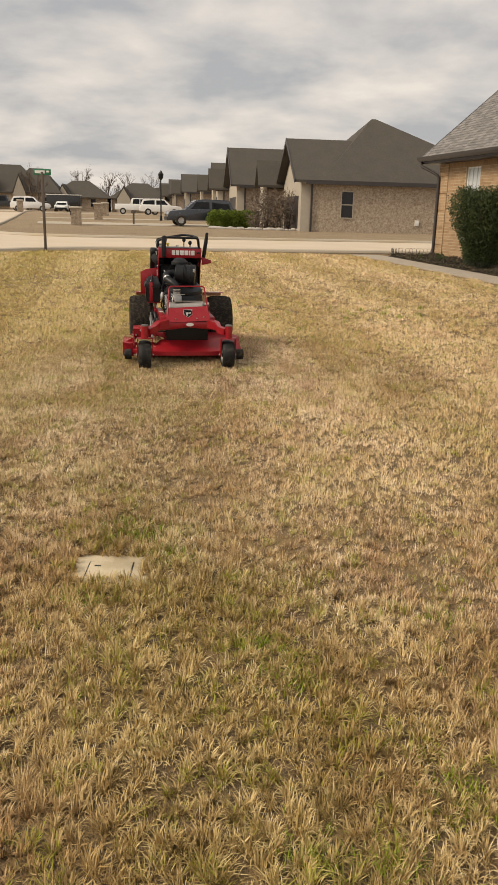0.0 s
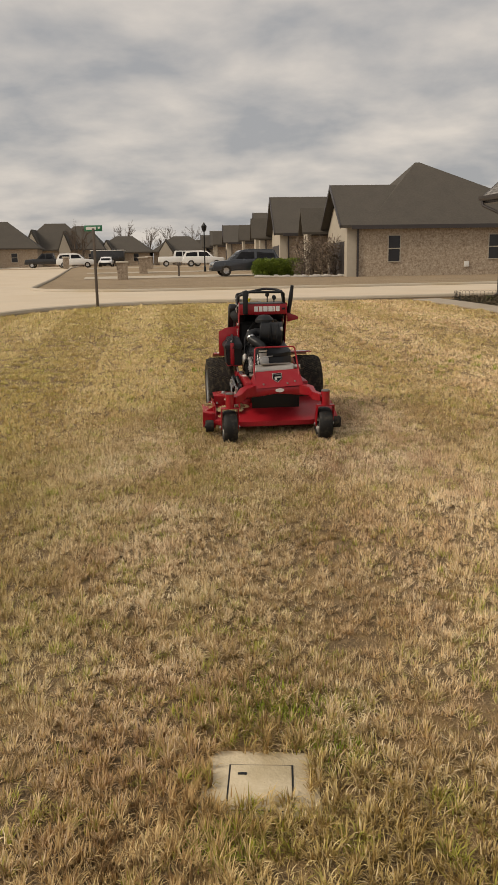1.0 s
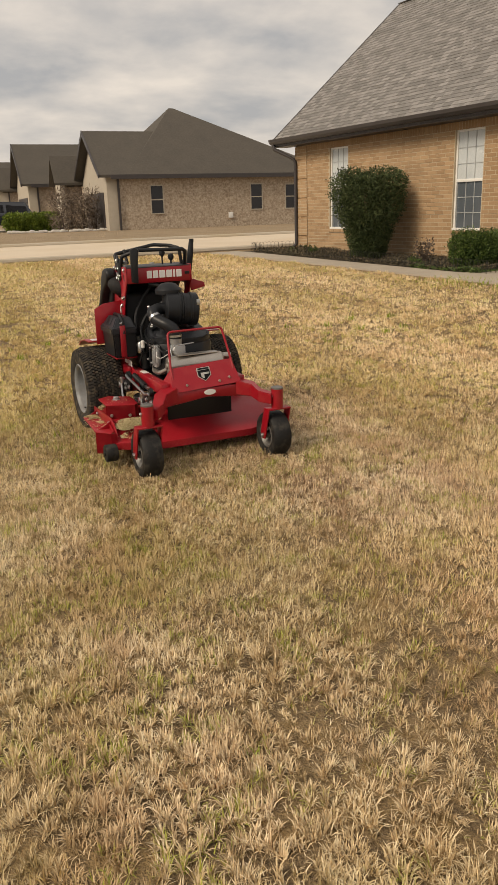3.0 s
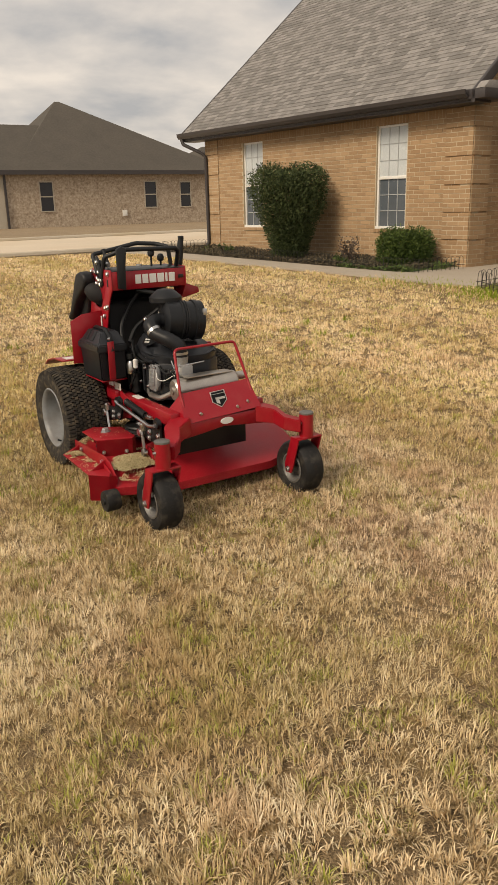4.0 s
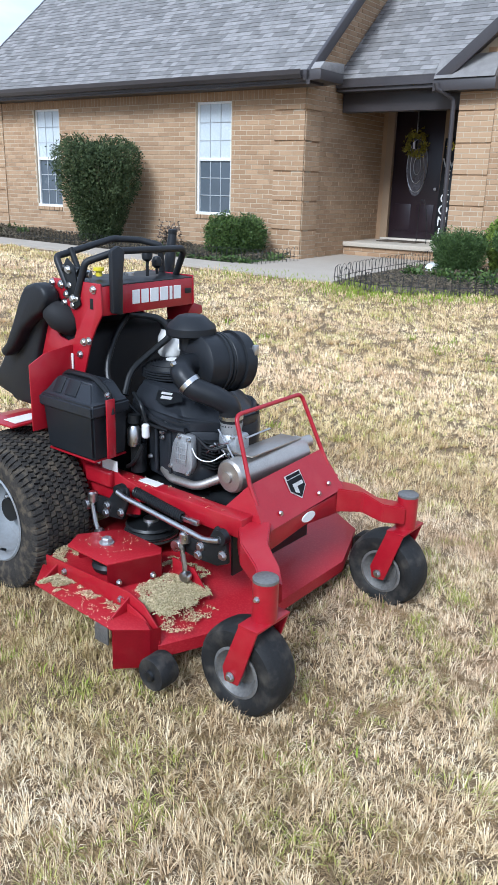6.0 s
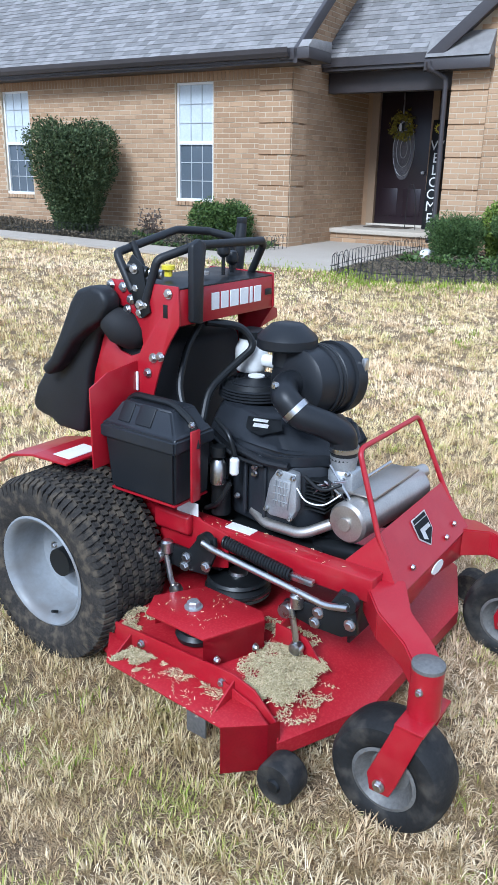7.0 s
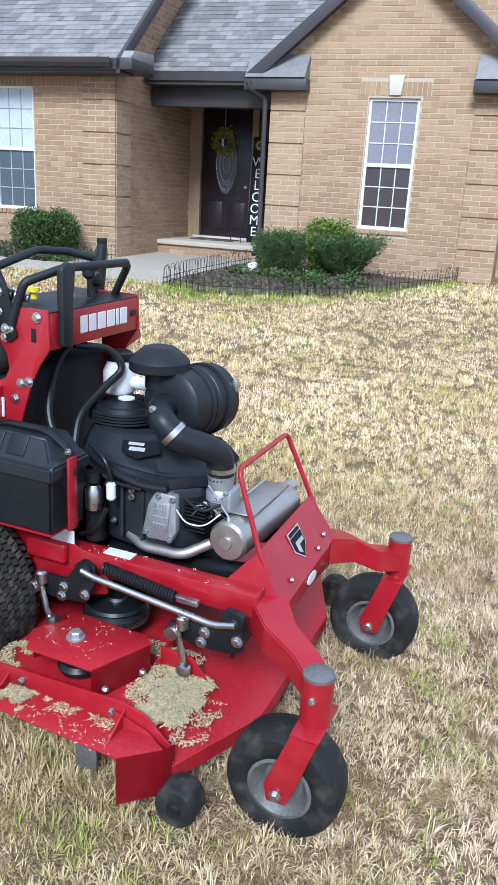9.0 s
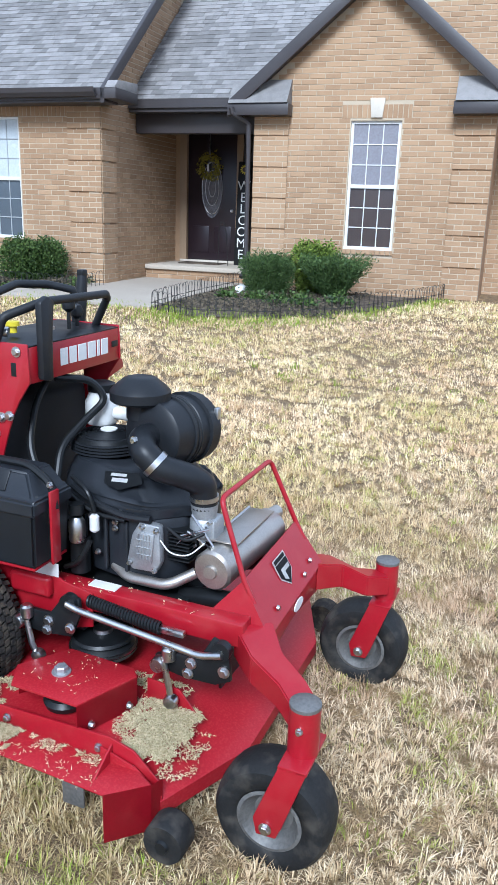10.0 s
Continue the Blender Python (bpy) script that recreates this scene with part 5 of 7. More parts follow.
    part("snorkel", lathe([(0.046, 0.90), (0.046, 0.975)], (-0.05, 0.635, 0), "z", 28), PLASTIC, mower)
    part("rain_cap", lathe([(0.05, 0.948), (0.083, 0.949), (0.089, 0.955), (0.089, 0.980), (0.083, 0.988), (0.048, 1.018), (0.028, 1.023), (0.0005, 1.023)], (-0.05, 0.64, 0), "z", 40), PLASTIC, mower, "black domed rain cap")
    # carburettor cluster
    part("carburettor", lathe([(0.042, 0.60), (0.042, 0.64), (0.035, 0.65), (0.04, 0.69)], (-0.100, 0.405, 0), "z", 20), CASTING, mower, "cast carburettor")
    part("carburettor_bowl", box(-0.125, -0.05, 0.36, 0.43, 0.58, 0.65, 0.012), CASTING, mower)
    for p, q in (((-0.16, 0.36, 0.64), (-0.16, 0.46, 0.60)), ((-0.14, 0.31, 0.66), (-0.02, 0.30, 0.67)), ((-0.15, 0.42, 0.67), (-0.15, 0.34, 0.57))):
        part("linkage", tube([p, q], 0.0035, 8), STEEL, mower)
    # muffler with strap top and outlet
    m0, m1 = Vector((-0.190, 0.340, 0.528)), Vector((0.175, 0.305, 0.540))
    mp = [(0.0, 0.03), (0.005, 0.052), (0.03, 0.059), (0.97, 0.059), (0.995, 0.052), (1.0, 0.03)]
    bm = bmesh.new(); rings(bm, [m0.lerp(m1, t) for t, r in mp], [r for t, r in mp], 36)
    mu = part("muffler", bm, MUFFLER, mower, "brushed steel muffler", 30)
    part("muffler_bracket", prism([(0.285, 0.594), (0.375, 0.590), (0.375, 0.596), (0.285, 0.600)], -0.13, 0.15, "x", 0.001), MUFFLER, mu, "pale bracket plate")
    part("muffler_boss", lathe([(0.02, -0.188), (0.018, -0.196)], (-0.004, 0.340, 0.528), "x", 20), MUFFLER, mu)
    part("outlet", tube([(0.17, 0.32, 0.56), (0.235, 0.305, 0.565)], 0.022, 18), MUFFLER, mu)
    part("exhaust_pipe", bent([(-0.17, 0.66, 0.475), (-0.195, 0.60, 0.458), (-0.20, 0.47, 0.462), (-0.16, 0.40, 0.50)], 0.016, 14), MUFFLER, mower, "steel exhaust pipe")
    # fuel filter, solenoid and hoses
    part("fuel_filter", lathe([(0.009, 0), (0.014, 0.006), (0.014, 0.046), (0.009, 0.052)], (-0.235, 0.685, 0.60), "z", 18), TANK, mower, "small white fuel filter")
    part("solenoid", lathe([(0.022, 0), (0.024, 0.01), (0.024, 0.06), (0.016, 0.075)], (-0.235, 0.745, 0.56), "z", 20), STEEL, mower)
    part("solenoid_cap", lathe([(0.022, 0), (0.022, 0.03)], (-0.235, 0.745, 0.645), "z", 20), BLACKSTEEL, mower)
    for pts, r in (([(-0.235, 0.685, 0.66), (-0.24, 0.70, 0.72), (-0.20, 0.78, 0.74)], 0.007), ([(-0.22, 0.86, 0.70), (-0.20, 0.93, 0.80), (-0.12, 0.96, 0.92), (-0.05, 0.95, 1.0)], 0.011),
                   ([(-0.19, 0.84, 0.72), (-0.14, 0.86, 0.80), (-0.05, 0.84, 0.86), (0.02, 0.80, 0.92), (0.0, 0.84, 0.98), (-0.1, 0.90, 1.0)], 0.012), ([(-0.21, 0.60, 0.64), (-0.215, 0.70, 0.645), (-0.2, 0.82, 0.70)], 0.006),
                   ([(-0.20, 0.47, 0.64), (-0.19, 0.42, 0.60), (-0.15, 0.38, 0.62)], 0.005), ([(-0.235, 0.70, 0.57), (-0.25, 0.73, 0.50), (-0.22, 0.80, 0.46)], 0.008)):
        part("hose", tube(smooth_path(pts, 6, 0.45), r, 10), BLACKSTEEL, mower, "black hose")
    part("starter", tube([(-0.2, 0.76, 0.45), (-0.2, 0.76, 0.56)], 0.03, 18), BLACKSTEEL, mower)
    part("oil_bottle", lathe([(0.045, 0.83), (0.052, 0.84), (0.052, 0.90), (0.04, 0.925), (0.04, 0.935)], (0.06, 0.845, 0), "z", 24), TANK, mower, "white plastic fluid bottle")
    part("bottle_cap", lathe([(0.043, 0.935), (0.043, 0.958), (0.03, 0.964)], (0.06, 0.845, 0), "z", 24), BLACKSTEEL, mower)
    part("bottle_neck", tube([(0.06, 0.80, 0.87), (0.08, 0.73, 0.86)], 0.02, 14), TANK, mower)


def build_tower():
    # side plates, cut out behind for the bolster roll
    T = [(1.153, 1.092), (1.130, 1.122), (0.866, 1.122), (0.862, 1.015), (0.899, 0.962), (0.925, 0.915), (0.948, 0.853), (0.972, 0.78), (1.0, 0.56), (1.25, 0.56), (1.25, 0.64), (1.214, 0.827), (1.165, 0.955), (1.135, 0.945), (1.098, 0.911), (1.055, 0.900), (1.019, 0.914), (1.005, 0.944), (1.010, 0.985), (1.034, 1.023), (1.071, 1.043), (1.115, 1.055)]
    for x in (-0.262, 0.203):
        part("tower_side", plate(T, x - 0.004, x + 0.004, "x", 0.003), RED, mower)
    dash = part("dash", box(-0.258, 0.199, 0.866, 0.876, 1.010, 1.112, 0.003), RED, mower, "red dash panel with pale lettering bars")
    part("dash_top", prism([(0.868, 1.110), (1.10, 1.116), (1.10, 1.122), (0.868, 1.116)], -0.258, 0.199, "x", 0.001), BLACKSTEEL, mower, "black control panel top")
    part("dash_back", box(-0.258, 0.199, 1.09, 1.10, 1.06, 1.116, 0.002), RED, mower)
    # six pale blocks stand for the maker's lettering
    x = -0.118
    for w in (0.036, 0.036, 0.042, 0.042, 0.014, 0.038):
        part("lettering_block", box(x, x + w, 0.8635, 0.8665, 1.040, 1.090, 0.001, 1), DECAL, dash, "pale lettering block")
        x += w + 0.0085
    part("indicator", box(0.155, 0.19, 0.863, 0.867, 1.055, 1.075, 0.002), BLACKSTEEL, dash)
    part("tank_back", box(-0.25, 0.195, 0.985, 1.15, 0.57, 0.93, 0.03, 3), MATTE, mower, "black fuel tank in the tower")
    # side bolts
    for y, z in ((1.125, 1.105), (1.075, 1.103), (1.045, 1.07), (1.02, 1.105), (0.985, 1.06), (1.01, 1.035), (0.962, 0.908), (0.935, 0.915), (1.06, 1.04), (0.90, 1.10), (0.985, 0.86)):
        bolt(mower, (-0.267, y, z), "x", 0.011)
    part("slot", box(-0.2675, -0.264, 0.905, 0.922, 1.03, 1.068, 0.001), BLACKSTEEL, mower)
    # thigh pad behind the tower with a rolled wing
    pad = [(1.140, 1.094), (1.200, 1.082), (1.226, 1.050), (1.277, 0.960), (1.332, 0.866), (1.371, 0.833), (1.437, 0.793), (1.481, 0.738), (1.508, 0.678), (1.492, 0.650), (1.405, 0.632), (1.388, 0.615), (1.262, 0.615), (1.222, 0.83), (1.172, 0.955), (1.120, 0.985), (1.090, 1.030), (1.095, 1.075)]
    part("thigh_pad", prism(pad, -0.288, 0.228, "x", 0.016, seg=3), VINYL, mower, "black vinyl thigh pad", 60)
    bm = bmesh.new()
    rings(bm, [(-0.310, 1.120, 1.030), (-0.300, 1.105, 1.015), (-0.280, 1.085, 0.990), (-0.245, 1.068, 0.972), (-0.215, 1.055, 0.965), (-0.195, 1.048, 0.962)], [0.014, 0.040, 0.054, 0.058, 0.050, 0.02], 24)
    part("pad_roll", bm, MATTE, mower, "rounded black bolster roll", 80)
    wing = [(1.075, 1.072), (1.095, 1.098), (1.140, 1.108), (1.200, 1.090), (1.230, 1.052), (1.283, 0.955), (1.338, 0.866), (1.385, 0.826), (1.360, 0.800), (1.295, 0.850), (1.230, 0.930), (1.165, 0.975), (1.110, 1.005), (1.080, 1.040)]
    part("pad_wing", prism(wing, -0.342, -0.275, "x", 0.016, seg=4), VINYL, mower, "rounded black pad wing", 80)
    part("wing_flange", plate([(-0.459, 0.60), (-0.459, 0.842), (-0.39, 0.876), (-0.266, 0.890), (-0.266, 0.60)], 1.028, 1.034, "y", 0.002), RED, mower)
    part("wing_flange", plate([(0.33, 0.955), (0.325, 0.985), (0.219, 1.02), (0.219, 0.93)], 0.93, 0.936, "y", 0.002), RED, mower)
    part("reflector", box(-0.275, -0.268, 1.022, 1.034, 0.80, 0.858, 0.002), DECAL, mower, "white and orange tube tag")
    # handle bars
    part("handle_bar", bent([(-0.270, 1.035, 1.095), (-0.266, 1.100, 1.198), (0.02, 1.118, 1.250), (0.125, 1.075, 1.243), (0.178, 1.02, 1.225), (0.198, 1.03, 1.115)], 0.0125, 14, 4, 0.14), VINYL, mower, "black foam-covered handle bar")
    part("handle_bar", bent([(-0.270, 0.985, 1.07), (-0.262, 0.945, 1.190), (-0.17, 0.880, 1.228), (0.150, 0.880, 1.224), (0.176, 0.892, 1.208), (0.190, 0.950, 1.112)], 0.0125, 14, 4, 0.14), VINYL, mower, "black foam-covered handle bar")
    part("bar_bracket", plate([(0.965, 1.04), (0.99, 1.17), (1.03, 1.20), (1.055, 1.16), (1.025, 1.05), (0.995, 1.02)], -0.276, -0.268, "x", 0.003), BLACKSTEEL, mower, "black bar bracket")
    for y, z in ((1.0, 1.06), (1.02, 1.16)):
        bolt(mower, (-0.277, y, z), "x", 0.011)
    part("bar_brace", tube([(-0.2, 1.10, 1.225), (-0.19, 1.06, 1.13)], 0.011, 12), VINYL, mower)
    part("pad_strap", prism([(-0.232, 1.02), (-0.185, 1.01), (-0.182, 1.14), (-0.17, 1.235), (-0.20, 1.25), (-0.232, 1.235)], 0.838, 0.862, "y", 0.008), VINYL, mower, "black grip pad over the dash edge")
    lv = part("control_lever", tube([(0.255, 1.07, 1.00), (0.268, 1.066, 1.10), (0.280, 1.064, 1.18), (0.290, 1.062, 1.262)], [0.020, 0.022, 0.022, 0.017], 16), PLASTIC, mower, "thick black control lever")
    part("lever_top", box(0.276, 0.306, 1.05, 1.075, 1.258, 1.282, 0.004), BLACKSTEEL, lv)
    part("lever_bracket", box(0.203, 0.275, 1.045, 1.09, 0.985, 1.005, 0.003), BLACKSTEEL, lv)
    for x, y, z in ((0.02, 0.93, 1.20), (0.09, 0.95, 1.17)):
        part("joystick", tube([(x, y, 1.125), (x, y, z)], 0.006, 10), BLACKSTEEL, mower)
        part("knob", lathe([(0.008, -0.022), (0.019, -0.012), (0.021, 0.004), (0.014, 0.02), (0.003, 0.024)], (x, y, z), "z", 20), PLASTIC, mower, "black knob")
    part("throttle_knob", lathe([(0.012, 1.13), (0.012, 1.148), (0.02, 1.15), (0.02, 1.162)], (-0.155, 1.0, 0), "z", 18), YELLOW, mower, "yellow push knob")
    part("key_switch", lathe([(0.016, 1.13), (0.016, 1.14)], (-0.05, 0.95, 0), "z", 18), STEEL, mower)
    part("grip", tube([(-0.275, 1.045, 1.165), (-0.255, 0.99, 1.15)], 0.016, 14), BLACKSTEEL, mower)
    part("grip_end", tube([(-0.25, 0.985, 1.15), (-0.235, 0.95, 1.145)], 0.014, 14), STEEL, mower)


def build_toolbox():
    # battery box: tapered body, flanged lid, red hold-down strap
    bm = bmesh.new()
    def loop(x0, x1, y0, y1, z):
        return [bm.verts.new(c) for c in ((x0, y0, z), (x1, y0, z), (x1, y1, z), (x0, y1, z))]
    A, B = loop(-0.405, -0.255, 0.765, 1.015, 0.535), loop(-0.415, -0.255, 0.755, 1.025, 0.70)
    bm.faces.new(A[::-1]); bm.faces.new(B)
    for i in range(4):
        bm.faces.new((A[i], A[(i + 1) % 4], B[(i + 1) % 4], B[i]))
    bmesh.ops.bevel(bm, geom=bm.edges[:], offset=0.008, segments=2, affect="EDGES")
    body = part("battery_box", bm, PLASTIC, mower, "black plastic battery box")
    bm = bmesh.new()
    Ls = [loop(-0.425, -0.25, 0.745, 1.035, 0.695), loop(-0.425, -0.25, 0.745, 1.035, 0.735), loop(-0.41, -0.26, 0.76, 1.02, 0.742), loop(-0.375, -0.275, 0.80, 0.985, 0.80)]
    bm.faces.new(Ls[0][::-1]); bm.faces.new(Ls[-1])
    for a, b in zip(Ls, Ls[1:]):
        for i in range(4):
            bm.faces.new((a[i], a[(i + 1) % 4], b[(i + 1) % 4], b[i]))
    bmesh.ops.bevel(bm, geom=bm.edges[:], offset=0.006, segments=2, affect="EDGES")
    lid = part("lid", bm, SHROUD, body, "black lid with a raised middle")
    for y0, y1 in ((0.93, 0.975), (0.85, 0.91)):
        part("lid_rib", prism([(-0.408, 0.752), (-0.38, 0.798), (-0.376, 0.802), (-0.376, 0.792), (-0.402, 0.748)], y0, y1, "y", 0.002), PLASTIC, lid)
    part("strap", tube(smooth_path([(-0.33, 1.04, 0.72), (-0.335, 0.985, 0.81), (-0.34, 0.82, 0.812), (-0.345, 0.745, 0.77), (-0.345, 0.735, 0.70)], 4), 0.011, 8), BLACKSTEEL, body, "black hold-down strap")
    part("hold_down", box(-0.372, -0.335, 0.728, 0.736, 0.545, 0.755, 0.002), RED, body, "red hold-down bar")
    bolt(body, (-0.355, 0.74, 0.77), "x", 0.007)
    part("battery_shelf", box(-0.398, -0.25, 0.772, 1.02, 0.526, 0.533, 0.001), RED, mower)


for s in (-1, 1):
    rear_wheel(s)
    caster(s)
build_deck()
build_frame()
build_engine()
build_tower()
build_toolbox()
build_clippings()

# ---- porch, beds, walk ----
LEAF = make("dark_evergreen_leaf", (0.085, 0.112, 0.046), (0.030, 0.046, 0.018), 0.62, scale=3, fine=20, bump=0.0, island=1.0)
LEAF2 = make("light_evergreen_leaf", (0.085, 0.13, 0.032), (0.030, 0.055, 0.015), 0.5, scale=3, fine=20, bump=0.0, island=1.0)
LEAF3 = make("bright_evergreen_leaf", (0.20, 0.27, 0.045), (0.08, 0.12, 0.02), 0.5, scale=3, fine=20, bump=0.0, island=1.0)
LEAF4 = make("fine_juniper_leaf", (0.095, 0.145, 0.045), (0.04, 0.072, 0.022), 0.55, scale=3, fine=20, bump=0.0, island=1.0)
for m_ in (LEAF, LEAF2, LEAF3, LEAF4):
    m_.node_tree.nodes["Principled BSDF"].inputs["Specular IOR Level"].default_value = 0.2
TWIG = make("bare_brown_twig", (0.13, 0.095, 0.070), (0.075, 0.055, 0.042), 0.9, scale=4, fine=40, bump=0.2)
WIRE = make("black_border_wire", (0.018, 0.018, 0.018), (0.010, 0.010, 0.010), 0.45, scale=20, fine=80, bump=0.0)
FLOWER = make("yellow_dried_flowers", (0.34, 0.28, 0.03), (0.16, 0.15, 0.02), 0.8, scale=12, fine=60, bump=0.2, island=0.9)


def sheet(name, outline_rows, mat, lift, label, category, thick=0.0):
    """A sheet in the house's plan that follows the ground: rows of (x, y) points of equal number."""
    bm = bmesh.new()
    rows = []
    for row in outline_rows:
        r = []
        for s, k in row:
            p = HOUSE @ Vector((s, k, 0))
            r.append(bm.verts.new((p.x, p.y, ground_z(p.x, p.y) + lift)))
        rows.append(r)
    for a, b in zip(rows, rows[1:]):
        for i in range(len(a) - 1):
            bm.faces.new((a[i], a[i + 1], b[i + 1], b[i]))
    bmesh.ops.recalc_face_normals(bm, faces=bm.faces[:])
    for f in bm.faces:
        if f.normal.z < 0:
            f.normal_flip()
    if thick:
        bmesh.ops.solidify(bm, geom=bm.faces[:], thickness=thick)
    ob = new(name, mesh_of(name, bm, mat, 0))
    return tagged(ob, label, category, kind="structure")


def span(a, b, n):
    return [a + (b - a) * i / n for i in range(n + 1)]


for s0 in span(-7.0, 2.0, 6)[:-1]:
    sheet("pavement", [[(s, -2.35) for s in span(s0, s0 + 1.49, 3)], [(s, -1.5) for s in span(s0, s0 + 1.49, 3)]], WALK, 0.03, "pale concrete garden walk slab", "walk", 0.08)
sheet("pavement", [[(s, k) for s in span(2.01, 4.42, 4)] for k in (-2.4, -1.5, -0.6, 0.4, 1.64)], WALK, 0.032, "pale concrete pad before the porch", "walk", 0.08)


def bed(name, rows):
    sheet(name, rows, MULCH, 0.012, "dark mulched planting bed along the brick wall", "bed")


COVER = make("dark_dead_ground_cover", (0.115, 0.090, 0.055), (0.030, 0.026, 0.016), 0.9, scale=5, fine=30, bump=0.0, island=1.0)


def ground_cover(label, n, s0, s1, k0, k1, high, mat, seed):
    """Low matted leaves and stalks over a bed, in uneven clumps."""
    r = random.Random(seed)
    V, F = [], []
    while len(F) < n:
        a, k = r.uniform(s0, s1), r.uniform(k0, k1)
        clump = 0.5 + 0.5 * math.sin(2.9 * a + seed) * math.sin(5.3 * k + 1.7 * a)
        if r.random() > 0.25 + clump:
            continue
        q = HOUSE @ Vector((a, k, 0))
        c = Vector((q.x, q.y, ground_z(q.x, q.y) + 0.012 + high * (0.3 + 0.7 * clump) * r.random()))
        d = Vector((r.gauss(0, 1), r.gauss(0, 1), r.uniform(0.0, 1.2))).normalized()
        w = d.orthogonal().normalized() * r.uniform(0.006, 0.016)
        e = c + d * r.uniform(0.04, 0.09)
        i = len(V)
        V += [tuple(c), tuple(c.lerp(e, 0.5) + w), tuple(e), tuple(c.lerp(e, 0.5) - w)]
        F.append((i, i + 1, i + 2, i + 3))
    me = bpy.data.meshes.new("ground_cover")
    me.from_pydata(V, [], F)
    me.materials.append(mat)
    tagged(new("ground_cover", me), label, "ground cover", kind="stuff")


bed("ground_bed", [[(s, k) for s in span(-6.9, 1.99, 14)] for k in (-1.48, -1.0, -0.5, 0.05)])
bed("ground_bed", [[(2.0 + 0.0, k), (2.4, k)] for k in (-1.48, -0.8, 0.0)])
ground_cover("matted dark dead ground cover in the front bed", 17000, -6.3, 2.2, -1.46, -0.02, 0.15, COVER, 5)
ground_cover("low dark green ground cover in the front bed", 4000, 0.4, 2.35, -1.5, -0.3, 0.12, LEAF2, 8)
ground_cover("matted dead leaves in the porch bed", 4500, 4.55, 6.9, -2.2, 1.0, 0.06, COVER, 11)
bed("ground_bed", [[(4.46, 1.15), (4.46, -0.6), (4.5, -2.4)], [(5.1, 1.15), (5.1, -0.6), (5.2, -2.7)], [(6.0, 1.15), (6.0, -0.6), (6.1, -2.4)], [(6.9, 1.15), (6.9, 0.0), (7.0, -1.6)], [(7.7, 1.15), (7.7, 0.6), (7.7, -0.1)], [(8.2, 1.15), (8.15, 1.13), (8.0, 1.1)]])

porch = part("porch", box(2.4, 4.7, 1.66, 3.06, 0.0, 0.395), MORTAR, house, "brick porch step", 0)
lay(porch, "brick", brick_cells(2.41, 4.69, 0.06, 0.40, []), pose(0, 1.65, 0), BRICK, 0.05, lambda u, v: True, rng)
part("porch_slab", box(2.405, 4.695, 1.60, 3.05, 0.40, 0.48, 0.006), CONCRETE, porch, "concrete porch top")

door = part("door", box(2.68, 3.72, 3.06, 3.11, 0.53, 2.95, 0.004), DOORPAINT, house, "dark plum panelled front door with oval glass")
part("door_frame", wall_core(2.52, 3.86, 0.49, 3.1, [(2.67, 3.73, 0.52, 2.96)], 2.99, 3.12), SAND, door, "sand-coloured door frame", 0)
part("sidelight", box(3.87, 4.62, 3.0, 3.1, 0.5, 3.1, 0.004), FASCIA, door)
part("threshold", box(2.55, 3.84, 2.95, 3.06, 0.482, 0.525, 0.004), STONE, door)
OVAL = make("leaded_oval_glass", (0.20, 0.20, 0.22), (0.05, 0.045, 0.05), 0.15, scale=14, fine=60, bump=0.3)
bm = lathe([(0.5, 0.0), (0.5, -0.012)], (0, 0, 0), "y", 40)
for v in bm.verts:
    v.co = Vector((3.2 + v.co.x * 0.42, 3.058 + v.co.y, 1.93 + v.co.z * 1.15))
part("oval_glass", bm, OVAL, door, "leaded oval glass")
for k in (0.36, 0.24, 0.12):
    pts = [(3.2 + k * 0.8 * math.cos(t * 0.2618) * 0.75, 3.043, 1.93 + 0.5 * k / 0.36 * math.sin(t * 0.2618)) for t in range(25)]
    part("leading", tube(pts, 0.006, 6), STEEL, door)
for z0, z1 in ((0.68, 1.2),):
    for x0, x1 in ((2.78, 3.14), (3.26, 3.62)):
        part("door_panel", box(x0, x1, 3.05, 3.065, z0, z1, 0.008), DOORPAINT, door)
part("door_handle", lathe([(0.03, 0), (0.03, -0.02), (0.018, -0.05), (0.03, -0.07)], (3.64, 3.06, 1.5), "y", 16), STEEL, door, "steel door knob")
part("soldier_band", box(2.4, 4.7, 3.0, 3.05, 3.1, 3.3), FASCIA, house, smooth=0)


def build_wreath():
    w = thing("wreath", HOUSE @ pose(3.16, 3.0, 2.33), "yellow dried-flower wreath with a dark bow hanging on the door", "wreath")
    r = random.Random(3)
    bm = bmesh.new()
    for _ in range(520):
        a, rr = r.uniform(0, 6.283), r.gauss(0.19, 0.045)
        p = Vector((rr * math.cos(a), r.uniform(-0.06, 0.02), rr * math.sin(a)))
        q = Vector((r.gauss(0, 1), r.gauss(0, 1), r.gauss(0, 1))).normalized()
        s = q.orthogonal().normalized() * r.uniform(0.012, 0.024)
        e = q * r.uniform(0.03, 0.06)
        bm.faces.new([bm.verts.new(c) for c in (p - s, p + s, p + e)])
    part("ring", bm, FLOWER, w, smooth=0)
    part("bow", prism([(-0.09, 0.06), (-0.01, 0.02), (0.07, 0.07), (0.05, -0.02), (0.06, -0.10), (0.0, -0.03), (-0.06, -0.10), (-0.04, -0.02)], -0.09, -0.06, "y", 0.006), BLACKSTEEL, w, "dark ribbon bow")
    part("bow_loop", prism([(-0.03, 0.02), (0.0, 0.06), (0.02, 0.02), (0.02, -0.09), (-0.02, -0.09)], -0.1, -0.088, "y", 0.003), DECAL, w, "pale ribbon tail")
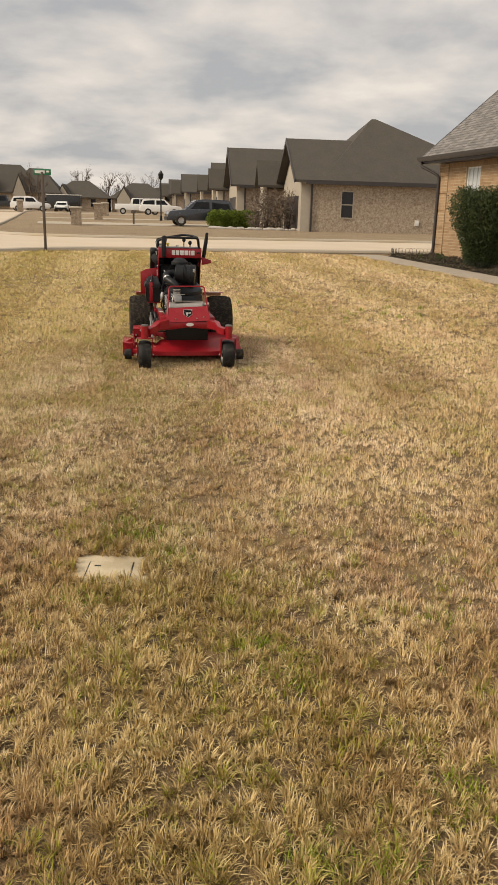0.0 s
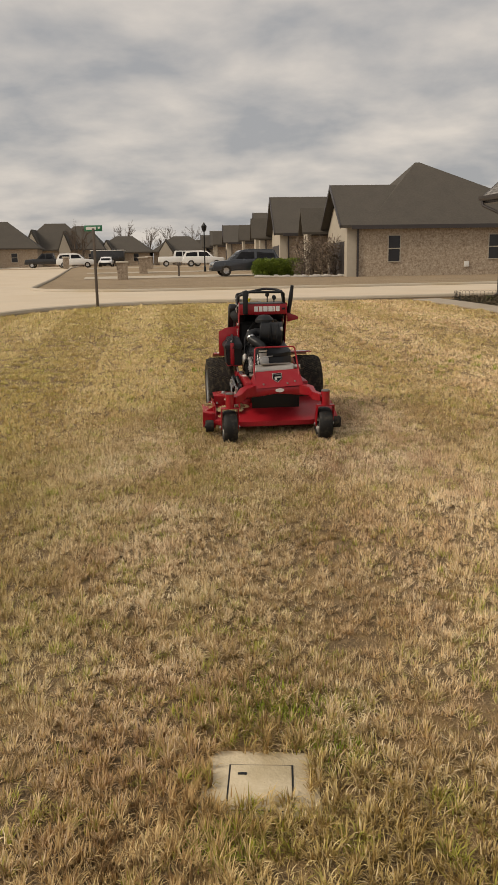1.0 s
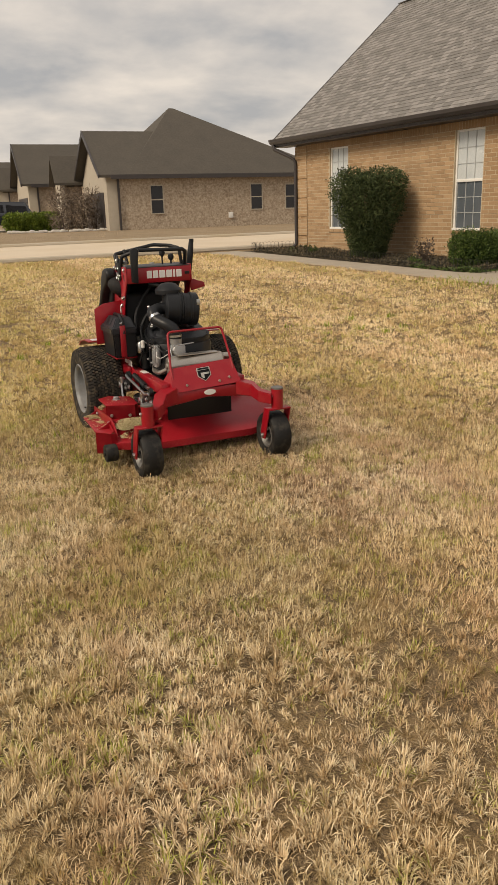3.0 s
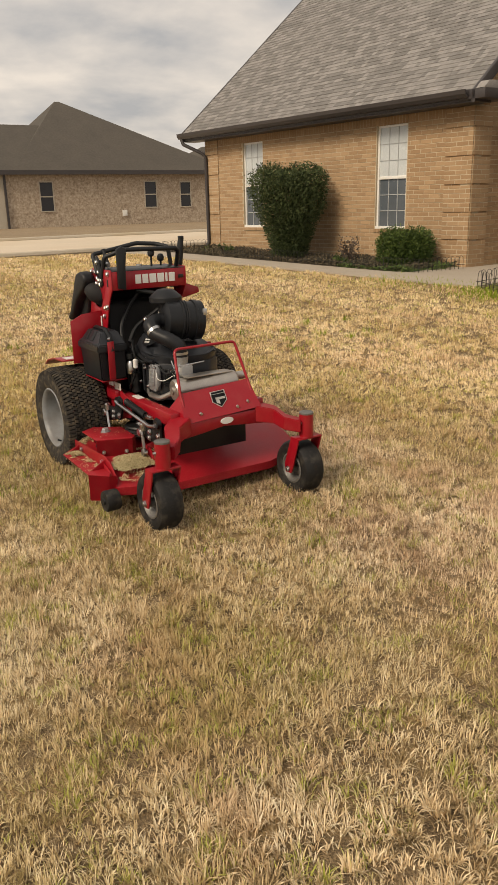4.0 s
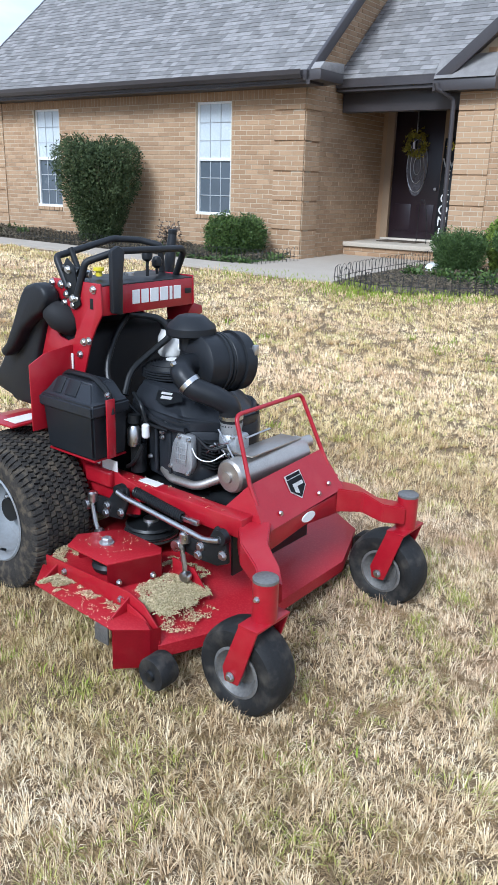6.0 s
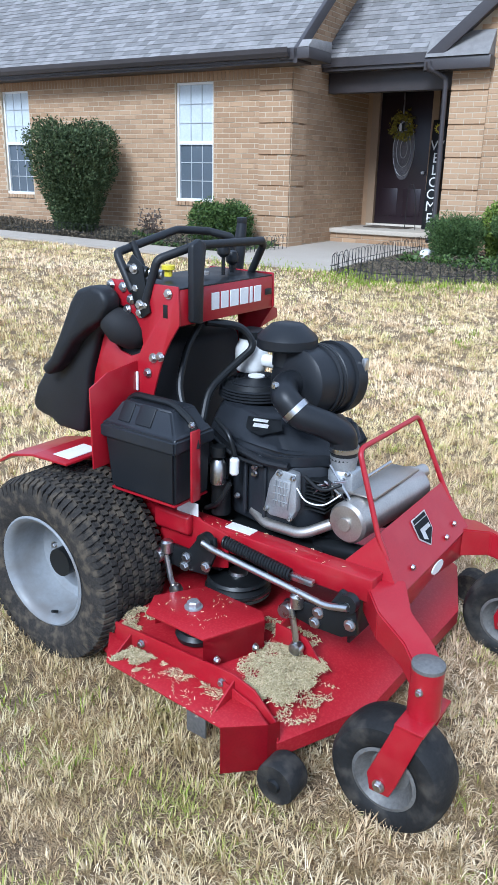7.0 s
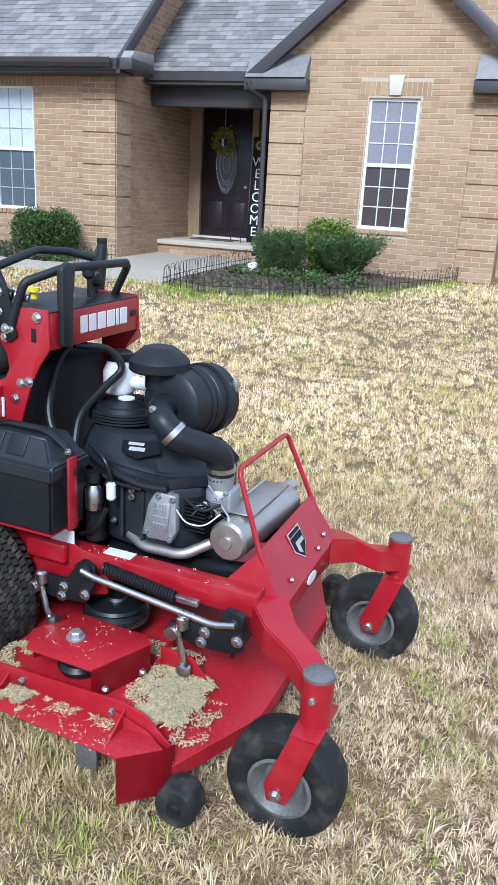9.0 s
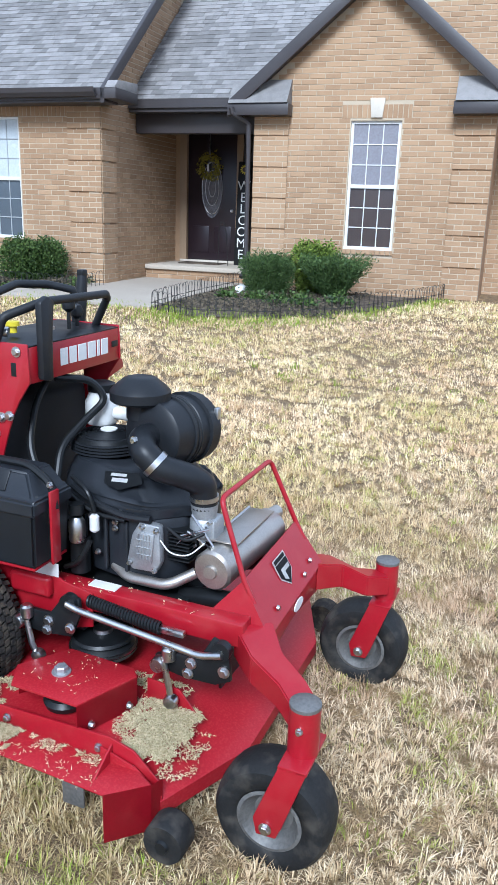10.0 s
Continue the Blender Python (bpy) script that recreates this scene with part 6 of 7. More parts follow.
    part("hanger", box(-0.006, 0.006, -0.01, 0.03, 0.18, 0.62), STEEL, w, "metal wreath hanger")


build_wreath()


def build_welcome():
    w = thing("porch_sign", HOUSE @ pose(3.98, 2.60, 0.48, -5, 0, 0), "tall black board with white lettering leaning by the door", "sign")
    part("board", box(-0.13, 0.13, 0.0, 0.02, 0.0, 1.95, 0.004), BLACKSTEEL, w)
    for i, ch in enumerate("WELCOME"):
        cu = bpy.data.curves.new("letter", "FONT")
        cu.body, cu.size, cu.extrude, cu.align_x = ch, 0.25, 0.002, "CENTER"
        cu.materials.append(DECAL)
        ob = new("letter", cu)
        ob.parent = w
        ob.matrix_basis = pose(0, -0.004, 1.42 - i * 0.215, 90, 0, 0)
    bm = bmesh.new()
    for k in range(12):
        t = 6.283 * k / 12
        d = Vector((math.cos(t), 0, math.sin(t)))
        n = Vector((-d.z, 0, d.x)) * 0.025
        c = Vector((0, -0.012, 1.80))
        bm.faces.new([bm.verts.new(p) for p in (c + d * 0.04 - n, c + d * 0.10, c + d * 0.04 + n)])
    part("sunflower_petals", bm, YELLOW, w, smooth=0)
    part("sunflower_heart", lathe([(0.045, -0.012), (0.045, -0.02)], (0, 0, 1.80), "y", 20), TWIG, w)


build_welcome()
mat_ob = thing("door_mat", HOUSE @ pose(3.2, 2.55, 0.482), "dark woven doormat before the door", "doormat")
part("mat", box(-0.42, 0.42, -0.25, 0.28, 0.0, 0.015, 0.004), MULCH, mat_ob)
hook = thing("shepherd_hook", HOUSE @ pose(3.72, 2.3, 0.48), "thin black wire plant stand on the porch", "plant stand")
for dx in (-0.08, 0.08):
    part("wire_leg", tube(smooth_path([(dx * 1.3, 0.05, 0.0), (dx, 0, 0.6), (dx * 0.4, -0.04, 0.82), (0, -0.02, 0.80)], 4), 0.008, 6), WIRE, hook)

# downpipes
part("downpipe", tube(smooth_path([(-6.55, -0.5, 3.16), (-6.50, -0.48, 3.02), (-6.08, -0.07, 2.74), (-6.08, -0.06, 0.5), (-6.1, -0.25, 0.36)], 3, 0.2), 0.045, 10), FASCIA, house, "dark downpipe")
part("downpipe", tube(smooth_path([(4.38, 0.80, 3.14), (4.40, 0.82, 3.05), (4.62, 1.02, 2.92), (4.64, 1.03, 0.55), (4.62, 0.85, 0.4)], 3, 0.2), 0.04, 10), FASCIA, house, "dark downpipe")


# ---- border fences ----
def hoop_mesh():
    pts = [(-0.06, 0, 0), (-0.06, 0, 0.20)] + [(0.06 * math.cos(3.1416 - 3.1416 * i / 6), 0, 0.20 + 0.06 * math.sin(3.1416 * i / 6)) for i in range(1, 6)] + [(0.06, 0, 0.20), (0.06, 0, 0)]
    bm = tube(pts, 0.0034, 5)
    tube([(-0.1, 0.004, 0.10), (0.1, 0.004, 0.10)], 0.0035, 4, bm)
    return mesh_of("hoop", bm, WIRE)


HOOP = hoop_mesh()


def border(pts, label):
    f = thing("border_fence", Matrix(), label, "garden fence")
    for (s0, k0), (s1, k1) in zip(pts, pts[1:]):
        a, b = HOUSE @ Vector((s0, k0, 0)), HOUSE @ Vector((s1, k1, 0))
        n = max(1, int((b - a).length / 0.105))
        for i in range(n):
            p = a.lerp(b, (i + 0.5) / n)
            ob = new("hoop", HOOP)
            ob.parent = f
            ob.matrix_basis = pose(p.x, p.y, ground_z(p.x, p.y) + 0.01, rng.uniform(-6, 6), rng.uniform(-3, 3), math.degrees(math.atan2(b.y - a.y, b.x - a.x)))


border([(4.48, 1.1), (4.48, -2.45), (5.2, -2.75), (6.1, -2.45), (7.0, -1.65), (7.75, -0.1), (8.3, 1.9)], "low black wire hoop edging round the porch bed")
border([(-6.3, 0.1), (-6.6, -1.2), (-5.6, -1.5)], "low black wire hoop edging at the house corner")
border([(-3.6, -1.42), (2.45, -1.42), (2.55, -0.3)], "low black wire hoop edging along the front bed")


# ---- shrubs ----
def shrub(at, profile, n, leaf, mat, label, seed, slim=1.0, name="shrub", squash=1.0, lift=0.5):
    """Leaves in a shell round stems. profile: (height, radius) pairs from the ground up."""
    r = random.Random(seed)
    p = Vector(at)
    sh = thing(name, Matrix.Translation(p), label, "shrub")
    zs, rs = [q[0] for q in profile], [q[1] for q in profile]
    V, F = [], []
    lob = [(r.uniform(0, 6.28), r.uniform(0.03, 0.12), r.randint(2, 6)) for _ in range(5)]
    top = zs[-1]
    for _ in range(n):
        z = r.uniform(zs[0], top)
        a = r.uniform(0, 6.283)
        R = float(np.interp(z, zs, rs)) * (1 + sum(w * math.sin(k * a + ph + 3 * z) for ph, w, k in lob) * 0.5)
        R *= 1 + 0.06 * math.sin(9 * a + 7 * z + seed) * math.sin(13 * z - 5 * a)
        if r.random() < 0.04:
            R *= r.uniform(1.02, 1.16)
        q = r.random() ** 0.28 if r.random() < 0.75 else r.random() ** 0.5
        c = Vector((R * q * math.cos(a), R * q * math.sin(a) * squash, z + (0.05 * math.sin(4 * a + seed) + 0.03 * math.sin(9 * a)) * z / top + r.uniform(-0.04, 0.04)))
        out = Vector((math.cos(a), math.sin(a), lift + r.uniform(-0.7, 0.9)))
        d = (out + Vector((r.gauss(0, 0.6), r.gauss(0, 0.6), r.gauss(0, 0.6)))).normalized()
        s = d.orthogonal().normalized()
        s.rotate(Matrix.Rotation(r.uniform(0, 6.283), 3, d))
        ln, w = leaf * r.uniform(0.7, 1.4), leaf * r.uniform(0.22, 0.38) * slim
        i = len(V)
        V += [c, c + d * ln * 0.5 + s * w, c + d * ln, c + d * ln * 0.5 - s * w]
        F.append((i, i + 1, i + 2, i + 3))
    # shaded leaves within
    for _ in range(n // 3):
        z, a = r.uniform(zs[0], top * 0.95), r.uniform(0, 6.283)
        q = float(np.interp(z, zs, rs)) * r.uniform(0.15, 0.72)
        c = Vector((q * math.cos(a), q * math.sin(a) * squash, z))
        d = Vector((r.gauss(0, 1), r.gauss(0, 1), r.gauss(0, 1))).normalized()
        s = d.orthogonal().normalized()
        ln, w = leaf * r.uniform(1.4, 2.2), leaf * r.uniform(0.5, 0.8) * min(1.0, slim * 1.2)
        i = len(V)
        V += [c, c + d * ln * 0.5 + s * w, c + d * ln, c + d * ln * 0.5 - s * w]
        F.append((i, i + 1, i + 2, i + 3))
    me = bpy.data.meshes.new("foliage")
    me.from_pydata([tuple(v) for v in V], [], F)
    me.materials.append(mat)
    ob = new("foliage", me)
    ob.parent = sh
    bm = bmesh.new()
    for _ in range(9):
        a = r.uniform(0, 6.283)
        R0, R1 = rs[0] * 0.3, float(np.interp(top * 0.7, zs, rs)) * 0.6
        rings(bm, [(R0 * math.cos(a), R0 * math.sin(a), -0.05), (R0 * 1.5 * math.cos(a + 0.2), R0 * 1.5 * math.sin(a + 0.2), top * 0.35), (R1 * math.cos(a + 0.3), R1 * math.sin(a + 0.3), top * 0.75)], [0.02, 0.015, 0.006], 6)
    part("stem", bm, TWIG, sh)
    return sh


def at_house(s, k):
    p = HOUSE @ Vector((s, k, 0))
    return (p.x, p.y, ground_z(p.x, p.y))


shrub(at_house(-1.70, -0.92), [(0.10, 0.34), (0.45, 0.44), (0.8, 0.58), (1.1, 0.80), (1.6, 0.90), (1.85, 0.82), (1.99, 0.60)], 24000, 0.045, LEAF, "clipped dark evergreen shrub, wide at the top, by the window", 1)
shrub(at_house(1.45, -0.68), [(0.05, 0.42), (0.25, 0.54), (0.5, 0.55), (0.66, 0.48), (0.72, 0.3)], 9500, 0.04, LEAF2, "low rounded clipped evergreen shrub under the window", 2)
shrub(at_house(5.32, 0.15), [(0.05, 0.26), (0.2, 0.37), (0.5, 0.44), (0.58, 0.40), (0.62, 0.2)], 11000, 0.045, LEAF4, "dense fine-leaved green shrub in the porch bed", 5, 0.5, lift=1.0)
shrub(at_house(6.42, 0.1), [(0.03, 0.12), (0.2, 0.28), (0.42, 0.48), (0.56, 0.58), (0.64, 0.5)], 11000, 0.05, LEAF4, "fine-leaved green shrub spreading upward in the porch bed", 6, 0.5, lift=1.1)
shrub(at_house(5.98, 0.55), [(0.05, 0.22), (0.4, 0.38), (0.7, 0.36), (0.82, 0.22)], 4500, 0.05, LEAF3, "bright green shrub in the porch bed", 7)
shrub(at_house(-0.15, -0.6), [(0.02, 0.12), (0.25, 0.22), (0.5, 0.20)], 260, 0.05, TWIG, "sparse dry brown plant against the wall", 9)
for i in range(26):
    s_, k_ = rng.uniform(-5.5, 1.9), rng.uniform(-1.35, -0.2)
    if i % 3 == 0:
        shrub(at_house(s_, k_), [(0.0, 0.10), (0.08, 0.14), (0.14, 0.08)], 120, 0.05, LEAF2, "small green weed clump in the mulch", 20 + i, name="weed")
for i in range(8):
    shrub(at_house(rng.uniform(4.7, 6.8), rng.uniform(-2.1, -0.6)), [(0.0, 0.14), (0.08, 0.18), (0.13, 0.10)], 160, 0.05, LEAF2, "small green weed clump in the mulch", 60 + i, name="weed")
stone = thing("garden_stone", Matrix.Translation(Vector(at_house(4.9, 0.1))), "white painted garden ornament stone", "stone")
part("stone", prism([(-0.14, 0.0), (0.12, 0.0), (0.16, 0.08), (0.05, 0.15), (-0.1, 0.12)], -0.08, 0.08, "y", 0.03, seg=3), WHITE, stone)

# ---- valve box in the lawn ----
vz = ground_z(-0.63, 3.27) + 0.004
BOXMAT = make("soiled_box_concrete", (0.64, 0.55, 0.40), (0.50, 0.42, 0.29), 0.95, scale=12, fine=90, bump=0.4, third=(0.46, 0.38, 0.25), third_scale=5)
vb = thing("valve_box", pose(-0.635, 3.27, vz, 0, 0, 1), "sunken concrete water meter box with a small lid", "meter box")
part("collar", prism([(-0.19, -0.13), (-0.15, -0.15), (0.16, -0.15), (0.19, -0.12), (0.185, 0.13), (0.15, 0.165), (-0.14, 0.17), (-0.185, 0.13)], -0.06, 0.0, "z", 0.006), BOXMAT, vb, "worn concrete collar")
part("lid_gap", box(-0.106, 0.106, -0.13, 0.092, -0.004, 0.0015), BLACKSTEEL, vb, smooth=0)
lid_ob = part("lid", box(-0.1, 0.1, -0.128, 0.086, -0.004, 0.005, 0.002), BOXMAT, vb, "concrete lid")
part("finger_slot", box(-0.075, -0.045, 0.035, 0.046, 0.004, 0.0065), BLACKSTEEL, lid_ob, smooth=0)

# ---- street furniture ----
GREEN = make("green_sign_enamel", (0.012, 0.17, 0.085), (0.010, 0.14, 0.07), 0.4, scale=5, fine=40, bump=0.0)
POST = make("weathered_steel_post", (0.11, 0.085, 0.065), (0.07, 0.055, 0.045), 0.7, scale=8, fine=60, bump=0.1)


def lift_at(x, y):
    return pose(x, y, ground_z(x, y))


ss = thing("street_sign", lift_at(-6.05, 23.0), "green street name sign on a thin brown post", "street sign")
part("post", box(-0.035, 0.035, -0.03, 0.03, -0.2, 2.18, 0.006), POST, ss)
bl = part("blade", box(-0.25, 0.25, -0.012, 0.012, 2.1, 2.26, 0.004), GREEN, ss, "green name blade")
part("lettering_bar", box(-0.20, 0.08, -0.016, -0.012, 2.14, 2.22), DECAL, bl, "pale lettering bar", 0)
part("lettering_bar", box(0.13, 0.2, -0.016, -0.012, 2.17, 2.22), DECAL, bl, "pale lettering bar", 0)

lamp = thing("street_lamp", lift_at(-8.2, 70), "black street lamp post with a lantern head", "street lamp")
part("pole", lathe([(0.12, 0), (0.1, 0.3), (0.06, 0.5), (0.05, 3.3), (0.07, 3.35)], (0, 0, 0), "z", 12), BLACKSTEEL, lamp)
part("lantern", lathe([(0.08, 3.35), (0.2, 3.55), (0.24, 3.85), (0.12, 4.0), (0.03, 4.15)], (0, 0, 0), "z", 8), BLACKSTEEL, lamp, "black lantern head")


def mailbox(x, y, h, label):
    m = thing("brick_mailbox", lift_at(x, y) @ pose(0, 0, 0, 0, 0, 14), label, "mailbox", "brick mailboxes along the street")
    pil = part("pillar", box(-0.33, 0.33, -0.33, 0.33, -0.2, h), BRICK_FAR, m, smooth=0)
    part("cap", box(-0.4, 0.4, -0.4, 0.4, h, h + 0.12, 0.03), STONE, m)
    part("letter_door", box(-0.36, -0.33, -0.14, 0.14, h - 0.45, h - 0.15, 0.01), BLACKSTEEL, m)


mailbox(-11.6, 52, 1.05, "brick mailbox pillar with a stone cap by the kerb")
mailbox(-12.9, 66, 1.25, "brick mailbox pillar with a stone cap by the kerb")
mailbox(-26.3, 90, 1.2, "brick mailbox pillar with a stone cap by the kerb")
mailbox(-15.3, 82, 1.2, "brick mailbox pillar with a stone cap by the kerb")
bx = thing("post_mailbox", lift_at(-8.7, 57.5), "small dark mailbox on a wooden post", "mailbox")
part("post", box(-0.06, 0.06, -0.06, 0.06, -0.1, 0.75), POST, bx, smooth=0)
part("letter_box", prism([(-0.12, 0.75), (0.12, 0.75), (0.12, 0.9), (0.07, 0.98), (-0.07, 0.98), (-0.12, 0.9)], -0.25, 0.25, "y", 0.01), POST, bx)

# ---- vehicles ----
CARWHITE = make("white_car_paint", (0.78, 0.78, 0.77), (0.74, 0.74, 0.73), 0.25, scale=2, fine=30, bump=0.0, coat=0.6)
CARGREY = make("dark_slate_car_paint", (0.035, 0.042, 0.055), (0.028, 0.033, 0.043), 0.25, scale=2, fine=30, bump=0.0, coat=0.7)
CARBLACK = make("black_car_paint", (0.015, 0.015, 0.017), (0.012, 0.012, 0.013), 0.3, scale=2, fine=30, bump=0.0, coat=0.5)
HEADLIGHT = make("clear_headlight", (0.6, 0.6, 0.6), (0.5, 0.5, 0.5), 0.1, scale=6, fine=30, bump=0.0)
SHAPES = {
    "suv": ([(-2.4, 0.35), (-2.42, 0.75), (-2.3, 0.98), (-1.3, 1.08), (-0.75, 1.15), (2.25, 1.15), (2.4, 0.9), (2.38, 0.38)], [(-1.15, 1.1), (-0.45, 1.72), (0.2, 1.82), (1.95, 1.78), (2.3, 1.12)]),
    "pickup": ([(-2.8, 0.45), (-2.82, 0.85), (-2.7, 1.08), (-1.5, 1.15), (0.9, 1.18), (2.8, 1.16), (2.82, 0.5)], [(-1.3, 1.14), (-0.6, 1.84), (0.8, 1.86), (1.0, 1.16)]),
    "sedan": ([(-2.3, 0.3), (-2.32, 0.62), (-2.1, 0.8), (-1.1, 0.92), (1.7, 0.96), (2.3, 0.88), (2.3, 0.32)], [(-1.05, 0.9), (-0.3, 1.38), (0.8, 1.42), (1.7, 0.94)]),
}


def car(kind, m, paint, label, category="car"):
    """Local x runs from nose to tail."""
    lower, upper = SHAPES[kind]
    c = thing("parked_" + ("car" if kind == "sedan" else kind), m, label, category)
    W = 0.92
    part("body", prism(lower, -W, W, "y", 0.07, seg=3), paint, c, smooth=50)
    bm = prism(upper, -W + 0.06, W - 0.06, "y", 0.0)
    for v in bm.verts:
        if v.co.z > 1.3:
            v.co.y *= 0.82
    bmesh.ops.bevel(bm, geom=bm.edges[:], offset=0.05, segments=2, affect="EDGES")
    cab = part("cabin", bm, paint, c, smooth=50)
    cx = sum(p[0] for p in upper) / len(upper)
    cz = sum(p[1] for p in upper) / len(upper) + 0.03
    for s in (-1, 1):
        for k, (f0, f1) in enumerate(((0.02, 0.47), (0.53, 0.98))):
            x0, x1 = upper[0][0] + 0.28, upper[-1][0] - 0.22
            za, zb = upper[0][1] + 0.05, upper[1][1] - 0.10
            p0, p1 = x0 + (x1 - x0) * f0, x0 + (x1 - x0) * f1
            lean0 = 0.42 if k == 0 else 0.0
            lean1 = 0.12 if k == 1 else 0.0
            y_lo, y_hi = s * (W - 0.055), s * ((W - 0.06) * 0.86)
            bm = bmesh.new()
            bm.faces.new([bm.verts.new(q) for q in ((p0, y_lo, za), (p1, y_lo, za), (p1 - lean1, y_hi, zb), (p0 + lean0, y_hi, zb))])
            bmesh.ops.solidify(bm, geom=bm.faces[:], thickness=0.03)
            part("side_window", bm, FARGLASS, cab, "dark side window", 0)
    bm = bmesh.new()
    (xa, za), (xb, zb) = upper[0], upper[1]
    bm.faces.new([bm.verts.new(q) for q in ((xa - 0.0, -0.72, za + 0.02), (xa - 0.0, 0.72, za + 0.02), (xb - 0.03, 0.62, zb - 0.03), (xb - 0.03, -0.62, zb - 0.03))])
    bmesh.ops.solidify(bm, geom=bm.faces[:], thickness=0.04)
    part("windscreen", bm, FARGLASS, cab, "dark windscreen", 0)
    for s in (-1, 1):
        for x in (lower[0][0] + 0.9, lower[-1][0] - 0.95):
            w = part("wheel", lathe([(0.2, -0.11), (0.33, -0.11), (0.36, -0.08), (0.36, 0.08), (0.33, 0.11), (0.2, 0.11)], (x, s * (W - 0.06), 0.36), "y", 24, close=True), RUBBER, c, "black tyre")
            part("rim", lathe([(0.22, s * 0.09), (0.2, s * 0.115), (0.05, s * 0.10)], (x, s * (W - 0.06), 0.36), "y", 16), STEEL, w, "silver rim")
        part("headlight", box(lower[1][0] - 0.01, lower[1][0] + 0.12, s * 0.72 - 0.13, s * 0.72 + 0.13, lower[1][1] - 0.02, lower[1][1] + 0.12, 0.02), HEADLIGHT, c, "clear headlight")
    part("bumper", box(lower[0][0] - 0.06, lower[0][0] + 0.1, -0.85, 0.85, lower[0][1], lower[0][1] + 0.25, 0.04), BLACKSTEEL, c)
    return c


def drive(x, y, turn, dz=0.02):
    return pose(x, y, ground_z(x, y) + dz, 0, 0, turn)


car("suv", drive(-3.9, 57, 14), CARGREY, "dark slate sport utility car parked on the drive", "car")
car("suv", drive(-10.9, 92.5, 190), CARWHITE, "white sport utility car parked on a drive", "car")
car("pickup", drive(-13.9, 96, 190), CARWHITE, "white pickup truck parked behind the white car", "truck")
car("suv", drive(-28.2, 101, 190), CARWHITE, "white sport utility car parked across the street", "car")
car("sedan", drive(-27.6, 115, 98), CARWHITE, "small white car parked facing down the street", "car")
car("pickup", drive(-32.5, 103, 10), CARBLACK, "black pickup truck parked by distant brick houses", "truck")
tr = thing("cargo_trailer", drive(-30.0, 126, 6), "long dark enclosed trailer with a white roof edge", "trailer")
part("trailer_body", box(-2.6, 2.6, 0, 2.2, 0.45, 2.4, 0.03), CARBLACK, tr)
part("trailer_roof", box(-2.7, 2.7, -0.05, 2.25, 2.4, 2.52, 0.02), WHITE, tr)
for x in (-0.5, 0.5):
    part("wheel", lathe([(0.1, -0.1), (0.35, -0.1), (0.35, 0.1), (0.1, 0.1)], (x, 0.0, 0.36), "y", 18), RUBBER, tr)

# drives and lawn strips before the neighbours
def drive_slab(a0, a1, b0, b1, label="pale concrete driveway slab"):
    bm = bmesh.new()
    n = 6
    for i in range(n):
        p, q = a0 + (a1 - a0) * i / n, a0 + (a1 - a0) * (i + 1) / n
        bm.faces.new([bm.verts.new(at_block(*c) + Vector((0, 0, 0.02))) for c in ((p, b0), (q, b0), (q, b1), (p, b1))])
    tagged(new("pavement", mesh_of("pavement", bm, CONCRETE, 0)), label, "driveway", kind="structure")


drive_slab(-1.2, 14.0, 55.0, 60.5)
drive_slab(-1.2, 14.0, 70.0, 73.0)
drive_slab(-1.2, 17.0, 90.0, 95.5)

# ---- planting and fence by the neighbours ----
BARE = make("winter_twig", (0.22, 0.17, 0.13), (0.12, 0.09, 0.07), 0.9, scale=4, fine=40, bump=0.0, island=0.6)
for i in range(3):
    p = at_block(10.9 + i * 1.1, 54.4)
    shrub((p.x, p.y, p.z), [(0.05, 0.6), (0.5, 0.75), (0.95, 0.65), (1.1, 0.4)], 2200, 0.11, LEAF3, "rounded green hedge shrub by the drive", 80 + i)
for i in range(4):
    p = at_block(13.0 + i * 0.75, 51.6 + 0.4 * (i % 2))
    shrub((p.x, p.y, p.z), [(0.05, 0.35), (0.8, 0.65), (1.6, 0.7), (2.1, 0.5), (2.4, 0.3)], 420, 0.34, BARE, "tall bare brown twiggy shrub by the house corner", 90 + i, 0.13)
STONEW = make("white_edging_stone", (0.62, 0.60, 0.56), (0.45, 0.43, 0.40), 0.9, scale=6, fine=30, bump=0.2)
for i in range(26):
    p = at_block(10.0 + i * 0.24, 50.6 + 1.6 * math.exp(-i / 9) + rng.uniform(-0.12, 0.12))
    e = new("edging_stone", None)
    e.matrix_world = Matrix.Translation(p)
    tagged(e, "pale edging stone of the neighbour's planting bed", "stone", "edging stones")
    w = rng.uniform(0.10, 0.2)
    part("stone", prism([(-w, 0), (w, 0), (w * 0.8, w * 0.8), (-w * 0.6, w * 0.9)], -w, w, "y", w * 0.25), STONEW, e)

wf = thing("wood_fence", pose(17.0, 57.5, ground_z(17, 57.5), 0, 0, 10), "weathered grey wooden privacy fence between houses", "fence")
GREYWOOD = make("weathered_grey_wood", (0.22, 0.19, 0.17), (0.14, 0.12, 0.11), 0.9, scale=5, fine=60, bump=0.3, rand=0.6)
bm = box(0.0, 0.145, 0, 0.025, -0.1, 1.95, 0.0)
PLANK = mesh_of("plank", bm, GREYWOOD, 0)
for i in range(50):
    ob = new("plank", PLANK)
    ob.parent = wf
    ob.matrix_basis = pose(i * 0.155, 0, rng.uniform(-0.02, 0.02))
for z in (0.4, 1.5):
    part("rail", box(0, 7.75, 0.026, 0.07, z, z + 0.09), GREYWOOD, wf, smooth=0)
vent = part("meter_box", box(7.6, 7.9, -0.09, 0.0, 0.5, 0.85, 0.02), WHITE, [o for o in bpy.data.objects if o.name.startswith("house") and o.parent is None][1], "small white utility box")


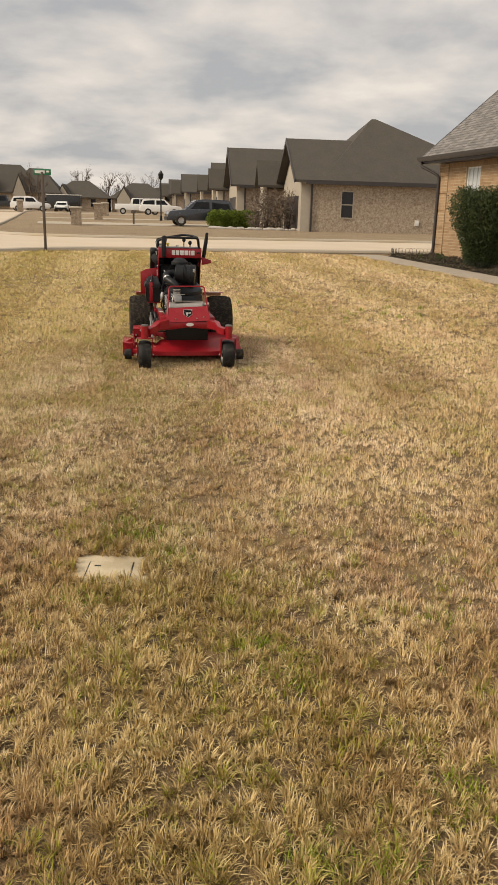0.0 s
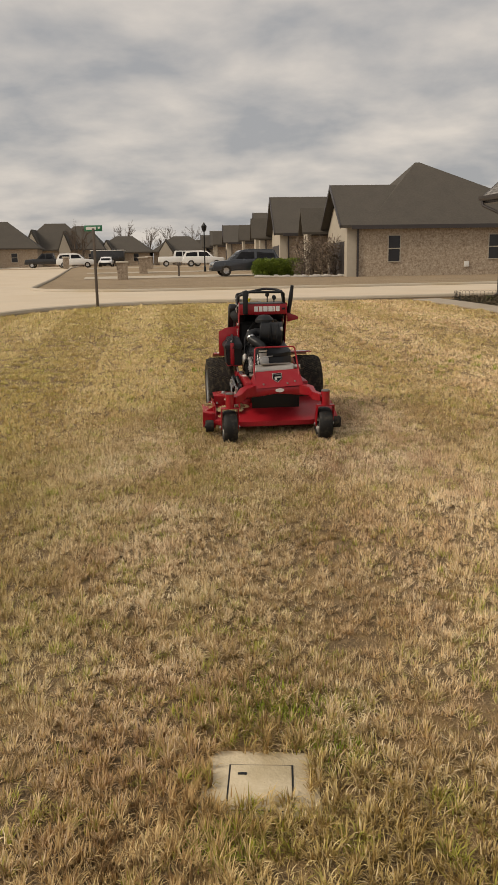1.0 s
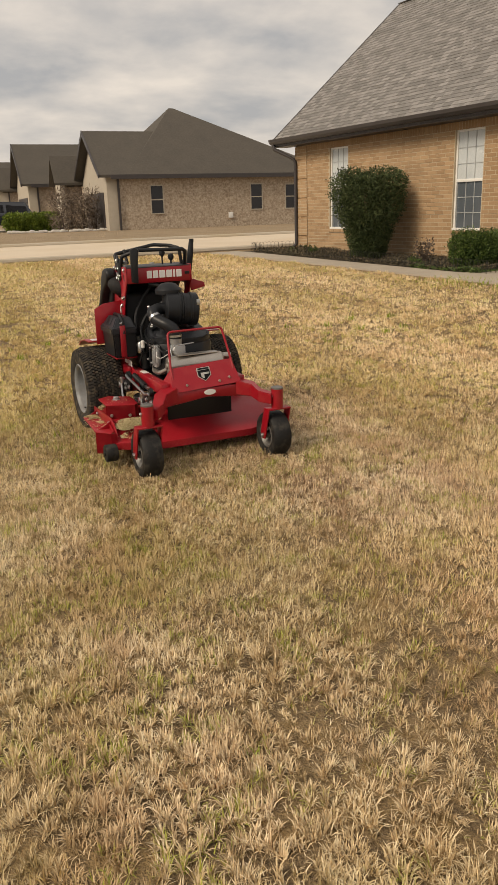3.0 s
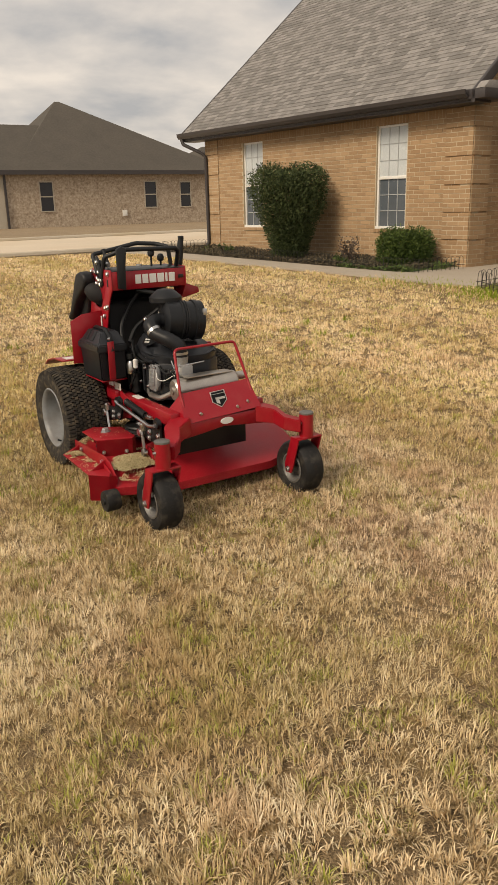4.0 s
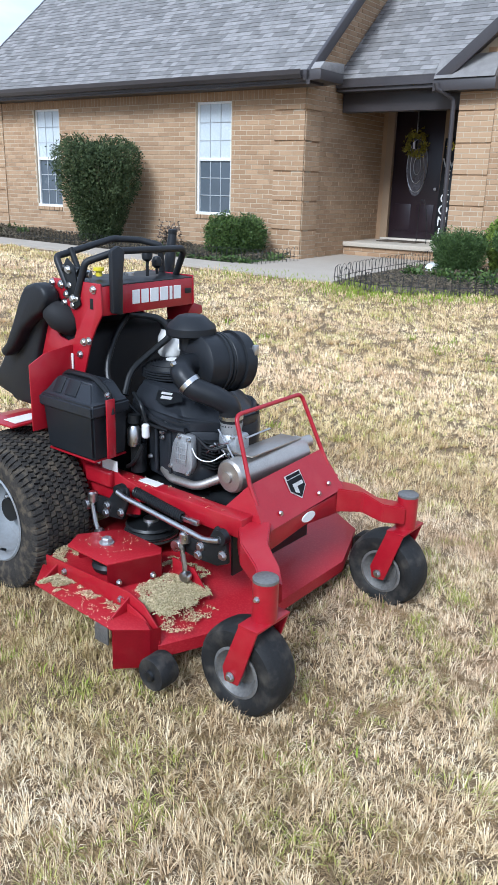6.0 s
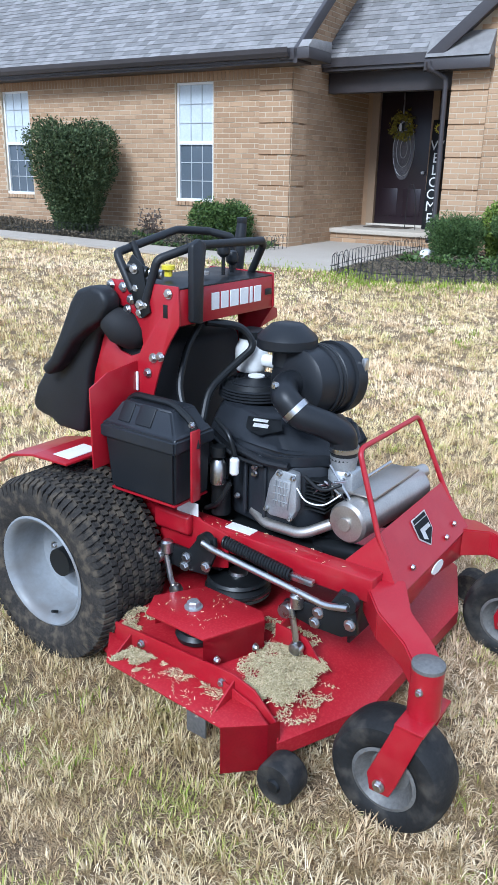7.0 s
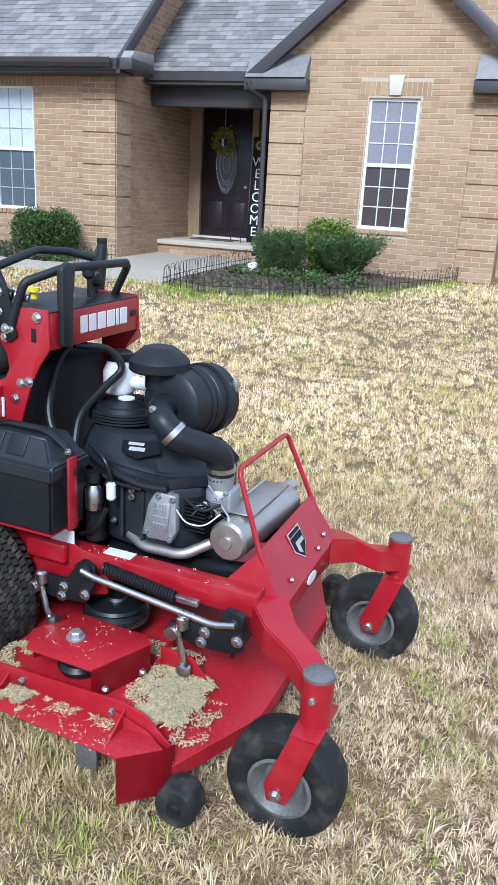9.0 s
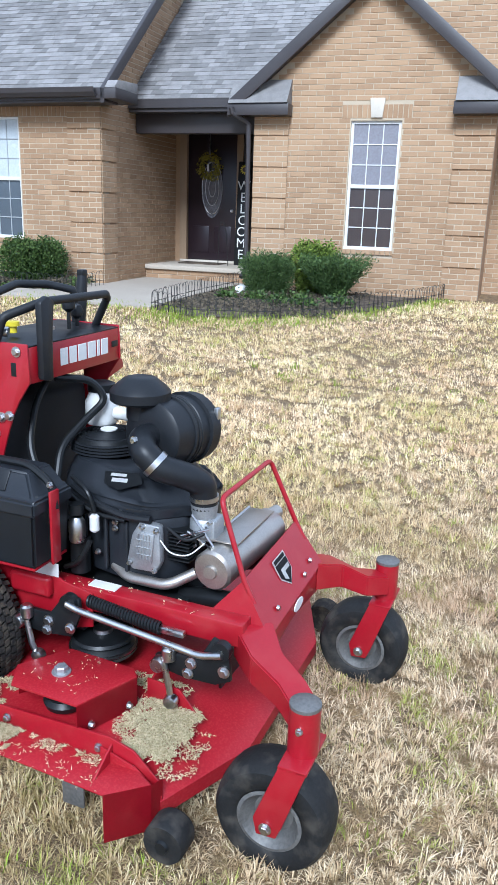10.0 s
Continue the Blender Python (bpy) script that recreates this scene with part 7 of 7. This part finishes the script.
# ---- bare winter trees far off ----
def bare_tree(x, y, h, seed):
    r = random.Random(seed)
    t = thing("bare_tree", lift_at(x, y), "leafless winter tree with fine upright twigs", "tree", "bare trees")
    trunk = bmesh.new()
    rings(trunk, [(0, 0, -0.3), (0.05, 0, h * 0.25), (0.0, 0.05, h * 0.55), (0.1, 0, h * 0.9)], [0.16, 0.12, 0.07, 0.015], 8)
    part("trunk", trunk, TWIG, t)
    limbs = bmesh.new()

    def grow(p, d, ln, rad, depth):
        e = p + d * ln
        rings(limbs, [p, p + d * ln * 0.5 + Vector((r.gauss(0, 0.05), r.gauss(0, 0.05), 0)), e], [rad, rad * 0.75, rad * 0.5], 4)
        if depth:
            for _ in range(r.randint(3, 4)):
                nd = (d + Vector((r.gauss(0, 0.42), r.gauss(0, 0.42), r.uniform(0.0, 0.35)))).normalized()
                grow(p + d * ln * r.uniform(0.45, 1.0), nd, ln * r.uniform(0.5, 0.75), rad * 0.55, depth - 1)
    for i in range(9):
        a = r.uniform(0, 6.283)
        grow(Vector((0, 0, h * r.uniform(0.2, 0.6))), Vector((math.cos(a) * 0.6, math.sin(a) * 0.6, 0.9)).normalized(), h * 0.26, 0.06, 3)
    part("crown", limbs, TWIG, t)


for x, y, h, sd in ((-34.5, 128, 6.5, 1), (-33.8, 158, 8.0, 2), (-29.5, 162, 7.5, 3), (-26.0, 162, 7.5, 4), (-22.5, 175, 8.5, 5), (-36.5, 131, 6.0, 6), (-25.0, 150, 4.5, 7)):
    bare_tree(x, y, h, sd)

# ---- grass ----
def value_noise(x, y, cell, seed):
    """Smooth random field from a lattice, in numpy."""
    g = np.random.RandomState(seed).rand(256, 256)
    u, v = x / cell + 1000, y / cell + 1000
    i, j = np.floor(u).astype(int), np.floor(v).astype(int)
    fu, fv = u - i, v - j
    fu, fv = fu * fu * (3 - 2 * fu), fv * fv * (3 - 2 * fv)
    a, b = g[i % 256, j % 256], g[(i + 1) % 256, j % 256]
    c, d = g[i % 256, (j + 1) % 256], g[(i + 1) % 256, (j + 1) % 256]
    return (a * (1 - fu) + b * fu) * (1 - fv) + (c * (1 - fu) + d * fu) * fv


def ground_array(x, y):
    return np.array([ground_z(a, b) for a, b in zip(x, y)])


def blade_material(name, straw, pale, brown, green, share, olive=(0.48, 0.40, 0.13), red=0.72):
    """Dry blades: straw, bleached and brown mixed blade by blade and in drifts, with green ones among them."""
    m = bpy.data.materials.new(name)
    m.use_nodes = True
    nt = m.node_tree
    L = nt.links.new
    bs = nt.nodes["Principled BSDF"]
    geo = nt.nodes.new("ShaderNodeNewGeometry")
    drift = nt.nodes.new("ShaderNodeTexNoise"); drift.inputs["Scale"].default_value = 1.9; drift.inputs["Detail"].default_value = 5
    small = nt.nodes.new("ShaderNodeTexNoise"); small.inputs["Scale"].default_value = 7.0; small.inputs["Detail"].default_value = 3
    L(geo.outputs["Position"], drift.inputs["Vector"]); L(geo.outputs["Position"], small.inputs["Vector"])
    k = nt.nodes.new("ShaderNodeMath"); k.operation = "MULTIPLY_ADD"; k.inputs[1].default_value = 0.62
    s1 = nt.nodes.new("ShaderNodeMath"); s1.operation = "MULTIPLY_ADD"; s1.inputs[1].default_value = 1.05; s1.inputs[2].default_value = -0.33
    L(drift.outputs["Fac"], s1.inputs[0]); L(geo.outputs["Random Per Island"], k.inputs[0]); L(s1.outputs[0], k.inputs[2])
    ramp = nt.nodes.new("ShaderNodeValToRGB")
    e = ramp.color_ramp.elements
    e[0].position, e[0].color = 0.12, lin(*brown)
    e[1].position, e[1].color = 0.92, lin(*pale)
    mid = e.new(0.50); mid.color = lin(*straw)
    low = e.new(0.30); low.color = lin(*[0.5 * (a + b) for a, b in zip(brown, straw)])
    L(k.outputs[0], ramp.inputs[0])
    gmix = nt.nodes.new("ShaderNodeMix"); gmix.data_type = "RGBA"
    gr = nt.nodes.new("ShaderNodeValToRGB")
    gr.color_ramp.elements[0].position, gr.color_ramp.elements[1].position = 1.0 - share - 0.06, 1.0 - share + 0.05
    gsum = nt.nodes.new("ShaderNodeMath"); gsum.operation = "MULTIPLY_ADD"; gsum.inputs[1].default_value = 0.35
    g2 = nt.nodes.new("ShaderNodeMath"); g2.operation = "MULTIPLY"; g2.inputs[1].default_value = 0.95
    frac = nt.nodes.new("ShaderNodeMath"); frac.operation = "FRACT"
    fm = nt.nodes.new("ShaderNodeMath"); fm.operation = "MULTIPLY"; fm.inputs[1].default_value = 37.0
    L(geo.outputs["Random Per Island"], fm.inputs[0]); L(fm.outputs[0], frac.inputs[0])
    L(small.outputs["Fac"], g2.inputs[0]); L(frac.outputs[0], gsum.inputs[0])
    L(gsum.outputs[0], gr.inputs[0]); L(gr.outputs[0], gmix.inputs[0])
    # broad olive drifts in the lawn
    big = nt.nodes.new("ShaderNodeTexNoise"); big.inputs["Scale"].default_value = 0.6; big.inputs["Detail"].default_value = 4
    L(geo.outputs["Position"], big.inputs["Vector"])
    br = nt.nodes.new("ShaderNodeMapRange"); br.inputs[1].default_value, br.inputs[2].default_value, br.inputs[4].default_value = 0.44, 0.66, 0.24
    L(big.outputs["Fac"], br.inputs[0])
    om = nt.nodes.new("ShaderNodeMix"); om.data_type = "RGBA"
    # alternate mowing passes lie darker
    dot = nt.nodes.new("ShaderNodeVectorMath"); dot.operation = "DOT_PRODUCT"; dot.inputs[1].default_value = (0.985, 0.174, 0.0)
    wob = nt.nodes.new("ShaderNodeMath"); wob.operation = "MULTIPLY_ADD"; wob.inputs[1].default_value = 0.7
    ph = nt.nodes.new("ShaderNodeMath"); ph.operation = "MULTIPLY"; ph.inputs[1].default_value = 2.73
    sn = nt.nodes.new("ShaderNodeMath"); sn.operation = "SINE"
    st = nt.nodes.new("ShaderNodeMapRange"); st.inputs[1].default_value, st.inputs[2].default_value, st.inputs[4].default_value = -0.2, 0.6, 0.17
    both = nt.nodes.new("ShaderNodeMath"); both.operation = "ADD"
    L(geo.outputs["Position"], dot.inputs[0]); L(big.outputs["Fac"], wob.inputs[0]); L(dot.outputs["Value"], wob.inputs[2])
    L(wob.outputs[0], ph.inputs[0]); L(ph.outputs[0], sn.inputs[0]); L(sn.outputs[0], st.inputs[0])
    # the side towards the street stays greener
    xyz = nt.nodes.new("ShaderNodeSeparateXYZ"); L(geo.outputs["Position"], xyz.inputs[0])
    side = nt.nodes.new("ShaderNodeMapRange"); side.inputs[1].default_value, side.inputs[2].default_value, side.inputs[4].default_value = -0.9, -2.4, 0.34
    sides = nt.nodes.new("ShaderNodeMath"); sides.operation = "ADD"
    L(xyz.outputs[0], side.inputs[0]); L(side.outputs[0], sides.inputs[0]); L(st.outputs[0], sides.inputs[1])
    L(br.outputs[0], both.inputs[0]); L(sides.outputs[0], both.inputs[1])
    # dead tufts a few fingers wide
    cl = nt.nodes.new("ShaderNodeTexNoise"); cl.inputs["Scale"].default_value = 12.0; cl.inputs["Detail"].default_value = 5; cl.inputs["Roughness"].default_value = 0.72
    L(geo.outputs["Position"], cl.inputs["Vector"])
    cr = nt.nodes.new("ShaderNodeMapRange"); cr.inputs[1].default_value, cr.inputs[2].default_value, cr.inputs[4].default_value = 0.525, 0.62, 0.90 if red > 0.5 else 0.62
    L(cl.outputs["Fac"], cr.inputs[0])
    # reddish dead patches drawn out along the mowing
    mp = nt.nodes.new("ShaderNodeMapping"); mp.inputs["Rotation"].default_value = (0, 0, 0.35); mp.inputs["Scale"].default_value = (1.5, 0.55, 1.0)
    rd = nt.nodes.new("ShaderNodeTexNoise"); rd.inputs["Scale"].default_value = 1.3; rd.inputs["Detail"].default_value = 5; rd.inputs["Roughness"].default_value = 0.65
    L(geo.outputs["Position"], mp.inputs["Vector"]); L(mp.outputs[0], rd.inputs["Vector"])
    rr = nt.nodes.new("ShaderNodeMapRange"); rr.inputs[1].default_value, rr.inputs[2].default_value, rr.inputs[4].default_value = 0.47, 0.62, red
    L(rd.outputs["Fac"], rr.inputs[0])
    rm = nt.nodes.new("ShaderNodeMix"); rm.data_type = "RGBA"
    L(rr.outputs[0], rm.inputs[0]); L(ramp.outputs[0], rm.inputs[6]); rm.inputs[7].default_value = lin(*[0.55 * a + 0.45 * b for a, b in zip(brown, (straw[0], straw[1] * 0.86, straw[2] * 0.85))])
    cm = nt.nodes.new("ShaderNodeMix"); cm.data_type = "RGBA"
    L(cr.outputs[0], cm.inputs[0]); L(rm.outputs[2], cm.inputs[6]); cm.inputs[7].default_value = lin(*[0.6 * c for c in brown])
    L(both.outputs[0], om.inputs[0]); L(cm.outputs[2], om.inputs[6]); om.inputs[7].default_value = lin(*olive)
    g4 = nt.nodes.new("ShaderNodeMath"); g4.operation = "MULTIPLY_ADD"; g4.inputs[1].default_value = 0.16; L(br.outputs[0], g4.inputs[0]); L(g2.outputs[0], g4.inputs[2])
    L(g4.outputs[0], gsum.inputs[2])
    L(om.outputs[2], gmix.inputs[6]); gmix.inputs[7].default_value = lin(*green)
    L(gmix.outputs[2], bs.inputs["Base Color"])
    bs.inputs["Roughness"].default_value = 0.75
    bs.inputs["Specular IOR Level"].default_value = 0.25
    return m


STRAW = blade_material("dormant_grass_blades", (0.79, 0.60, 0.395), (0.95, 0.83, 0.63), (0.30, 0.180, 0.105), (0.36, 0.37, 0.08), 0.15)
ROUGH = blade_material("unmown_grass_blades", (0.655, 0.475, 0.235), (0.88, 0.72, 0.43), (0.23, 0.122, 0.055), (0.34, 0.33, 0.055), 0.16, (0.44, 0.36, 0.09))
# cut turf's paler yellow, plus the far lawn's grazing-view brightness put into colour
PALE = blade_material("pale_far_grass_blades", (0.92, 0.71, 0.445), (0.96, 0.82, 0.58), (0.50, 0.33, 0.18), (0.48, 0.46, 0.12), 0.17, (0.62, 0.52, 0.19), red=0.38)
FRESH = blade_material("fresh_green_blades", (0.31, 0.34, 0.05), (0.52, 0.52, 0.08), (0.13, 0.18, 0.03), (0.25, 0.32, 0.035), 0.5, (0.30, 0.36, 0.05))


def in_house_frame(x, y):
    inv = HOUSE.inverted()
    s = inv[0][0] * x + inv[0][1] * y + inv[0][3]
    k = inv[1][0] * x + inv[1][1] * y + inv[1][3]
    return s, k


def tufts(x, y, cell):
    """The centre of each blade's tuft and a random number for it; two shaken, turned lattices lie through each other."""
    best = None
    wx, wy = x + 1.6 * cell * value_noise(x, y, 2.3 * cell, 61), y + 1.6 * cell * value_noise(x, y, 2.3 * cell, 62)
    for turn, seed in ((0.4, 77), (1.3, 78)):
        g = np.random.RandomState(seed).rand(512, 512, 3)
        c, s = math.cos(turn), math.sin(turn)
        u, v = (c * wx + s * wy) / cell, (c * wy - s * wx) / cell
        i, j = np.floor(u).astype(int), np.floor(v).astype(int)
        q = g[i % 512, j % 512]
        du, dv = (i + q[:, 0] - u) * cell, (j + q[:, 1] - v) * cell
        cx, cy, far = x + c * du - s * dv, y + s * du + c * dv, du * du + dv * dv
        if best is None:
            best = (cx, cy, q[:, 2], far)
        else:
            near = far < best[3]
            best = tuple(np.where(near, a, b) for a, b in zip((cx, cy, q[:, 2], far), best))
    return best[:3]


def grow_grass(name, x, y, out, length, width, mat, label, seed, flop=0.8, simple=False):
    """Bent blades, each a tapering ribbon, as one mesh; simple ones are a single leaning triangle."""
    rs = np.random.RandomState(seed)
    n = len(x)
    z = ground_array(x, y) - 0.004
    a = rs.rand(n) * 6.2832
    # mown in bands, each laid over one way; most blades splay out of their tuft
    across = x * 0.985 + y * 0.174 + 0.25 * value_noise(x, y, 1.5, 31)
    band = np.where(np.floor(across / 1.15) % 2 == 0, -1.5, 1.7)
    pick = rs.rand(n)
    a = np.where(pick < 0.25, band + rs.randn(n) * 0.6, np.where(pick < 0.80, out + rs.randn(n) * 0.7, a))
    lean = np.clip(0.15 + np.abs(rs.randn(n)) * flop, 0.05, 1.45)
    ux, uy = np.cos(a), np.sin(a)
    sx, sy = -uy * width * 0.5, ux * width * 0.5
    t = rs.rand(n) * 1.2 - 0.6
    sx, sy = sx * np.cos(t) - sy * np.sin(t), sx * np.sin(t) + sy * np.cos(t)
    l1, l2 = lean * 0.55, np.minimum(lean * 1.25, 1.5)
    hx = length * 0.5 * np.sin(l1); hz = length * 0.5 * np.cos(l1)
    tx = hx + length * 0.5 * np.sin(l2); tz = hz + length * 0.5 * np.cos(l2)
    P = np.empty((n, 5, 3), dtype=np.float32)
    P[:, 0] = np.stack((x - sx, y - sy, z), 1)
    P[:, 1] = np.stack((x + sx, y + sy, z), 1)
    P[:, 2] = np.stack((x + ux * hx + sx * 0.8, y + uy * hx + sy * 0.8, z + hz), 1)
    P[:, 3] = np.stack((x + ux * hx - sx * 0.8, y + uy * hx - sy * 0.8, z + hz), 1)
    P[:, 4] = np.stack((x + ux * tx, y + uy * tx, z + tz), 1)
    if simple:
        V = P[:, (0, 1, 4)].reshape(-1, 3)
        me = bpy.data.meshes.new(name)
        me.vertices.add(n * 3)
        me.vertices.foreach_set("co", V.ravel())
        me.loops.add(n * 3)
        me.loops.foreach_set("vertex_index", np.arange(n * 3, dtype=np.int32))
        me.polygons.add(n)
        me.polygons.foreach_set("loop_start", np.arange(n, dtype=np.int32) * 3)
        me.update(calc_edges=True)
        me.validate()
        me.materials.append(mat)
        return tagged(new(name, me), label, "grass", kind="stuff")
    base = np.arange(n, dtype=np.int32)[:, None] * 5
    loops = (base + np.array([[0, 1, 2, 3, 3, 2, 4]], dtype=np.int32)).ravel()
    me = bpy.data.meshes.new(name)
    me.vertices.add(n * 5)
    me.vertices.foreach_set("co", P.ravel())
    me.loops.add(n * 7)
    me.loops.foreach_set("vertex_index", loops)
    me.polygons.add(n * 2)
    starts = (np.arange(n, dtype=np.int32)[:, None] * 7 + np.array([[0, 4]], dtype=np.int32)).ravel()
    me.polygons.foreach_set("loop_start", starts)
    me.update(calc_edges=True)
    me.validate()
    me.materials.append(mat)
    ob = new(name, me)
    return tagged(ob, label, "grass", kind="stuff")


def is_lawn(x, y):
    """Open lawn: clear of the beds, the walk and the streets."""
    s, k = in_house_frame(x, y)
    if s < 4.4:
        edge = -2.38
    else:
        edge = float(np.interp(s, (4.4, 5.2, 6.1, 7.0, 7.75, 8.05, 8.15, 8.2), (-2.5, -2.8, -2.5, -1.7, -0.2, 1.0, 1.15, 1.15 if s < 8.65 else 2.6)))
    if k > edge - 0.05 and s > -7.2:
        return False
    q = BLOCK.inverted() @ Vector((x, y, 0))
    if q.x < B1 + 0.2 or q.y > A0 - 0.25:
        return False
    return not (q.x < B1 + R and q.y > A0 - R and (q.x - B1 - R) ** 2 + (q.y - A0 + R) ** 2 > (R - 0.2) ** 2)


def scatter():
    rs = np.random.RandomState(11)
    xs, ys, ln, wd, dd = [], [], [], [], []
    # dense along the walk and round the mower, thinner with distance
    line = np.array([(0.0, 1.0), (0.6, 1.8), (0.3, 2.6), (-0.5, 2.2), (-0.9, 3.4), (-1.2, 4.6), (-1.4, 5.8), (-1.3, 7.0), (-1.0, 8.0), (-0.2, 7.6)])
    cell = 0.4
    for cx in np.arange(-9, 13, cell):
        for cy in np.arange(0.6, 25, cell):
            px, py = cx + cell / 2, cy + cell / 2
            if px < -2.2 - 0.42 * py or px > 2.5 + 0.75 * py or not is_lawn(px, py):
                continue
            d = max(0.0, np.sqrt(((line - (px, py)) ** 2).sum(1)).min() - 0.7)
            dens = max(2300, (31000 if cy > 5.8 else 25000) / (1 + (d / 1.5) ** 1.5))
            n = rs.poisson(dens * cell * cell)
            xs.append(cx + rs.rand(n) * cell); ys.append(cy + rs.rand(n) * cell)
            grow = 1.0 + 0.22 * d
            ln.append(np.full(n, min(1.4, 0.9 + 0.1 * grow))); wd.append(np.full(n, min(grow, 4.0))); dd.append(np.full(n, d))
    x, y, ln, wd, dd = (np.concatenate(v) for v in (xs, ys, ln, wd, dd))
    # blades gather in tufts with worn gaps between them, coarser where seen from afar
    cx, cy, lot = (np.where((dd < 0.9) & (y > 5.8), a, np.where(dd < 3.0, b, c)) for a, b, c in zip(tufts(x, y, 0.044), tufts(x, y, 0.082), tufts(x, y, 0.19)))
    pull = np.where(dd < 3.0, 0.40, 0.24)
    out = np.arctan2(y - cy, x - cx)
    x, y = x + (cx - x) * pull, y + (cy - y) * pull
    tuft = lot * 0.6 + value_noise(x, y, 0.2, 1) * 0.4
    keep = rs.rand(len(x)) < np.where(lot < 0.17, 0.2, 0.68 + 0.32 * lot)
    # none on the meter box lid
    lid = (np.abs(x + 0.635) < 0.155) & (y > 3.19) & (y < 3.42)
    keep &= ~lid
    x, y, ln, wd, tuft, dd, out = x[keep], y[keep], ln[keep], wd[keep], tuft[keep], dd[keep], out[keep]
    tall = value_noise(x, y, 0.9, 7)
    near_box = np.exp(-((x + 0.63) ** 2 + (y - 3.3) ** 2) / 0.25)
    unmown = np.clip((3.4 - y) / 1.5, 0, 1)
    length = ln * (0.013 + 0.044 * tuft + 0.008 * tall + 0.02 * near_box + 0.010 * unmown) * (0.6 + 0.8 * rs.rand(len(x)))
    width = wd * np.where((dd < 0.6) & (y > 5.8), 0.0032, 0.0041) * (0.7 + 0.6 * rs.rand(len(x)))
    near = dd <= 0.0
    # left long at the start of the walk, paler with distance from it
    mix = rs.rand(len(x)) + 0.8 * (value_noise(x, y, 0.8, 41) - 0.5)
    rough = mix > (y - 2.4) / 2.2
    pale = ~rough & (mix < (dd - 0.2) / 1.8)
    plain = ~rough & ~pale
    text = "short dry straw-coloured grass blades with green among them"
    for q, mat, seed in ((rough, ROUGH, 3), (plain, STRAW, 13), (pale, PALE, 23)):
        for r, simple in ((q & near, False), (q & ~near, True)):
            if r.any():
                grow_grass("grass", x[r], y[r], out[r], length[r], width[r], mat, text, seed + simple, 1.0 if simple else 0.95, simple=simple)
    # fresh green tufts
    gx, gy = [], []
    spots = [(0.19, 2.47, 0.11), (0.04, 2.68, 0.08), (0.66, 1.91, 0.09), (0.83, 2.9, 0.07), (-0.54, 3.68, 0.14), (0.2, 1.65, 0.07), (0.42, 1.62, 0.08), (-0.69, 3.75, 0.12), (-0.4, 3.45, 0.09), (-0.75, 3.0, 0.10),
             (-1.53, 8.37, 0.05), (-1.44, 8.66, 0.05), (-1.7, 8.59, 0.06), (-1.6, 8.49, 0.05), (-0.92, 7.67, 0.05), (-1.13, 7.6, 0.06), (3.62, 10.57, 0.06)]
    for i in range(150):
        spots.append((rs.uniform(-2.6, 4.5), rs.uniform(1.5, 13), rs.uniform(0.02, 0.05)))
    for sx, sy, r in spots:
        if abs(sx + 0.635) < 0.2 and 3.08 < sy < 3.46:
            continue
        n = int((20000 if r > 0.065 else 4500) * r * (0.05 + r))
        gx.append(sx + rs.randn(n) * r * 0.75); gy.append(sy + rs.randn(n) * r * 0.75)
    # a greener strip of lawn beside the edged bed
    for (s0, k0), (s1, k1) in (((4.5, -2.6), (5.2, -2.95)), ((5.2, -2.95), (6.1, -2.65)), ((6.1, -2.65), (7.0, -1.9)), ((7.0, -1.9), (7.8, -0.3)), ((7.8, -0.3), (8.1, 1.0)), ((2.2, -2.45), (4.5, -2.5))):
        n = 620
        t = rs.rand(n)
        s, k = s0 + (s1 - s0) * t + rs.randn(n) * 0.12, k0 + (k1 - k0) * t + rs.randn(n) * 0.34
        gx.append(np.array(HOUSE[0][0] * s + HOUSE[0][1] * k + HOUSE[0][3])); gy.append(np.array(HOUSE[1][0] * s + HOUSE[1][1] * k + HOUSE[1][3]))
    gx, gy = np.concatenate(gx), np.concatenate(gy)
    lid = (np.abs(gx + 0.635) < 0.17) & (gy > 3.13) & (gy < 3.43)
    gx, gy = gx[~lid], gy[~lid]
    far = np.clip((gy - 8) / 4, 0, 1)
    grow_grass("green_grass", gx, gy, rs.rand(len(gx)) * 6.2832, (0.028 + 0.03 * rs.rand(len(gx))) * (1 + 0.6 * far), (0.003 + 0.0015 * rs.rand(len(gx))) * (1 + 1.8 * far), FRESH, "small tufts of fresh green grass in the dry lawn", 9, 0.6)


scatter()
